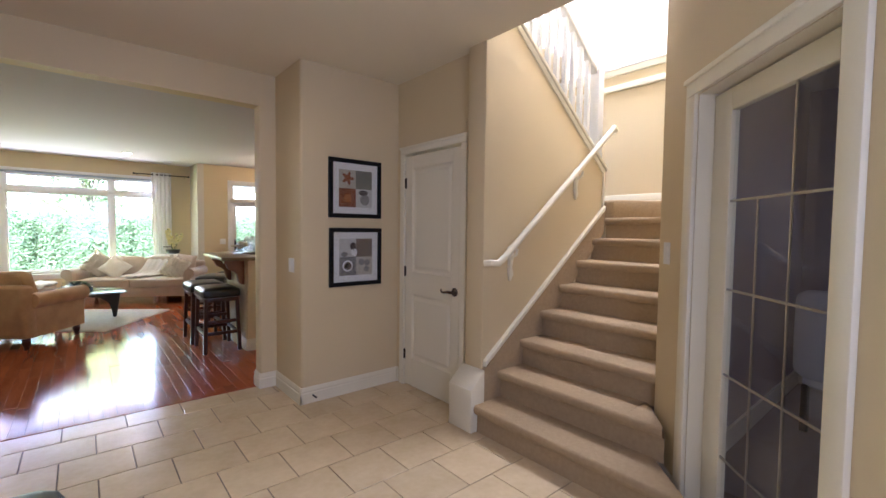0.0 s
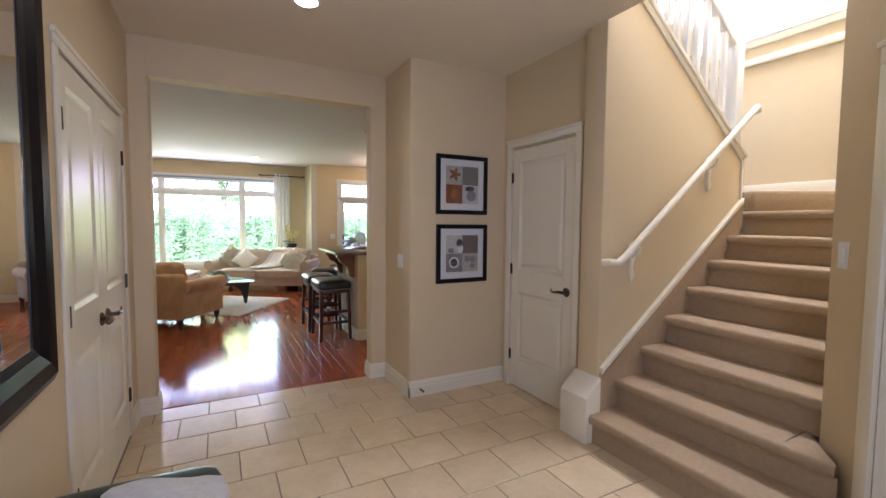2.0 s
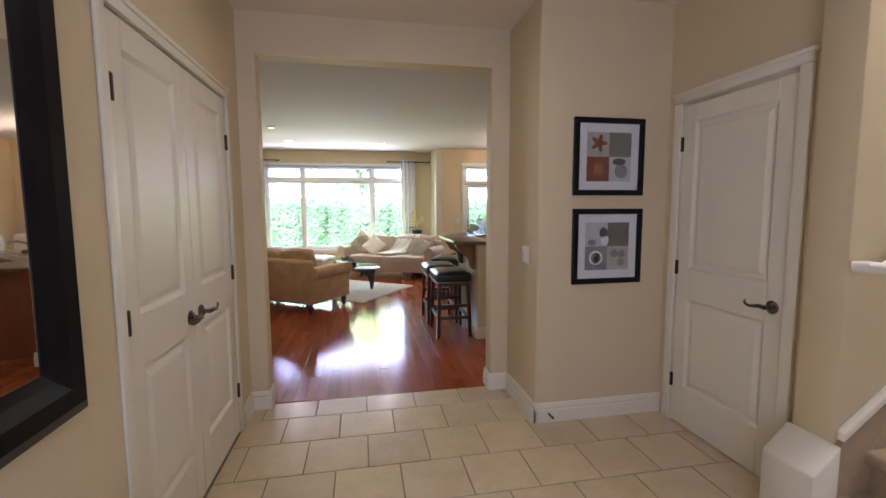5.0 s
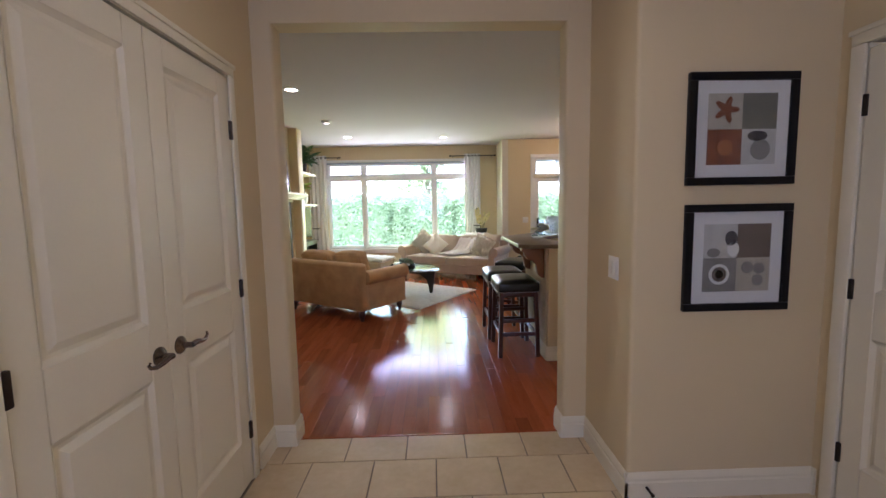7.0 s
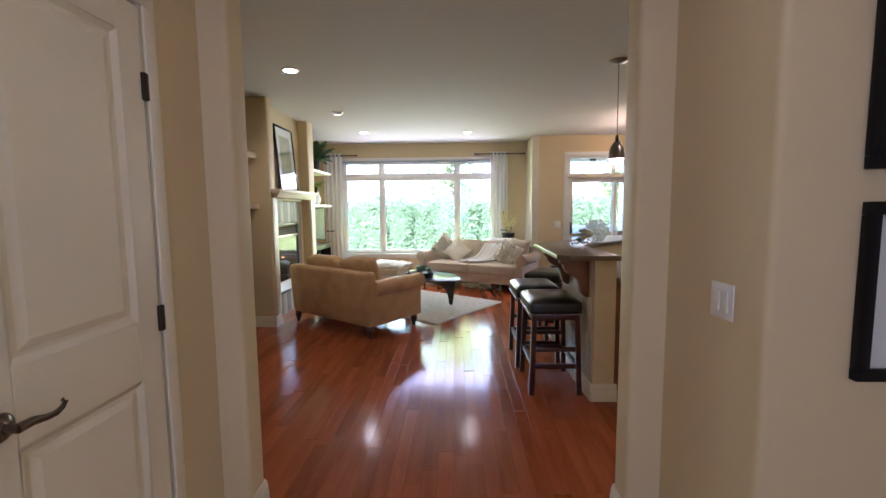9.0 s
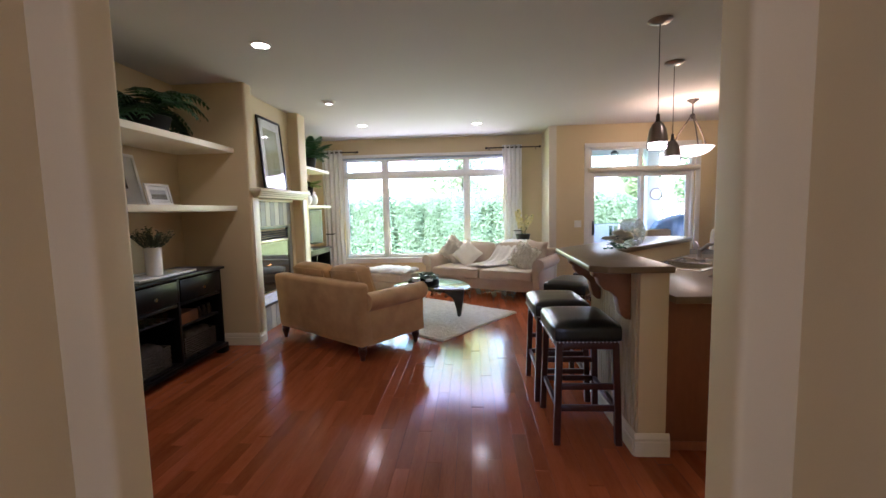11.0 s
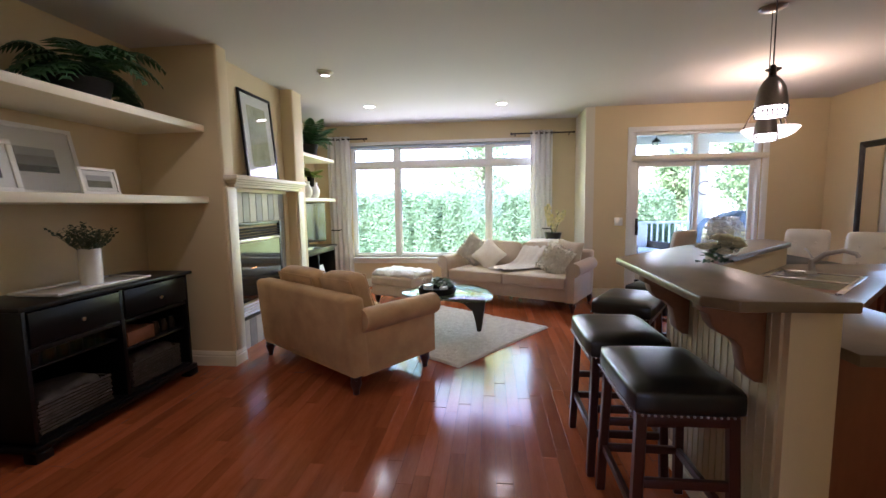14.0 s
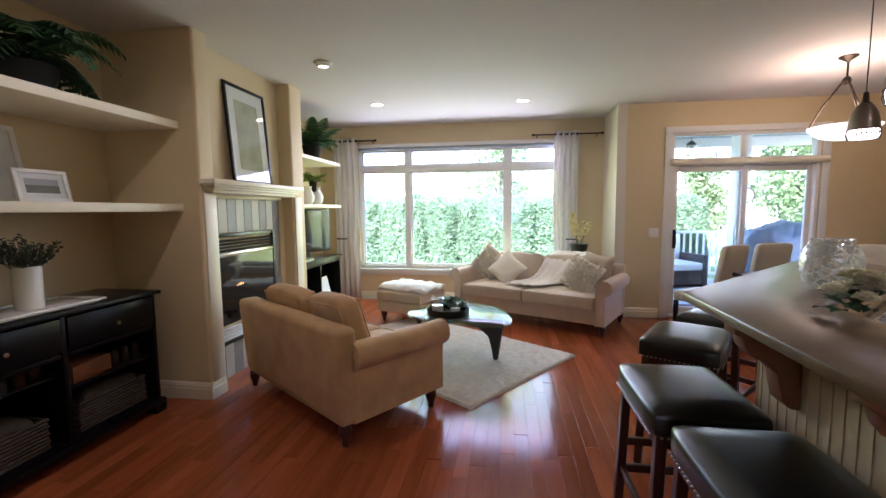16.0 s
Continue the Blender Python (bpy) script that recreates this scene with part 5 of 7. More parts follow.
# ---- bar stools ----
def stool(x, y, rz):
    s = thing("bar_stool", "bar stool with black leather nailhead seat and dark red wood legs", "bar stool", (x, y, 0), rz, group="bar stools")
    hx, hy, h = 0.165, 0.225, 0.665
    pad("seat", -hx - 0.03, hx + 0.03, -hy - 0.03, hy + 0.03, h - 0.055, h + 0.05, M["leather"], s, 0.016, 8, 0.03)
    box("apron", -hx - 0.01, hx + 0.01, -hy - 0.01, hy + 0.01, h - 0.095, h - 0.05, M["mahogany"], s, 0.004)
    bm = bmesh.new()
    for k in range(22):
        for sx in (-1, 1):
            bmesh.ops.create_icosphere(bm, subdivisions=1, radius=0.0055, matrix=Matrix.Translation((sx * (hx + 0.031), -hy + 2 * hy * k / 21, h - 0.045)))
    for k in range(16):
        for sy in (-1, 1):
            bmesh.ops.create_icosphere(bm, subdivisions=1, radius=0.0055, matrix=Matrix.Translation((-hx + 2 * hx * k / 15, sy * (hy + 0.031), h - 0.045)))
    part("nailheads", bm, M["nickel"], s, "row of small nailheads", kind="stuff")
    for sx in (-1, 1):
        for sy in (-1, 1):
            bm = bmesh.new()
            add_box(bm, -0.019, 0.019, -0.019, 0.019, 0, h - 0.05, 0.004, 1)
            for v in bm.verts:
                v.co.x += sx * (hx - 0.008 + (0.02 if v.co.z < 0.1 else 0))
                v.co.y += sy * (hy - 0.008 + (0.02 if v.co.z < 0.1 else 0))
            part("leg", bm, M["mahogany"], s)
    for z, ax in ((0.20, 0), (0.20, 1), (0.33, 0)):
        for sg in (-1, 1):
            if ax:
                box("stretcher", sg * hx - 0.011, sg * hx + 0.011, -hy, hy, z, z + 0.035, M["mahogany"], s, 0.003)
            else:
                box("stretcher", -hx, hx, sg * hy - 0.011, sg * hy + 0.011, z, z + 0.035, M["mahogany"], s, 0.003)
    return s


stool(2.225, 5.87, 0)
stool(2.20, 6.44, 0)
stool(2.50, 7.20, -30)
stool(2.92, 7.72, -44)

# ---- bar and kitchen counter ----
HW = [(2.47, 5.53), (2.62, 5.53), (2.62, 6.39), (3.66, 7.43), (3.50, 7.47), (2.47, 6.44)]
structure(prism("wall_bar", HW, 0, 1.03, M["wall"]))
bp = structure(thing("wall_beadboard", "", ""), "cream beadboard panelling under the bar")
y = 5.56
while y < 6.40:
    bm = bmesh.new()
    add_box(bm, 2.460, 2.47, y, y + 0.0418, 0.0, 1.03)
    add_box(bm, 2.457, 2.47, y + 0.0425, y + 0.048, 0.0, 1.03)
    part("board", bm, M["beadboard"], bp)
    y += 0.050
k = 0
while k * 0.05 < 1.40:
    c = Vector((2.47, 6.44, 0)) + Vector((1, 1, 0)).normalized() * (k * 0.05)
    bm = bmesh.new()
    add_box(bm, 0.001, 0.0435, -0.0, 0.010, 0, 1.03)
    add_box(bm, 0.0445, 0.050, -0.0, 0.013, 0, 1.03)
    bmesh.ops.transform(bm, matrix=Matrix.Translation(c) @ Matrix.Rotation(radians(45), 4, "Z"), verts=bm.verts)
    part("board", bm, M["beadboard"], bp)
    k += 1
base_run(2.46, 5.53, 2.46, 6.44, -1, 0)
base_run(2.45, 5.53, 2.64, 5.53, 0, -1)
base_run(2.46, 6.44, 3.48, 7.46, -1, 1)
BT = [(2.22, 6.55), (2.20, 5.54), (2.28, 5.46), (2.62, 5.46), (2.62, 6.36), (3.68, 7.42), (3.68, 7.68), (3.30, 7.68)]
bc = thing("breakfast_counter", "brown laminate raised bar top with a clipped corner", "bar counter")
prism("top", BT, 1.034, 1.07, M["laminate"], bc, 0.006)
prism("underside", [(2.25, 6.53), (2.23, 5.57), (2.30, 5.49), (2.60, 5.49), (2.60, 6.36), (3.66, 7.42), (3.66, 7.65), (3.32, 7.65)], 1.031, 1.034, M["corbel"], bc)


def corbel(x, y, rz):
    c = thing("corbel", "scrolled honey wood corbel under the bar top", "bracket", (x, y, 0), rz, group="bar corbels")
    prof = [(0, 1.03), (0.21, 1.03), (0.21, 0.995), (0.185, 0.985), (0.175, 0.95), (0.15, 0.92), (0.11, 0.905), (0.075, 0.87), (0.065, 0.82), (0.055, 0.775), (0.03, 0.75), (0, 0.745)]
    bm = bmesh.new()
    add_prism(bm, [(-a, b) for a, b in prof], -0.038, 0.038, 0.005)
    bmesh.ops.transform(bm, matrix=upright(0, 0, 0), verts=bm.verts)
    part("scroll", bm, M["corbel"], c, smooth=True)
    return c


corbel(2.457, 5.66, 0)
corbel(2.457, 6.22, 0)
corbel(2.93, 6.92, -45)
counter = [(2.622, 5.46), (3.12, 5.46), (3.12, 6.10), (3.78, 6.75), (5.9, 6.75), (5.9, 7.42), (3.66, 7.42), (2.622, 6.36)]
# worktop with an opening for the sink
SK = Matrix.Translation((3.32, 6.73, 0)) @ Matrix.Rotation(radians(45), 4, "Z")
ctop = prism("kitchen_worktop", counter, 0.872, 0.91, M["laminate"], None, 0.004)
cut = box("sink_cut", -0.37, 0.37, -0.20, 0.20, 0.80, 1.0, M["laminate"])
cut.matrix_world = SK
md = ctop.modifiers.new("opening", "BOOLEAN")
md.object, md.operation, md.solver = cut, "DIFFERENCE", "EXACT"
bpy.context.view_layer.update()
dg = bpy.context.evaluated_depsgraph_get()
baked = bpy.data.meshes.new_from_object(ctop.evaluated_get(dg))
ctop.modifiers.clear()
ctop.data = baked
bpy.data.objects.remove(cut)
tagged(ctop, "brown laminate kitchen worktop with a square edge", "worktop")
sk = thing("sink", "stainless steel double-bowl kitchen sink set in the worktop", "sink")
sk.matrix_world = SK
bm = bmesh.new()
for x0, x1 in ((-0.36, 0.02), (0.05, 0.36)):
    vs = [bm.verts.new((x, y_, 0.912)) for x, y_ in ((x0, -0.185), (x1, -0.185), (x1, 0.185), (x0, 0.185))]
    ws = [bm.verts.new((x, y_, 0.76)) for x, y_ in ((x0 + 0.03, -0.155), (x1 - 0.03, -0.155), (x1 - 0.03, 0.155), (x0 + 0.03, 0.155))]
    for i in range(4):
        bm.faces.new((vs[i], vs[(i + 1) % 4], ws[(i + 1) % 4], ws[i]))
    bm.faces.new(ws)
part("bowl", bm, M["steel"], sk)
bm = bmesh.new()
for a in ((-0.39, 0.39, -0.215, -0.183), (-0.39, 0.39, 0.183, 0.215), (-0.39, -0.355, -0.215, 0.215), (0.355, 0.39, -0.215, 0.215), (0.018, 0.052, -0.19, 0.19)):
    add_box(bm, a[0], a[1], a[2], a[3], 0.908, 0.916, 0.003)
part("rim", bm, M["steel"], sk, smooth=True)
tp = thing("tap", "brushed nickel kitchen tap with a low arched spout", "tap", (3.52, 6.98, 0.91), 45)
lathe("base", [(0, 0), (0.03, 0), (0.028, 0.012), (0.018, 0.02), (0.017, 0.09), (0, 0.10)], M["nickel"], tp, n=20)
tube("spout", [(0, 0, 0.07), (0.0, -0.06, 0.13), (0.0, -0.14, 0.155), (0, -0.20, 0.14), (0, -0.21, 0.12)], [0.016, 0.015, 0.013, 0.013, 0.014], M["nickel"], tp, 12)
tube("lever", [(0, 0, 0.10), (0.03, 0.03, 0.14), (0.06, 0.05, 0.15)], 0.006, M["nickel"], tp, 8)

cab = thing("end_cabinet", "honey brown wood cabinet end panel under the worktop", "kitchen cabinet")
prism("body", [(2.622, 5.60), (3.07, 5.60), (3.07, 6.13), (3.76, 6.80), (3.76, 7.0), (3.5, 7.2), (2.622, 6.34)], 0.0, 0.87, M["panelwood"], cab)
box("toe_trim", 2.64, 3.08, 5.585, 5.598, 0, 0.05, M["cherry"], cab, 0.003)
for i in range(3):
    x0 = 3.78 + i * 0.62
    kc = thing("base_cabinet", "cherry wood base cabinet with a drawer over a door, closed", "kitchen cabinet", group="kitchen base cabinets")
    box("body", x0, x0 + 0.615, 6.80, 7.40, 0.09, 0.87, M["cherry"], kc)
    dr = box("drawer_front", x0 + 0.015, x0 + 0.60, 6.78, 6.80, 0.70, 0.855, M["cherry"], kc, 0.004)
    lathe("knob", [(0, 0), (0.006, 0), (0.006, 0.012), (0.014, 0.02), (0.012, 0.028), (0, 0.03)], M["nickel"], dr, n=14, m=Matrix.Translation((x0 + 0.31, 6.78, 0.78)) @ Matrix.Rotation(radians(90), 4, "X"))
    bm = bmesh.new()
    for a in ((0.015, 0.09, 0.11, 0.69), (0.525, 0.60, 0.11, 0.69), (0.09, 0.525, 0.11, 0.19), (0.09, 0.525, 0.61, 0.69)):
        add_box(bm, x0 + a[0], x0 + a[1], 6.78, 6.80, a[2], a[3], 0.003, 1)
    add_box(bm, x0 + 0.085, x0 + 0.53, 6.79, 6.80, 0.185, 0.615)
    part("door", bm, M["cherry"], kc)
    box("plinth", x0, x0 + 0.615, 6.86, 7.38, 0, 0.09, M["black_wood"], kc)

# bowl, flowers on the bar
fb = thing("fish_bowl", "large crackled clear glass bowl on the bar", "glass bowl", (2.82, 6.64, 1.07))
prof = [(0.0, 0.004), (0.09, 0.004), (0.135, 0.03), (0.165, 0.09), (0.160, 0.15), (0.13, 0.195), (0.105, 0.21), (0.112, 0.225), (0.104, 0.226), (0.098, 0.208), (0.124, 0.19), (0.152, 0.148), (0.157, 0.09), (0.128, 0.036), (0.085, 0.012), (0, 0.012)]
lathe("bowl", [(r * 0.64, z * 0.95) for r, z in prof], M["crackle"], fb, n=36)


def flower_bunch(name, label, at, seed, leaves, blooms, spread, leaf_mat="leaf"):
    rnd = random.Random(seed)
    f = thing(name, label, "flowers", at)
    bm = bmesh.new()
    for _ in range(leaves):
        a, l, up = rnd.uniform(0, 6.28), rnd.uniform(0.05, 0.1) * spread / 0.12, rnd.uniform(0.0, 1.0)
        base = Vector((rnd.uniform(-0.3, 0.3) * spread, rnd.uniform(-0.3, 0.3) * spread, 0.02 + up * 0.05))
        d = Vector((math.cos(a), math.sin(a), up * 0.9)).normalized()
        side = d.cross(Vector((0, 0, 1))).normalized() * l * 0.50
        tip, mid = base + d * l + Vector((0, 0, -0.01)), base + d * l * 0.5 + Vector((0, 0, 0.012))
        b, m1, m2, t = bm.verts.new(base), bm.verts.new(mid + side), bm.verts.new(mid - side), bm.verts.new(tip)
        c = bm.verts.new(mid + Vector((0, 0, -0.008)))
        for q in ((b, m1, c), (m1, t, c), (t, m2, c), (m2, b, c)):
            bm.faces.new(q)
    part("leaves", bm, M[leaf_mat], f, kind="stuff")
    for _ in range(blooms):
        a, r = rnd.uniform(0, 6.28), rnd.uniform(0.1, 0.8) * spread
        c = Vector((r * math.cos(a), r * math.sin(a), rnd.uniform(0.06, 0.13)))
        bm = bmesh.new()
        for ring, (n, rr, tilt) in enumerate(((7, 0.040, 0.45), (7, 0.038, 0.85), (6, 0.034, 1.15), (4, 0.026, 1.42))):
            for k in range(n):
                aa = 2 * math.pi * k / n + ring * 0.4
                d = Vector((math.cos(aa) * math.cos(tilt), math.sin(aa) * math.cos(tilt), math.sin(tilt)))
                s = Vector((-math.sin(aa), math.cos(aa), 0)) * rr * 0.72
                v = [bm.verts.new(c), bm.verts.new(c + d * rr * 0.6 + s), bm.verts.new(c + d * rr), bm.verts.new(c + d * rr * 0.6 - s)]
                bm.faces.new(v)
        part("bloom", bm, M["flower"], f)
    return f


fl = flower_bunch("flower_arrangement", "cream roses with dark green leaves in a low dish", (2.54, 6.12, 1.072), 4, 22, 12, 0.11)

for x_, y_, n_, sp_, sd_ in ((0.96, 8.71, 60, 0.13, 31), (1.07, 8.64, 34, 0.09, 32)):
    sc = flower_bunch("succulent", "grey-green succulent in the black tray on the coffee table", (x_, y_, 0.47), sd_, n_, 0, sp_, "leaf_sage")
    tagged(sc, category="plant")

# ---- dining group ----
dt = thing("dining_table", "dark wood dining table, mostly hidden behind the bar", "dining table", (4.35, 8.95, 0), 0)
box("tabletop", -0.55, 0.55, -0.55, 0.55, 0.71, 0.75, M["black_wood"], dt, 0.008)
for x in (-0.48, 0.48):
    for y_ in (-0.48, 0.48):
        box("leg", x - 0.04, x + 0.04, y_ - 0.04, y_ + 0.04, 0, 0.71, M["black_wood"], dt, 0.005)


def dining_chair(x, y, rz):
    c = thing("dining_chair", "cream leather dining chair with a button-tufted back", "chair", (x, y, 0), rz, group="dining chairs")
    pad("seat", -0.205, 0.205, -0.24, 0.22, 0.38, 0.49, M["pale_leather"], c, 0.015, 8, 0.03)
    bm = bmesh.new()
    add_pad(bm, -0.205, 0.205, 0.16, 0.24, 0.40, 1.02, 0.012, 12, 0.03)
    for v in bm.verts:
        for bx_ in (-0.09, 0.09):
            for bz in (0.72, 0.88):
                d = math.hypot(v.co.x - bx_, v.co.z - bz)
                if v.co.y < 0.2:
                    v.co.y += 0.022 * math.exp(-(d / 0.03) ** 2)
        v.co.y += (v.co.z - 0.45) * 0.17
    back = part("backrest", bm, M["pale_leather"], c, smooth=True)
    for bx_ in (-0.09, 0.09):
        for bz in (0.72, 0.88):
            bm = bmesh.new()
            bmesh.ops.create_icosphere(bm, subdivisions=2, radius=0.011, matrix=Matrix.Translation((bx_, 0.168 + (bz - 0.45) * 0.17, bz)))
            part("button", bm, M["pale_leather"], back, smooth=True)
    for sx in (-0.2, 0.2):
        for sy in (-0.2, 0.2):
            box("leg", sx - 0.02, sx + 0.02, sy - 0.02, sy + 0.02, 0, 0.385, M["black_wood"], c, 0.003)
    return c


dining_chair(4.96, 9.30, -50)
dining_chair(5.16, 8.70, -52)
dining_chair(3.66, 9.70, 215)
dining_chair(4.24, 9.98, 195)


def framed_mirror(name, label, w, h, fw, depth, mat, m):
    """Origin at the centre of its back, face towards -y."""
    f = thing(name, label, "mirror")
    f.matrix_world = m
    steps = [(0.0, 0.55), (0.25, 1.0), (0.55, 0.85), (0.8, 0.5), (1.0, 0.35)]
    for k in range(4):
        bm = bmesh.new()
        rings = []
        for sgn in (-1, 1):
            ring = []
            for u, dz in [(0.0, 0.0)] + steps + [(1.0, 0.0)]:
                inset = fw * u
                if k < 2:
                    y0 = -depth * dz
                    ring.append(bm.verts.new((sgn * (w / 2 - inset), y0, (1 if k else -1) * (h / 2 - inset))))
                else:
                    y0 = -depth * dz
                    ring.append(bm.verts.new(((1 if k == 3 else -1) * (w / 2 - inset), y0, sgn * (h / 2 - inset))))
            rings.append(ring)
        n = len(rings[0])
        for i in range(n):
            j = (i + 1) % n
            bm.faces.new((rings[0][i], rings[0][j], rings[1][j], rings[1][i]))
        bmesh.ops.recalc_face_normals(bm, faces=bm.faces)
        part("frame_side", bm, M[mat], f)
    box("mirror_glass", -w / 2 + fw, w / 2 - fw, -depth * 0.3, -0.002, -h / 2 + fw, h / 2 - fw, M["mirror"], f)
    return f


framed_mirror("hall_mirror", "tall mirror in a wide moulded black frame on the hall wall", 1.30, 1.78, 0.145, 0.045, "black_wood", Matrix.Translation((0.462, 1.80, 1.76)) @ turn_px)
framed_mirror("dining_mirror", "large mirror in a dark bronze frame on the dining room wall", 1.45, 1.40, 0.075, 0.035, "iron", Matrix.Translation((5.998, 9.18, 1.35)) @ turn_mx)

# ---- pictures ----
def picture(name, label, w, h, fw, depth, frame_mat, mat_w, art, m, glazed=True):
    """A framed print: origin at the centre of its back, face towards -y; art: rows of (x0, x1, z0, z1, material) in halves of the print."""
    f = thing(name, label, "picture")
    f.matrix_world = m
    for a in ((-w / 2, w / 2, h / 2 - fw, h / 2), (-w / 2, w / 2, -h / 2, -h / 2 + fw), (-w / 2, -w / 2 + fw, -h / 2 + fw, h / 2 - fw), (w / 2 - fw, w / 2, -h / 2 + fw, h / 2 - fw)):
        box("frame_side", a[0], a[1], -depth, 0, a[2], a[3], M[frame_mat], f, 0.003)
    iw, ih = w / 2 - fw, h / 2 - fw
    box("mount", -iw, iw, -depth * 0.45, -0.002, -ih, ih, M["paper"], f)
    pw, ph = iw - mat_w, ih - mat_w
    for n, (x0, x1, z0, z1, c) in enumerate(art):
        box("print", x0 * pw, x1 * pw, -depth * 0.45 - 0.0012 - 0.0006 * n, -depth * 0.45, z0 * ph, z1 * ph, M[c], f)
    if glazed:
        box("picture_glass", -iw, iw, -depth * 0.8, -depth * 0.8 + 0.002, -ih, ih, M["glass"], f)
    return f


quad1 = [(-1, 0, 0, 1, "art_sand"), (0, 1, 0, 1, "art_moss"), (-1, 0, -1, 0, "art_rust"), (0, 1, -1, 0, "art_stone")]
quad2 = [(-1, 0, 0, 1, "art_stone"), (0, 1, 0, 1, "art_umber"), (-1, 0, -1, 0, "art_grey"), (0, 1, -1, 0, "art_sand")]


def disc(parent, name, x, z, r, mat, y, squash=1.0, points=0):
    bm = bmesh.new()
    n = 24
    vs = []
    for k in range(n):
        a = 2 * math.pi * k / n
        rr = r * (1 + 0.45 * math.cos(a * points)) if points else r
        vs.append((x + rr * math.cos(a), y, z + rr * math.sin(a) * squash))
    top = [bm.verts.new(v) for v in vs]
    low = [bm.verts.new((v[0], v[1] + 0.0015, v[2])) for v in vs]
    bm.faces.new(top)
    for i in range(n):
        bm.faces.new((top[i], top[(i + 1) % n], low[(i + 1) % n], low[i]))
    bmesh.ops.recalc_face_normals(bm, faces=bm.faces)
    return part(name, bm, M[mat], parent)


HP = "abstract print of four earth-toned squares in a black frame"
p1 = picture("picture", HP, 0.49, 0.49, 0.035, 0.025, "black_wood", 0.055, quad1, Matrix.Translation((2.82, 3.688, 1.74)))
disc(p1, "print_star", -0.075, 0.085, 0.042, "art_rust", -0.0155, 1.0, 5)
disc(p1, "print_blot", -0.075, -0.08, 0.035, "art_orange", -0.0155)
disc(p1, "print_blot", 0.07, -0.03, 0.045, "art_dark", -0.0155, 0.5)
disc(p1, "print_blot", 0.085, -0.09, 0.045, "art_grey", -0.0155)
p2 = picture("picture", HP, 0.49, 0.49, 0.035, 0.025, "black_wood", 0.055, quad2, Matrix.Translation((2.825, 3.688, 1.165)))
for x, z, r, c, sq in ((-0.03, 0.09, 0.028, "art_dark", 1.2), (-0.02, 0.04, 0.028, "paper", 1.2), (-0.11, 0.025, 0.03, "art_grey", 0.7), (-0.08, -0.075, 0.048, "paper", 1.0), (-0.08, -0.075, 0.034, "art_umber", 1.0), (-0.08, -0.075, 0.02, "paper", 1.0), (0.05, -0.045, 0.028, "art_grey", 1), (0.105, -0.05, 0.026, "art_grey", 1), (0.10, -0.105, 0.026, "art_grey", 1)):
    disc(p2, "print_blot", x, z, r, c, -0.0155 - 0.0003 * (r < 0.04), sq)
# leaning art over the mantel
lean = Matrix.Translation((-0.80, 8.33, 1.657)) @ Matrix.Rotation(radians(90), 4, "Z") @ Matrix.Rotation(radians(-4.5), 4, "X")
p3 = picture("leaning_art", "tall green and cream print in black frame leaning on mantel", 0.60, 0.86, 0.028, 0.022, "black_wood", 0.10,
             [(-1, 1, -1, 1, "art_field")], lean @ Matrix.Translation((0, 0, 0.43)))

# ---- the low black cabinet and what stands about it ----
sb = thing("sideboard", "black wooden sideboard with two drawers over open shelves", "sideboard")
X0, X1, Y0, Y1 = -1.42, -0.95, 6.05, 7.30
box("top", X0, X1 + 0.03, Y0 - 0.03, Y1 + 0.03, 0.845, 0.87, M["black_wood"], sb, 0.005)
for y0, y1 in ((Y0, Y0 + 0.025), (Y1 - 0.025, Y1), (6.655, 6.685)):
    box("side_panel", X0, X1, y0, y1, 0.06, 0.845, M["black_wood"], sb, 0.002)
box("back_panel", X0, X0 + 0.012, Y0, Y1, 0.06, 0.845, M["black_wood"], sb)
box("bottom", X0, X1, Y0, Y1, 0.085, 0.11, M["black_wood"], sb, 0.003)
bm = bmesh.new()
add_box(bm, X0, X1 + 0.025, Y0 - 0.025, Y1 + 0.025, 0.055, 0.095, 0.012)
for y0 in (Y0 - 0.025, Y1 - 0.075):
    add_box(bm, X1 - 0.06, X1 + 0.025, y0, y0 + 0.10, 0.0, 0.06, 0.01)
    add_box(bm, X0, X0 + 0.08, y0, y0 + 0.10, 0.0, 0.06, 0.01)
part("plinth", bm, M["black_wood"], sb, smooth=True)
for y0, y1 in ((Y0 + 0.03, 6.65), (6.69, Y1 - 0.03)):
    dr = box("drawer", X1 - 0.015, X1 + 0.008, y0, y1, 0.64, 0.83, M["black_wood"], sb, 0.004)
    lathe("knob", [(0, 0), (0.006, 0), (0.006, 0.012), (0.015, 0.02), (0.013, 0.03), (0, 0.032)], M["steel"], dr, n=16, m=Matrix.Translation((X1 + 0.008, (y0 + y1) / 2, 0.725)) @ Matrix.Rotation(radians(90), 4, "Y"))
    box("rail", X0, X1 - 0.002, y0, y1, 0.605, 0.63, M["black_wood"], sb, 0.002)
    shf = box("shelf", X0 + 0.012, X1 - 0.03, y0, y1, 0.40 if y0 > 6.6 else 0.50, 0.418 if y0 > 6.6 else 0.512, M["black_wood"], sb, 0.002)
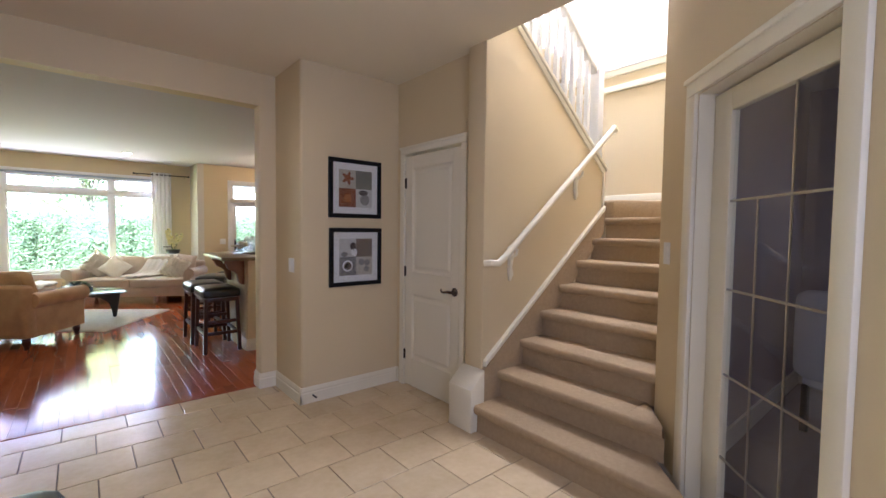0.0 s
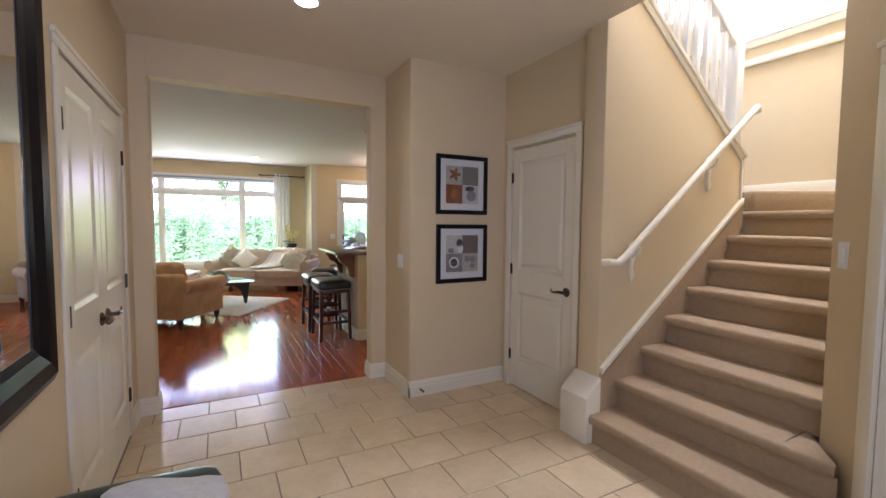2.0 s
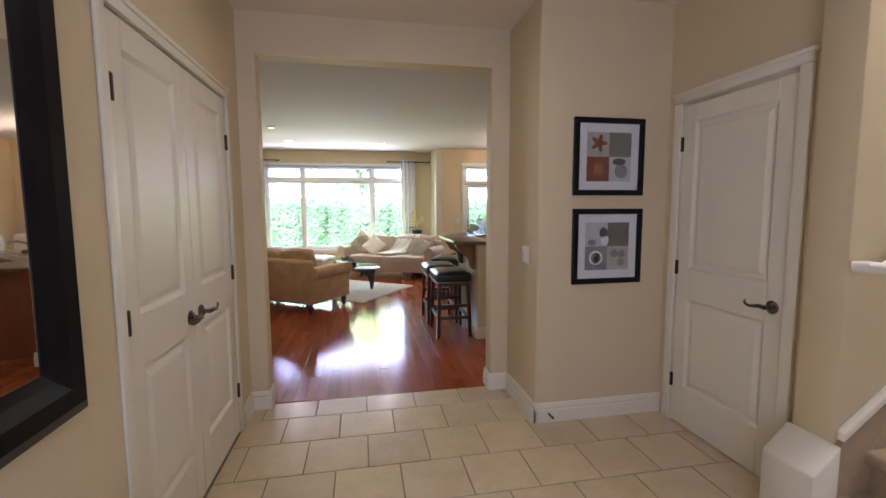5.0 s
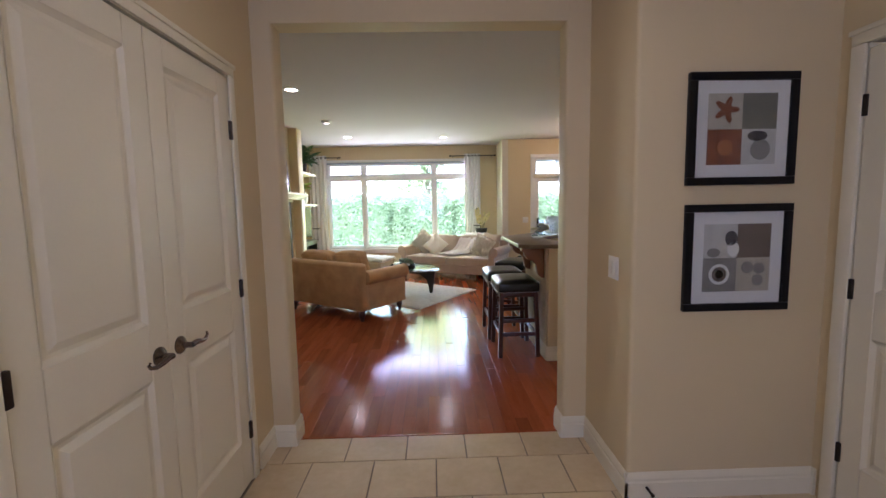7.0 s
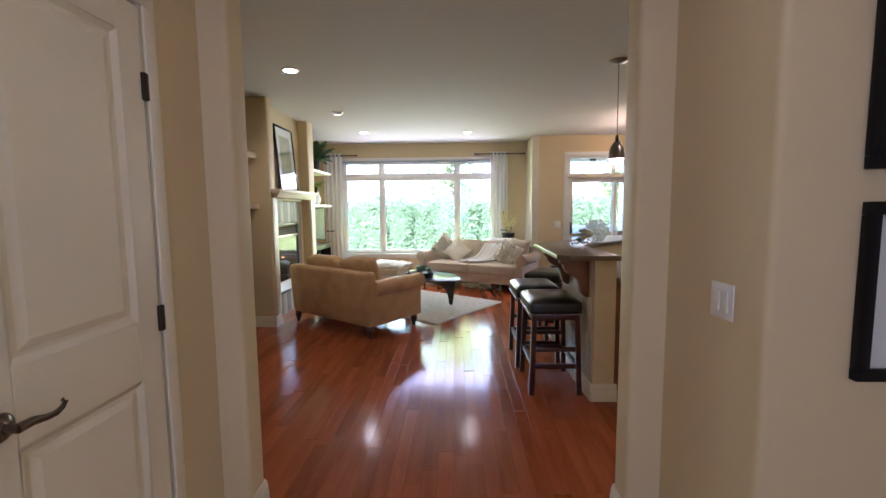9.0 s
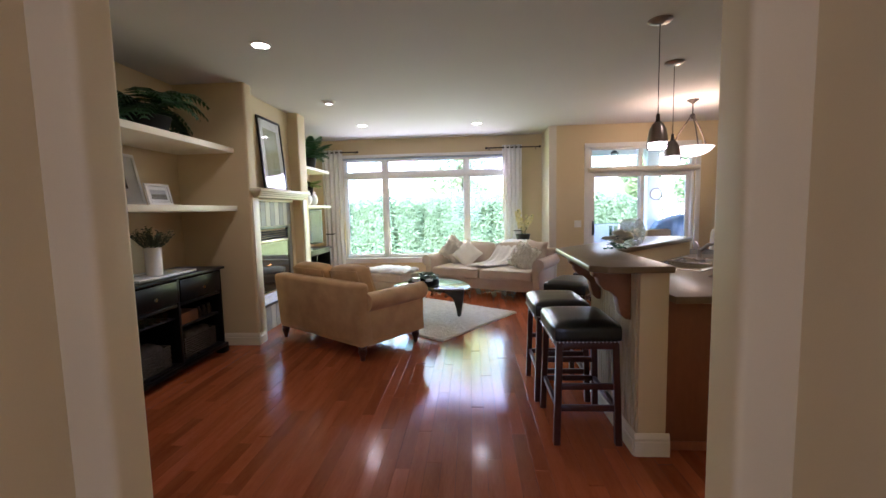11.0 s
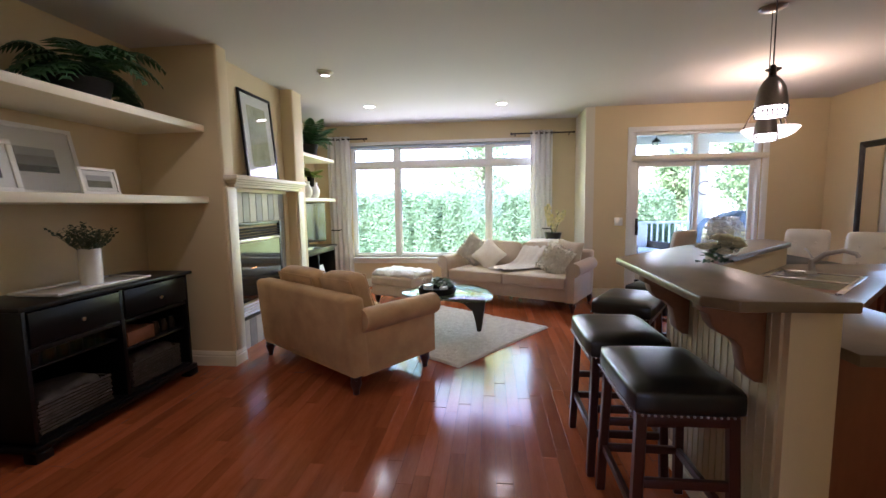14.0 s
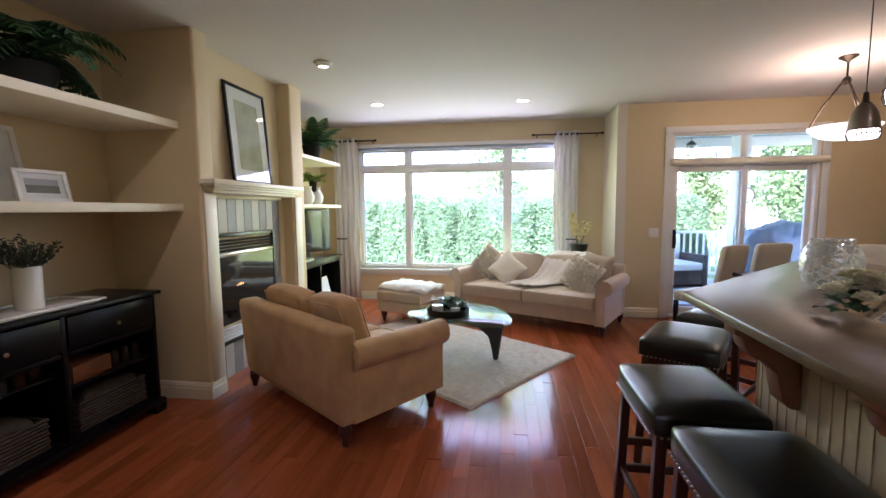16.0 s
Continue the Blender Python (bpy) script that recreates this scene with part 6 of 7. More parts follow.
for y0 in (6.10, 6.74):
    bk = thing("basket", "grey-brown woven storage basket on the bottom shelf", "basket", (-1.14, y0 + 0.25, 0.11), 0, group="shelf baskets")
    bm = bmesh.new()
    for r_ in range(9):
        z = 0.012 + r_ * 0.02
        ring = [(-0.14, -0.23), (0.14, -0.23), (0.14, 0.23), (-0.14, 0.23), (-0.14, -0.23)]
        pts = []
        for (ax, ay), (bx_, by_) in zip(ring, ring[1:]):
            for q in range(12):
                f = q / 12
                wv = 0.004 * math.cos((q + r_) * math.pi)
                px, py = ax + (bx_ - ax) * f, ay + (by_ - ay) * f
                pts.append((px + (wv if abs(ay - by_) > 0.1 else 0), py + (wv if abs(ax - bx_) > 0.1 else 0), z))
        add_tube(bm, pts + [pts[0]], 0.0105, 5, caps=False)
    part("weave", bm, M["wicker"], bk, smooth=True)
    pad("cloth", -0.11, 0.11, -0.2, 0.2, 0.06, 0.20, M["wicker"], bk, 0.02, 6, 0.03, rough=0.04, seed=int(y0 * 10))
for k in range(6):
    g_ = thing("drinking_glass", "small clear tumbler on the shelf", "glass", (-1.02, 6.14 + 0.085 * k, 0.512), group="tumblers")
    lathe("body", [(0, 0), (0.026, 0), (0.032, 0.075), (0.030, 0.075), (0.024, 0.006), (0, 0.006)], M["table_glass"], g_, n=16)
bkx = thing("book_box", "pale wooden box lying on the shelf", "box", (-1.10, 6.86, 0.418), 4)
box("body", -0.10, 0.10, -0.13, 0.13, 0, 0.10, M["corbel"], bkx, 0.004)
for k in range(3):
    g_ = thing("jar", "dark glass jar on the shelf", "jar", (-1.05, 7.05 + 0.08 * k, 0.418), group="shelf jars")
    lathe("body", [(0, 0), (0.03, 0), (0.032, 0.05), (0.024, 0.08), (0.022, 0.10), (0, 0.10)], M["iron"], g_, n=16)
ty = thing("serving_tray", "white rectangular serving tray on the sideboard", "tray", (-1.14, 6.62, 0.87), 0)
bm = bmesh.new()
add_box(bm, -0.15, 0.15, -0.32, 0.32, 0.0, 0.012, 0.004)
for a in ((-0.17, 0.17, -0.345, -0.32), (-0.17, 0.17, 0.32, 0.345), (-0.17, -0.15, -0.32, 0.32), (0.15, 0.17, -0.32, 0.32)):
    add_box(bm, a[0], a[1], a[2], a[3], 0.010, 0.026, 0.004)
part("body", bm, M["ceramic"], ty, smooth=True)
vs_ = thing("vase", "tall white ceramic cylinder vase with sage green stems", "vase", (-1.14, 6.66, 0.883))
lathe("body", [(0, 0), (0.062, 0), (0.064, 0.01), (0.064, 0.235), (0.061, 0.24), (0.056, 0.235), (0.056, 0.02), (0, 0.02)], M["ceramic"], vs_, n=32)
rnd = random.Random(8)
bm, bs = bmesh.new(), bmesh.new()
for _ in range(52):
    a, tilt, l = rnd.uniform(0, 6.28), rnd.uniform(0.05, 0.75), rnd.uniform(0.11, 0.22)
    if _ == 0:
        a, tilt, l = -1.9, 0.8, 0.25
    p0 = Vector((0.03 * math.cos(a), 0.03 * math.sin(a), 0.2))
    d = Vector((math.cos(a) * math.sin(tilt), math.sin(a) * math.sin(tilt), math.cos(tilt)))
    add_tube(bm, [p0, p0 + d * l * 0.5, p0 + d * l], 0.0016, 4)
    for q in range(9):
        c = p0 + d * l * (0.35 + 0.65 * q / 8)
        b = rnd.uniform(0, 6.28)
        e = Vector((math.cos(b), math.sin(b), 0.5)).normalized() * 0.032
        s = d.cross(e).normalized() * 0.009
        bs.faces.new([bs.verts.new(c), bs.verts.new(c + e * 0.5 + s), bs.verts.new(c + e), bs.verts.new(c + e * 0.5 - s)])
part("stem_bunch", bm, M["leaf_grey"], vs_, kind="stuff")
part("leaves", bs, M["leaf_grey"], vs_, kind="stuff")


def fern(name, label, at, n, length, seed, droop, pot=None, lean=None, zoff=0.12):
    """A potted fern: arching fronds with paired leaflets."""
    rnd = random.Random(seed)
    f = thing(name, label, "plant", at)
    bm = bmesh.new()
    for i in range(n):
        a = 2 * math.pi * i / n + rnd.uniform(-0.25, 0.25)
        l = length * rnd.uniform(0.75, 1.15)
        rise = rnd.uniform(0.45, 1.15)
        pts = []
        for q in range(13):
            t = q / 12
            r = l * t * (1 - 0.18 * t)
            pts.append(Vector((math.cos(a) * r, math.sin(a) * r, l * (rise * t * 1.1 - droop * t * t))) + Vector((0, 0, zoff)))
        for p in pts:
            if lean:
                p.x = max(p.x, lean)
            if p.x < 0.30 and zoff > 0.12:
                p.z = max(p.z, 0.03)
        for q in range(1, 13):
            p, d = pts[q], (pts[q] - pts[q - 1]).normalized()
            side = d.cross(Vector((0, 0, 1))).normalized()
            w = length * 0.24 * math.sin(math.pi * (0.12 + 0.86 * q / 13)) + 0.006
            for sg in (-1, 1):
                tip = p + side * sg * w + d * w * 0.35 - Vector((0, 0, w * 0.35))
                b0, b1 = p - d * l * 0.024, p + d * l * 0.030
                mid = (b0 + b1) / 2 + side * sg * w * 0.45
                bm.faces.new([bm.verts.new(b0), bm.verts.new(mid - d * l * 0.035), bm.verts.new(tip), bm.verts.new(mid + d * l * 0.03), bm.verts.new(b1)])
        add_tube(bm, pts[::3], 0.003, 4)
    part("fronds", bm, M["leaf"], f, kind="stuff")
    r = pot or 0.12
    lathe("pot", [(0, 0), (r * 0.8, 0), (r, 0.13), (r * 1.04, 0.15), (r * 0.93, 0.15), (r * 0.88, 0.12), (0, 0.12)], M["matte_black"], f, n=24)
    return f


fern("fern", "dark green potted fern with arching fronds on the top shelf", (-1.12, 6.70, 2.065), 30, 0.50, 11, 1.0, 0.17, lean=-0.26, zoff=0.16)
fern("fern", "green potted fern on the alcove's top shelf", (-1.02, 10.02, 2.10), 34, 0.42, 12, 0.5, 0.12, lean=-0.26, zoff=0.14)
pt = fern("succulent", "small bright green plant in the cream jug", (-0.98, 9.93, 1.66), 34, 0.22, 13, 0.6, 0.05)
pt.children[0].data.materials[0] = M["leaf_bright"]
for (x, y_) in ((-1.02, 9.84), (-1.02, 10.10)):
    jg = thing("jug", "cream ceramic jug with a looped handle on the alcove shelf", "jug", (x, y_, 1.50))
    lathe("body", [(0, 0), (0.055, 0), (0.085, 0.045), (0.092, 0.10), (0.07, 0.16), (0.052, 0.19), (0.062, 0.225), (0.057, 0.225), (0.046, 0.19), (0, 0.18)], M["ceramic"], jg, n=24)
    tube("handle", [(0, 0.06, 0.20), (0, 0.11, 0.195), (0, 0.12, 0.14), (0, 0.08, 0.08)], 0.008, M["ceramic"], jg, 8)


def shelf_frame(label, y0, y1, z, h, x, tilt, pic, fw=0.03):
    w = y1 - y0
    m = Matrix.Translation((x, (y0 + y1) / 2, z)) @ Matrix.Rotation(radians(90), 4, "Z") @ Matrix.Rotation(radians(-tilt), 4, "X") @ Matrix.Translation((0, 0, h / 2))
    return picture("photo_frame", label, w, h, fw, 0.02, "white", 0.032 if h < 0.25 else 0.055 if w < 0.4 else 0.12, pic, m, True)


shelf_frame("large white frame with a grey landscape photograph, leaning in the niche", 6.31, 6.86, 1.476, 0.46, -1.33, 12, [(-1, 1, -1, -0.45, "art_dark"), (-1, 1, -0.45, 0.35, "art_grey"), (-1, 1, 0.35, 1, "art_sky")])
shelf_frame("white frame with a sunset photograph on the niche shelf", 6.02, 6.28, 1.476, 0.31, -1.13, 12, [(-1, 1, -1, -0.35, "art_dark"), (-1, 1, -0.35, 0.35, "art_sunset"), (-1, 1, 0.35, 1, "art_umber")])
shelf_frame("small white frame with a dark landscape photograph on the niche shelf", 6.64, 6.93, 1.476, 0.19, -1.13, 12, [(-1, 1, -1, 0.1, "art_moss"), (-1, 1, 0.1, 1, "art_sky")], 0.022)

# ---- television alcove ----
tv = thing("television", "flat black television, switched off, on a low black stand", "television", (-1.12, 9.98, 0.78), -22)
box("screen_body", -0.03, 0.0, -0.42, 0.42, 0.08, 0.66, M["black"], tv, 0.006)
box("screen", 0.0, 0.002, -0.40, 0.40, 0.11, 0.635, M["screen"], tv)
box("stand_neck", -0.03, 0.0, -0.06, 0.06, 0.015, 0.085, M["black"], tv)
box("stand_foot", -0.11, 0.10, -0.20, 0.20, 0, 0.016, M["black"], tv, 0.005)
ts = thing("tv_stand", "black wooden television stand with open shelves", "tv stand", (0, 0, 0))
box("top", -1.43, -0.92, 9.30, 10.70, 0.75, 0.78, M["black_wood"], ts, 0.005)
for y_ in (9.32, 10.0, 10.65):
    box("side_panel", -1.42, -0.95, y_, y_ + 0.03, 0, 0.75, M["black_wood"], ts, 0.003)
box("apron", -0.965, -0.945, 9.33, 10.66, 0.69, 0.745, M["black_wood"], ts, 0.003)
box("shelf", -1.42, -0.96, 9.33, 10.66, 0.10, 0.12, M["black_wood"], ts)
dv = thing("media_player", "slim black media player with a silver edge on the stand", "media player", (-1.02, 9.62, 0.78))
box("body", -0.12, 0.08, -0.18, 0.18, 0.0, 0.045, M["black"], dv, 0.004)
box("trim_strip", 0.08, 0.082, -0.17, 0.17, 0.012, 0.02, M["nickel"], dv)
mg = thing("magazine", "white magazine leaning on the stand's shelf", "magazine", (-1.0, 10.35, 0.12), 0)
bm = bmesh.new()
add_box(bm, -0.004, 0.004, -0.14, 0.14, 0, 0.37)
bmesh.ops.transform(bm, matrix=Matrix.Rotation(radians(-14), 4, "Y"), verts=bm.verts)
part("body", bm, M["paper"], mg)

# ---- orchid by the window ----
oc = thing("orchid", "yellow and white orchid in a dark pot, behind the sofa", "plant", (2.48, 10.80, 0))
box("plant_stand", -0.12, 0.12, -0.12, 0.12, 0, 0.76, M["black_wood"], oc, 0.004)
lathe("pot", [(0, 0.76), (0.09, 0.76), (0.13, 0.93), (0.12, 0.93), (0, 0.91)], M["black"], oc, n=20)
rnd = random.Random(5)
bm, bf = bmesh.new(), bmesh.new()
for k in range(9):
    a = rnd.uniform(0, 6.28)
    top = Vector((math.cos(a) * rnd.uniform(0.05, 0.17), math.sin(a) * 0.1, rnd.uniform(1.18, 1.40)))
    b = Vector((0.03 * math.cos(a), 0.03 * math.sin(a), 0.91))
    add_tube(bm, [b, b * 0.4 + top * 0.6 + Vector((0, 0, 0.05)), top], 0.003, 5)
    for q in range(7):
        c = b.lerp(top, 0.45 + 0.08 * q) + Vector((rnd.uniform(-0.035, 0.035), rnd.uniform(-0.03, 0.03), rnd.uniform(-0.03, 0.03)))
        for w in range(5):
            aa = 2 * math.pi * w / 5 + k
            e = Vector((math.cos(aa), -0.3, math.sin(aa))) * 0.036
            s = Vector((-math.sin(aa), 0, math.cos(aa))) * 0.016
            bf.faces.new([bf.verts.new(c), bf.verts.new(c + e * 0.6 + s), bf.verts.new(c + e), bf.verts.new(c + e * 0.6 - s)])
part("stem_bunch", bm, M["leaf"], oc, kind="stuff")
part("bloom_cluster", bf, M["orchid"], oc, "small yellow and white blooms", kind="stuff")

# ---- hall seat and den ----
hc = thing("hall_chair", "dark green leather chair with a white fur throw in the hall", "chair", (0.74, 1.72, 0), 0)
pad("seat", -0.24, 0.24, -0.30, 0.34, 0.34, 0.46, M["green_leather"], hc, 0.02, 8, 0.03)
bm = bmesh.new()
add_pad(bm, -0.26, 0.245, 0.285, 0.41, 0.30, 0.622, 0.012, 8, 0.04)
part("side_roll", bm, M["green_leather"], hc, smooth=True)
for x in (-0.2, 0.2):
    for y_ in (-0.26, 0.34):
        box("leg", x - 0.02, x + 0.02, y_ - 0.02, y_ + 0.02, 0, 0.345, M["black_wood"], hc, 0.003)
ft = tagged(pad("fur_throw", 0.66, 0.99, 1.66, 2.05, 0.50, 0.64, M["fur"], None, 0.03, 12, 0.05, rough=0.04, seed=9), "white fur throw piled on the hall chair", "throw")
dc = thing("den_chair", "pale leather armchair in the den behind the glazed door", "chair", (5.15, 0.70, 0), 75)
pad("seat", -0.3, 0.3, -0.3, 0.3, 0.32, 0.46, M["den_leather"], dc, 0.02, 8, 0.04)
bm = bmesh.new()
add_pad(bm, -0.34, 0.34, 0.22, 0.34, 0.40, 1.0, 0.02, 10, 0.05)
part("backrest", bm, M["den_leather"], dc, smooth=True)
for sx in (-0.27, 0.27):
    for sy in (-0.26, 0.28):
        box("leg", sx - 0.02, sx + 0.02, sy - 0.02, sy + 0.02, 0, 0.34, M["black_wood"], dc, 0.003)
dr_ = thing("den_rug", "brown and cream patterned rug in the den", "rug", (3.85, 0.0, 0), 45)
box("pile", -0.5, 0.5, -0.8, 0.8, 0.0, 0.012, M["den_rug"], dr_, 0.003)


# ---- outdoors ----
structure(box("ground", -120, 140, 11.36, 260, -0.30, -0.26, M["grass"]))
deck = structure(thing("floor_deck", "", ""), "pale grey boarded deck")
for k in range(24):
    box("plank", 3.0, 8.2, 10.62 + k * 0.15, 10.762 + k * 0.15, -0.10, -0.06, M["deck"], deck)
structure(box("ground_deck_base", 3.0, 8.2, 10.6, 14.25, -0.3, -0.105, M["deck"]))
structure(box("ceiling_porch", 2.99, 8.4, 10.6, 14.3, 2.80, 2.90, M["siding"]))
for y_ in (14.1,):
    structure(box("trim_porch_beam", 2.99, 8.4, y_, y_ + 0.14, 2.62 if y_ > 13 else 2.70, 2.80, M["white"], bevel=0.004))
structure(box("wall_porch_side", 2.95, 3.09, 11.36, 14.3, 2.60, 2.90, M["siding"]))
structure(box("wall_outside_upper", 3.1, 8.4, 10.62, 10.70, 2.45, 2.80, M["siding"]))
for x, y_ in ((5.55, 13.0), (8.0, 14.0)):
    ps = thing("porch_post", "square white painted porch post", "post", (x, y_, -0.06))
    box("shaft", -0.12, 0.12, -0.12, 0.12, 0, 2.86 if y_ < 13.5 else 2.68, M["white"], ps, 0.006)
    box("base_trim", -0.14, 0.14, -0.14, 0.14, 0, 0.14, M["white"], ps, 0.005)
th_ = thing("wall_clock", "round white outdoor dial with a grey rim on the porch post", "clock", (5.60, 12.868, 1.62))
lathe("dial", [(0, 0), (0.12, 0), (0.12, 0.015), (0, 0.015)], M["white"], th_, n=32, m=Matrix.Rotation(radians(90), 4, "X"))
lathe("rim", [(0.118, 0), (0.135, 0), (0.135, 0.025), (0.118, 0.02)], M["pewter"], th_, n=32, m=Matrix.Rotation(radians(90), 4, "X"))
ra = thing("deck_railing", "white painted deck railing with slim balusters", "railing", (0, 14.1, -0.06))
box("top_rail", 3.05, 8.0, -0.04, 0.04, 0.95, 1.0, M["white"], ra, 0.006)
box("bottom_rail", 3.05, 8.0, -0.025, 0.025, 0.10, 0.15, M["white"], ra, 0.004)
for k in range(40):
    x = 3.1 + k * 0.125
    box("baluster", x - 0.016, x + 0.016, -0.016, 0.016, 0.15, 0.95, M["white"], ra)
ra2 = thing("deck_railing", "white painted railing along the deck's end", "railing", (3.02, 0, -0.06))
box("top_rail", -0.04, 0.04, 10.7, 14.05, 0.95, 1.0, M["white"], ra2, 0.006)
for k in range(26):
    box("baluster", -0.016, 0.016, 10.8 + k * 0.125 - 0.016, 10.8 + k * 0.125 + 0.016, 0.0, 0.95, M["white"], ra2)
ln = thing("porch_lantern", "black metal hanging lantern with clear glass, under the porch ceiling", "lantern", (4.81, 13.2, 2.69))
tube("rod", [(0, 0, 0.11), (0, 0, -0.08)], 0.006, M["black"], ln)
lathe("cap", [(0, -0.05), (0.03, -0.07), (0.09, -0.13), (0.09, -0.145), (0, -0.14)], M["black"], ln, n=20)
lathe("glass", [(0.06, -0.145), (0.078, -0.31), (0.07, -0.33), (0.055, -0.15)], M["crackle"], ln, n=20)
lathe("base", [(0, -0.33), (0.085, -0.33), (0.085, -0.315), (0, -0.315)], M["black"], ln, n=20)
for k in range(4):
    a = math.pi / 2 * k
    tube("bar", [(0.065 * math.cos(a), 0.065 * math.sin(a), -0.13), (0.085 * math.cos(a), 0.085 * math.sin(a), -0.32)], 0.005, M["black"], ln, 5)
# covered grill
gr = thing("covered_grill", "barbecue under a loose blue-grey cover on the deck", "barbecue", (6.08, 12.25, -0.06))
bm = bmesh.new()
n, rows = 96, 34
g = []
for j in range(rows + 1):
    v = j / rows
    row = []
    for i in range(n):
        a = 2 * math.pi * i / n
        sx, sy = 0.80, 0.36
        if v < 0.7:
            z = 0.12 + v / 0.7 * 0.80
            k = 1.0 + 0.05 * (1 - v)
        else:
            w = (v - 0.7) / 0.3
            z = 0.92 + 0.38 * math.sin(w * math.pi / 2)
            k = math.cos(w * math.pi / 2) ** 0.7 if w < 1 else 0.0
        c, s = math.cos(a), math.sin(a)
        x = math.copysign(abs(c) ** 0.5, c) * sx * k
        y_ = math.copysign(abs(s) ** 0.5, s) * sy * k
        f = 0.06 * noise.noise(Vector((x * 4 + 3, y_ * 4, z * 2.2))) + 0.05 * abs(noise.noise(Vector((x * 5 + z * 4, y_ * 5, z * 3 - x * 3)))) + 0.025 * noise.noise(Vector((x * 11, y_ * 9, z * 4)))
        row.append(bm.verts.new((x * (1 + f), y_ * (1 + f * 1.5), 0.93 * z + f)))
    g.append(row)
for a, b in zip(g, g[1:]):
    for i in range(n):
        bm.faces.new((a[i], a[(i + 1) % n], b[(i + 1) % n], b[i]))
part("cover", bm, M["cover"], gr, smooth=True)
for x in (-0.55, 0.55):
    box("leg", x - 0.03, x + 0.03, -0.2, 0.2, 0, 0.2, M["black"], gr)


def wicker_chair(x, y_, rz):
    c = thing("wicker_chair", "dark wicker patio armchair with white cushions on the deck", "chair", (x, y_, -0.06), rz, group="patio chairs")
    box("base", -0.36, 0.36, -0.36, 0.36, 0.06, 0.32, M["wicker"], c, 0.02)
    for s in (-1, 1):
        box("arm", s * 0.40 - 0.05, s * 0.40 + 0.05, -0.38, 0.38, 0.0, 0.60, M["wicker"], c, 0.02)
    box("back_frame", -0.44, 0.44, 0.34, 0.42, 0.05, 0.82, M["wicker"], c, 0.02)
    pad("seat_cushion", -0.34, 0.34, -0.38, 0.30, 0.32, 0.46, M["white_cushion"], c, 0.02, 6, 0.03)
    pad("back_cushion", -0.34, 0.34, 0.20, 0.34, 0.46, 0.98, M["white_cushion"], c, 0.02, 6, 0.04)


wicker_chair(4.62, 13.35, 20)
wicker_chair(3.9, 13.4, -10)


def leaf_cloud(bm, pts, size, rnd):
    for p in pts:
        d = Vector((rnd.gauss(0, 1), rnd.gauss(0, 1), rnd.gauss(0, 0.7))).normalized()
        e = d.cross(Vector((rnd.gauss(0, 1), rnd.gauss(0, 1), rnd.gauss(0, 1)))).normalized()
        s = size * rnd.uniform(0.6, 1.3)
        a, b, c, q = p - d * s, p + e * s * 0.5, p + d * s, p - e * s * 0.5
        bm.faces.new([bm.verts.new(v) for v in (a, b, c, q)])


# a row of clipped cedars
for k in range(17):
    x = -5.6 + k * 0.74
    h = 2.08 + 0.05 * math.sin(k * 2.3)
    rnd = random.Random(100 + k)
    hd = thing("hedge_cedar", "dense green upright cedar in the garden hedge", "hedge", (x, 17.0 + 0.15 * math.sin(k * 1.7), -0.26), group="hedge cedars")
    tube("trunk", [(0, 0, 0), (0, 0, h * 0.8)], [0.07, 0.02], M["bark"], hd, 6)
    bm = bmesh.new()
    pts = []
    for _ in range(8500):
        t = rnd.random() ** 0.9
        z = t * h
        r = 0.56 * (1 - 0.12 * t) * (1.0 if t < 0.88 else max(0.08, (1 - t) / 0.12) ** 0.5) * rnd.uniform(0.93, 1.05)
        a = rnd.uniform(0, 2 * math.pi)
        r *= 1 + 0.16 * noise.noise(Vector((a * 2, z * 2.4, k)))
        pts.append(Vector((r * math.cos(a), r * math.sin(a) * 0.9, z)))
    leaf_cloud(bm, pts, 0.042, rnd)
    part("foliage", bm, M["hedge"], hd, kind="stuff")
    lathe("inner", [(0.38, 0.05), (0.42, h * 0.3), (0.41, h * 0.6), (0.38, h * 0.80), (0.28, h * 0.90), (0.0, h * 0.95)], M["hedge"], hd, n=16)


def tree(x, y_, h, crown, seed, mat="tree_leaf", count=3800, low=0.35):
    rnd = random.Random(seed)
    t = thing("tree", "leafy green garden tree behind the hedge", "tree", (x, y_, -0.26), group="garden trees")
    bm = bmesh.new()
    add_tube(bm, [(0, 0, 0), (0.1, 0, h * 0.3), (0.0, 0.1, h * 0.6), (0.05, 0, h * 0.85)], [0.16, 0.13, 0.08, 0.02], 8)
    blobs = []
    for k in range(26):
        a, zz = rnd.uniform(0, 6.28), rnd.uniform(low, 0.95) * h
        rr = crown * rnd.uniform(0.2, 0.85) * (1 - 0.4 * zz / h)
        c = Vector((rr * math.cos(a), rr * math.sin(a), zz))
        add_tube(bm, [(0, 0, zz * 0.6), c * 0.5 + Vector((0, 0, zz * 0.4)), c], [0.05, 0.035, 0.01], 5)
        blobs.append((c, crown * rnd.uniform(0.28, 0.5)))
    part("trunk", bm, M["bark"], t)
    bm = bmesh.new()
    pts = []
    for _ in range(int(count * 4.2)):
        c, r = blobs[rnd.randrange(len(blobs))]
        d = Vector((rnd.gauss(0, 1), rnd.gauss(0, 1), rnd.gauss(0, 0.8))).normalized()
        pts.append(c + d * r * rnd.uniform(0.6, 1.04))
    leaf_cloud(bm, pts, 0.055, rnd)
    part("crown", bm, M[mat], t, kind="stuff")


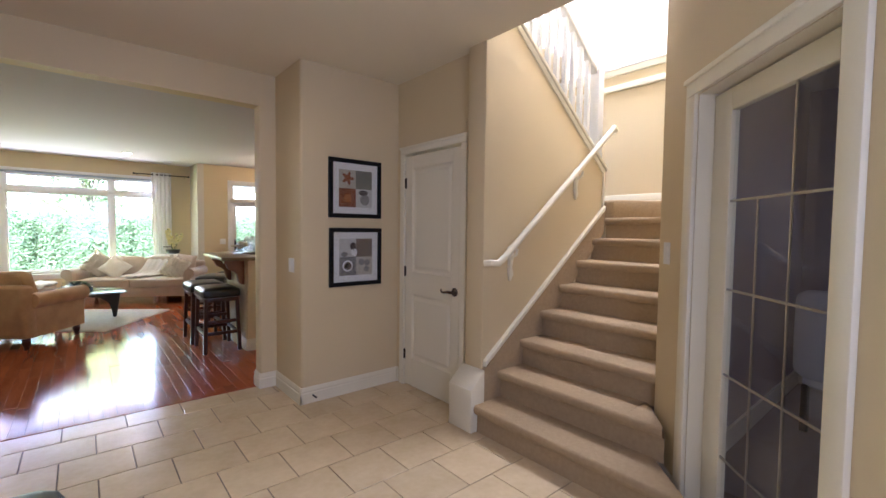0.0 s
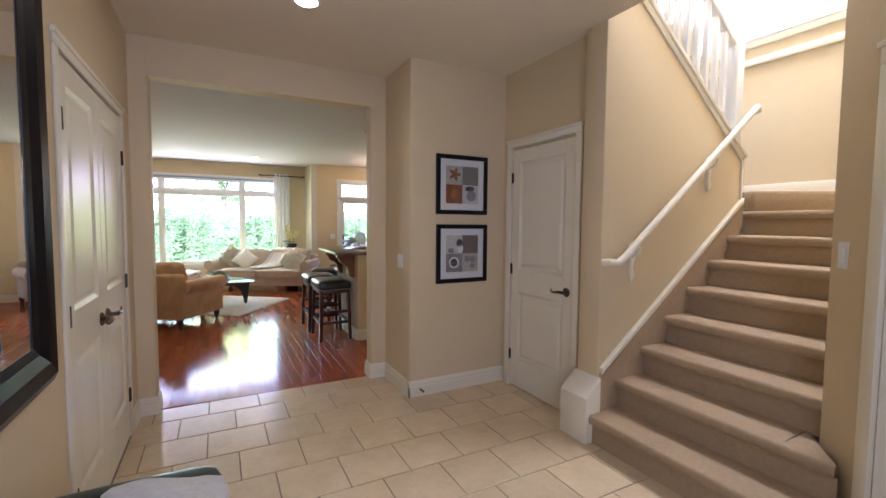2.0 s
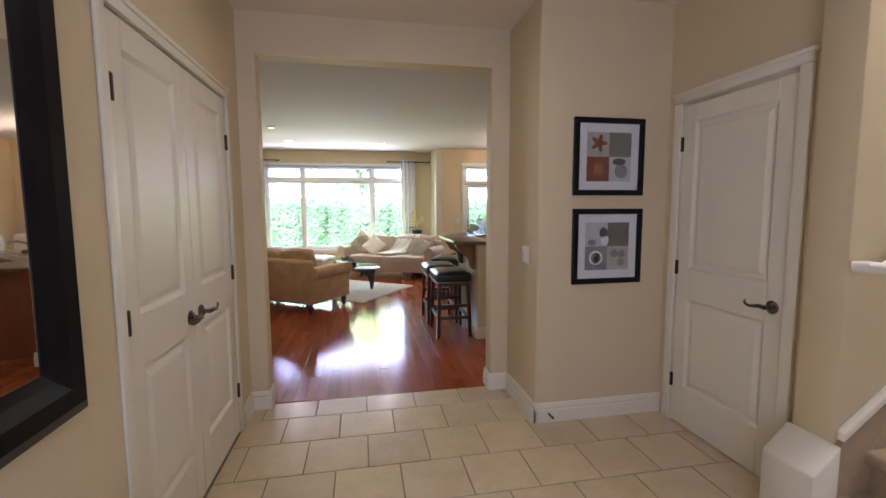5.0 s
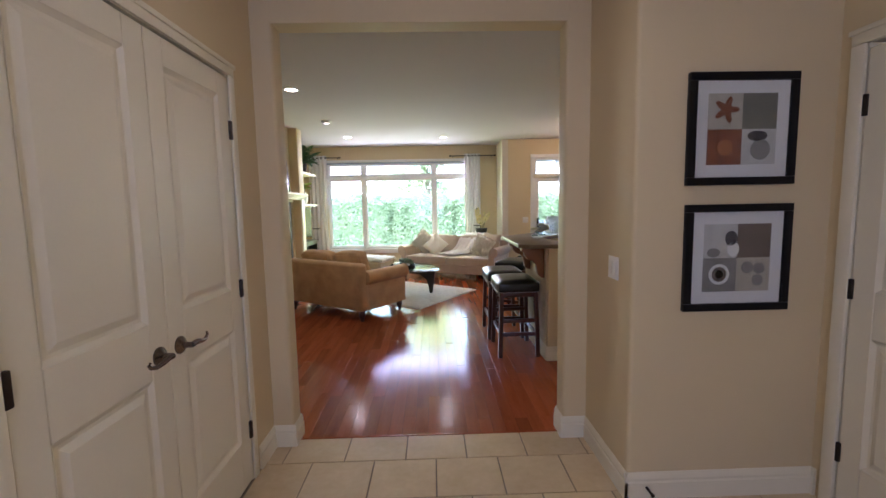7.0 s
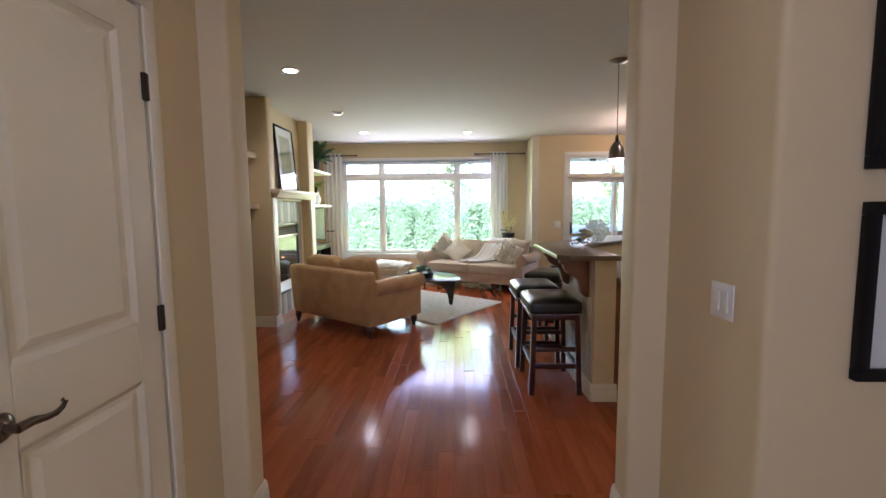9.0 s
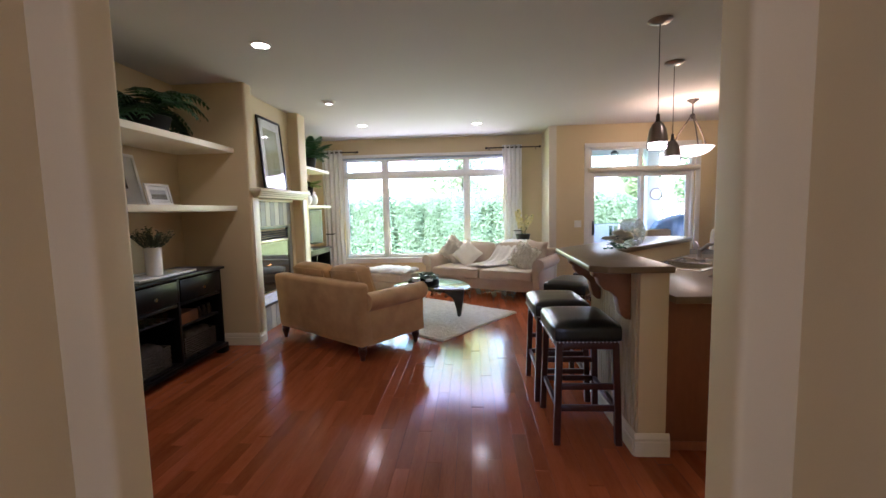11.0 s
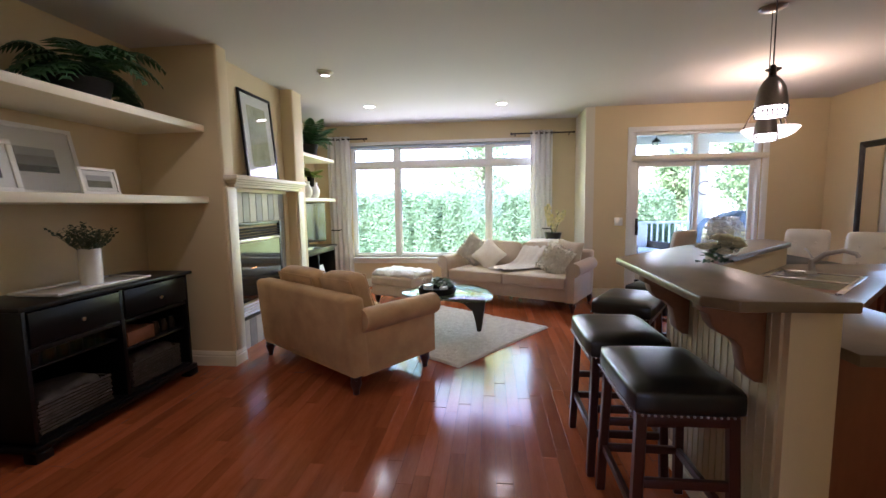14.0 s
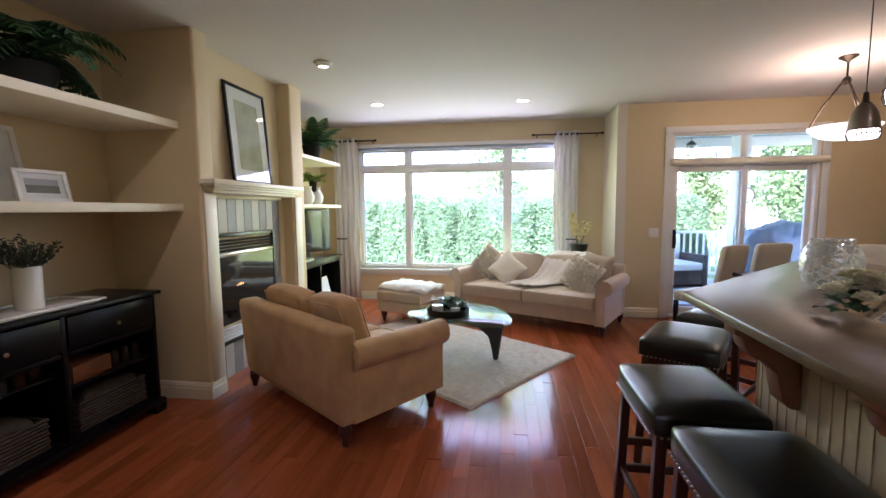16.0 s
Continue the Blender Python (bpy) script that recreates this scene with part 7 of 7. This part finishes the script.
tree(1.2, 21.0, 6.2, 2.2, 21)
tree(8.0, 20.2, 3.6, 0.9, 22, count=2600, low=0.2)
tree(9.6, 17.6, 5.2, 2.3, 23, count=9000, low=0.08)
tree(12.2, 19.0, 6.2, 2.6, 24, count=9000, low=0.08)
tree(4.6, 23.0, 5.2, 1.8, 25, "hedge", 3000)
def house(label, at, x0, x1, depth, eaves, ridge, windows):
    """A rendered house with a gabled shingle roof; windows: (x, z, width, height) on the side towards the garden."""
    h = thing("neighbour_house", label, "house", at)
    box("wall", x0, x1, 0, depth, 0, eaves, M["white"], h)
    bm = bmesh.new()
    add_prism(bm, [(x0 - 0.6, eaves - 0.1), (x1 + 0.6, eaves - 0.1), ((x0 + x1) / 2, ridge)], -0.5, depth + 0.5)
    bmesh.ops.transform(bm, matrix=upright(0, 0, 0), verts=bm.verts)
    part("roof", bm, M["roof_tile"], h)
    for x, z, w, t in windows:
        w_ = box("window", x, x + w, -0.05, 0.0, z, z + t, M["siding"], h)
        box("pane", x + 0.08, x + w - 0.08, -0.06, -0.052, z + 0.08, z + t - 0.08, M["screen"], w_)
        box("glazing_bar", x + w / 2 - 0.03, x + w / 2 + 0.03, -0.068, -0.06, z + 0.08, z + t - 0.08, M["white"], w_)


house("pale grey neighbouring house with a dark shingle roof beyond the garden", (-2.5, 32, -0.26), -6, 4.5, 8, 3.2, 5.4, ((-4.5, 1.1, 1.3, 1.2), (-1.5, 1.1, 1.3, 1.2), (1.6, 1.1, 1.3, 1.2)))
house("white two-storey neighbouring house with small windows beyond the deck", (9.0, 27, -0.26), 0, 7.0, 7, 5.4, 7.6, ((1.3, 3.2, 1.1, 1.2), (1.3, 1.0, 1.1, 1.2), (4.2, 3.2, 1.1, 1.2)))

# ---- floor pieces ----
_meshes = {}


def piece(name, x0, x1, y0, y1, z0, z1, mat, parent, bev, jitter=0.0):
    """A thin bevelled slab; alike pieces share one mesh."""
    w, d = round(x1 - x0, 4), round(y1 - y0, 4)
    key = (w, d, mat)
    if key not in _meshes:
        v = [(-w / 2, -d / 2, z0 - z1), (w / 2, -d / 2, z0 - z1), (w / 2, d / 2, z0 - z1), (-w / 2, d / 2, z0 - z1),
             (-w / 2, -d / 2, -bev), (w / 2, -d / 2, -bev), (w / 2, d / 2, -bev), (-w / 2, d / 2, -bev),
             (-w / 2 + bev * 2, -d / 2 + bev * 2, 0), (w / 2 - bev * 2, -d / 2 + bev * 2, 0), (w / 2 - bev * 2, d / 2 - bev * 2, 0), (-w / 2 + bev * 2, d / 2 - bev * 2, 0)]
        f = [(8, 9, 10, 11)] + [(a, (a + 1) % 4, 4 + (a + 1) % 4, 4 + a) for a in range(4)] + [(4 + a, 4 + (a + 1) % 4, 8 + (a + 1) % 4, 8 + a) for a in range(4)]
        me = bpy.data.meshes.new(name)
        me.from_pydata(v, [], f)
        me.materials.append(M[mat])
        _meshes[key] = me
    ob = new(name, _meshes[key])
    ob.parent = parent
    rx, ry = random.gauss(0, jitter), random.gauss(0, jitter)
    ob.matrix_local = Matrix.Translation(((x0 + x1) / 2, (y0 + y1) / 2, z1 + random.uniform(-0.0003, 0.0003))) @ Euler((rx, ry, 0)).to_matrix().to_4x4()
    return ob


random.seed(3)
hall_floor = bpy.data.objects["floor_hall"]
edges = [4.32, 4.065, 3.745, 3.405]
while edges[-1] > -0.6:
    edges.append(round(edges[-1] - 0.335, 4))
G = 0.0035
for r, (ya, yb) in enumerate(zip(edges, edges[1:])):
    off = 0.91 if r % 2 == 0 else 0.735
    x = off - 0.348 * 3
    while x < 3.45:
        a, b = max(x, 0.462), min(x + 0.348, 3.6)
        if b - a > 0.03:
            piece("tile", a + G, b - G, max(yb, -0.6) + G, ya - G, -0.006, 0.0, "tile", hall_floor, 0.0012, 0.0003)
        x += 0.348
living_floor = bpy.data.objects["floor_living"]
PW = 0.083
far_v, far_f = [], []
cols = int((6.0 + 2.6) / PW)
for c in range(cols + 1):
    xa = -2.6 + c * PW
    y_ = 4.322 - random.uniform(0, 0.9)
    while y_ < 11.2:
        l = random.choice((0.45, 0.6, 0.75, 0.9, 1.05, 1.2))
        y0, y1 = max(y_, 4.322), min(y_ + l, 11.2)
        if y1 - y0 > 0.02:
            near = 0.55 < xa < 2.2 and y1 < 9.0 or (-0.7 < xa <= 0.55 and 4.6 < y_ < 7.3)
            g2 = 0.0006
            if near:
                piece("plank", xa + g2, xa + PW - g2, y0 + g2, y1 - g2, -0.006, 0.0, "plank", living_floor, 0.0003, 0.0022)
            else:
                k = len(far_v)
                rx, ry = random.gauss(0, 0.0022), random.gauss(0, 0.0022)
                mx, my = xa + PW / 2, (y0 + y1) / 2
                for bx_, by_, bz in [(xa + g2, y0 + g2, -0.0003), (xa + PW - g2, y0 + g2, -0.0003), (xa + PW - g2, y1 - g2, -0.0003), (xa + g2, y1 - g2, -0.0003)]:
                    far_v.append((bx_, by_, bz + (by_ - my) * rx - (bx_ - mx) * ry))
                b2 = 0.0006
                for bx_, by_ in [(xa + g2 + b2, y0 + g2 + b2), (xa + PW - g2 - b2, y0 + g2 + b2), (xa + PW - g2 - b2, y1 - g2 - b2), (xa + g2 + b2, y1 - g2 - b2)]:
                    far_v.append((bx_, by_, (by_ - my) * rx - (bx_ - mx) * ry))
                far_f.append((k + 4, k + 5, k + 6, k + 7))
                for a in range(4):
                    far_f.append((k + a, k + (a + 1) % 4, k + 4 + (a + 1) % 4, k + 4 + a))
        y_ += l
me = bpy.data.meshes.new("planks")
me.from_pydata(far_v, [], far_f)
me.materials.append(M["plank_far"])
fo = new("planks", me)
fo.parent = living_floor
tagged(fo, kind="stuff")
structure(box("trim_threshold", OX0, OX1, 4.312, 4.328, -0.004, 0.0025, M["plank_far"], bevel=0.001))
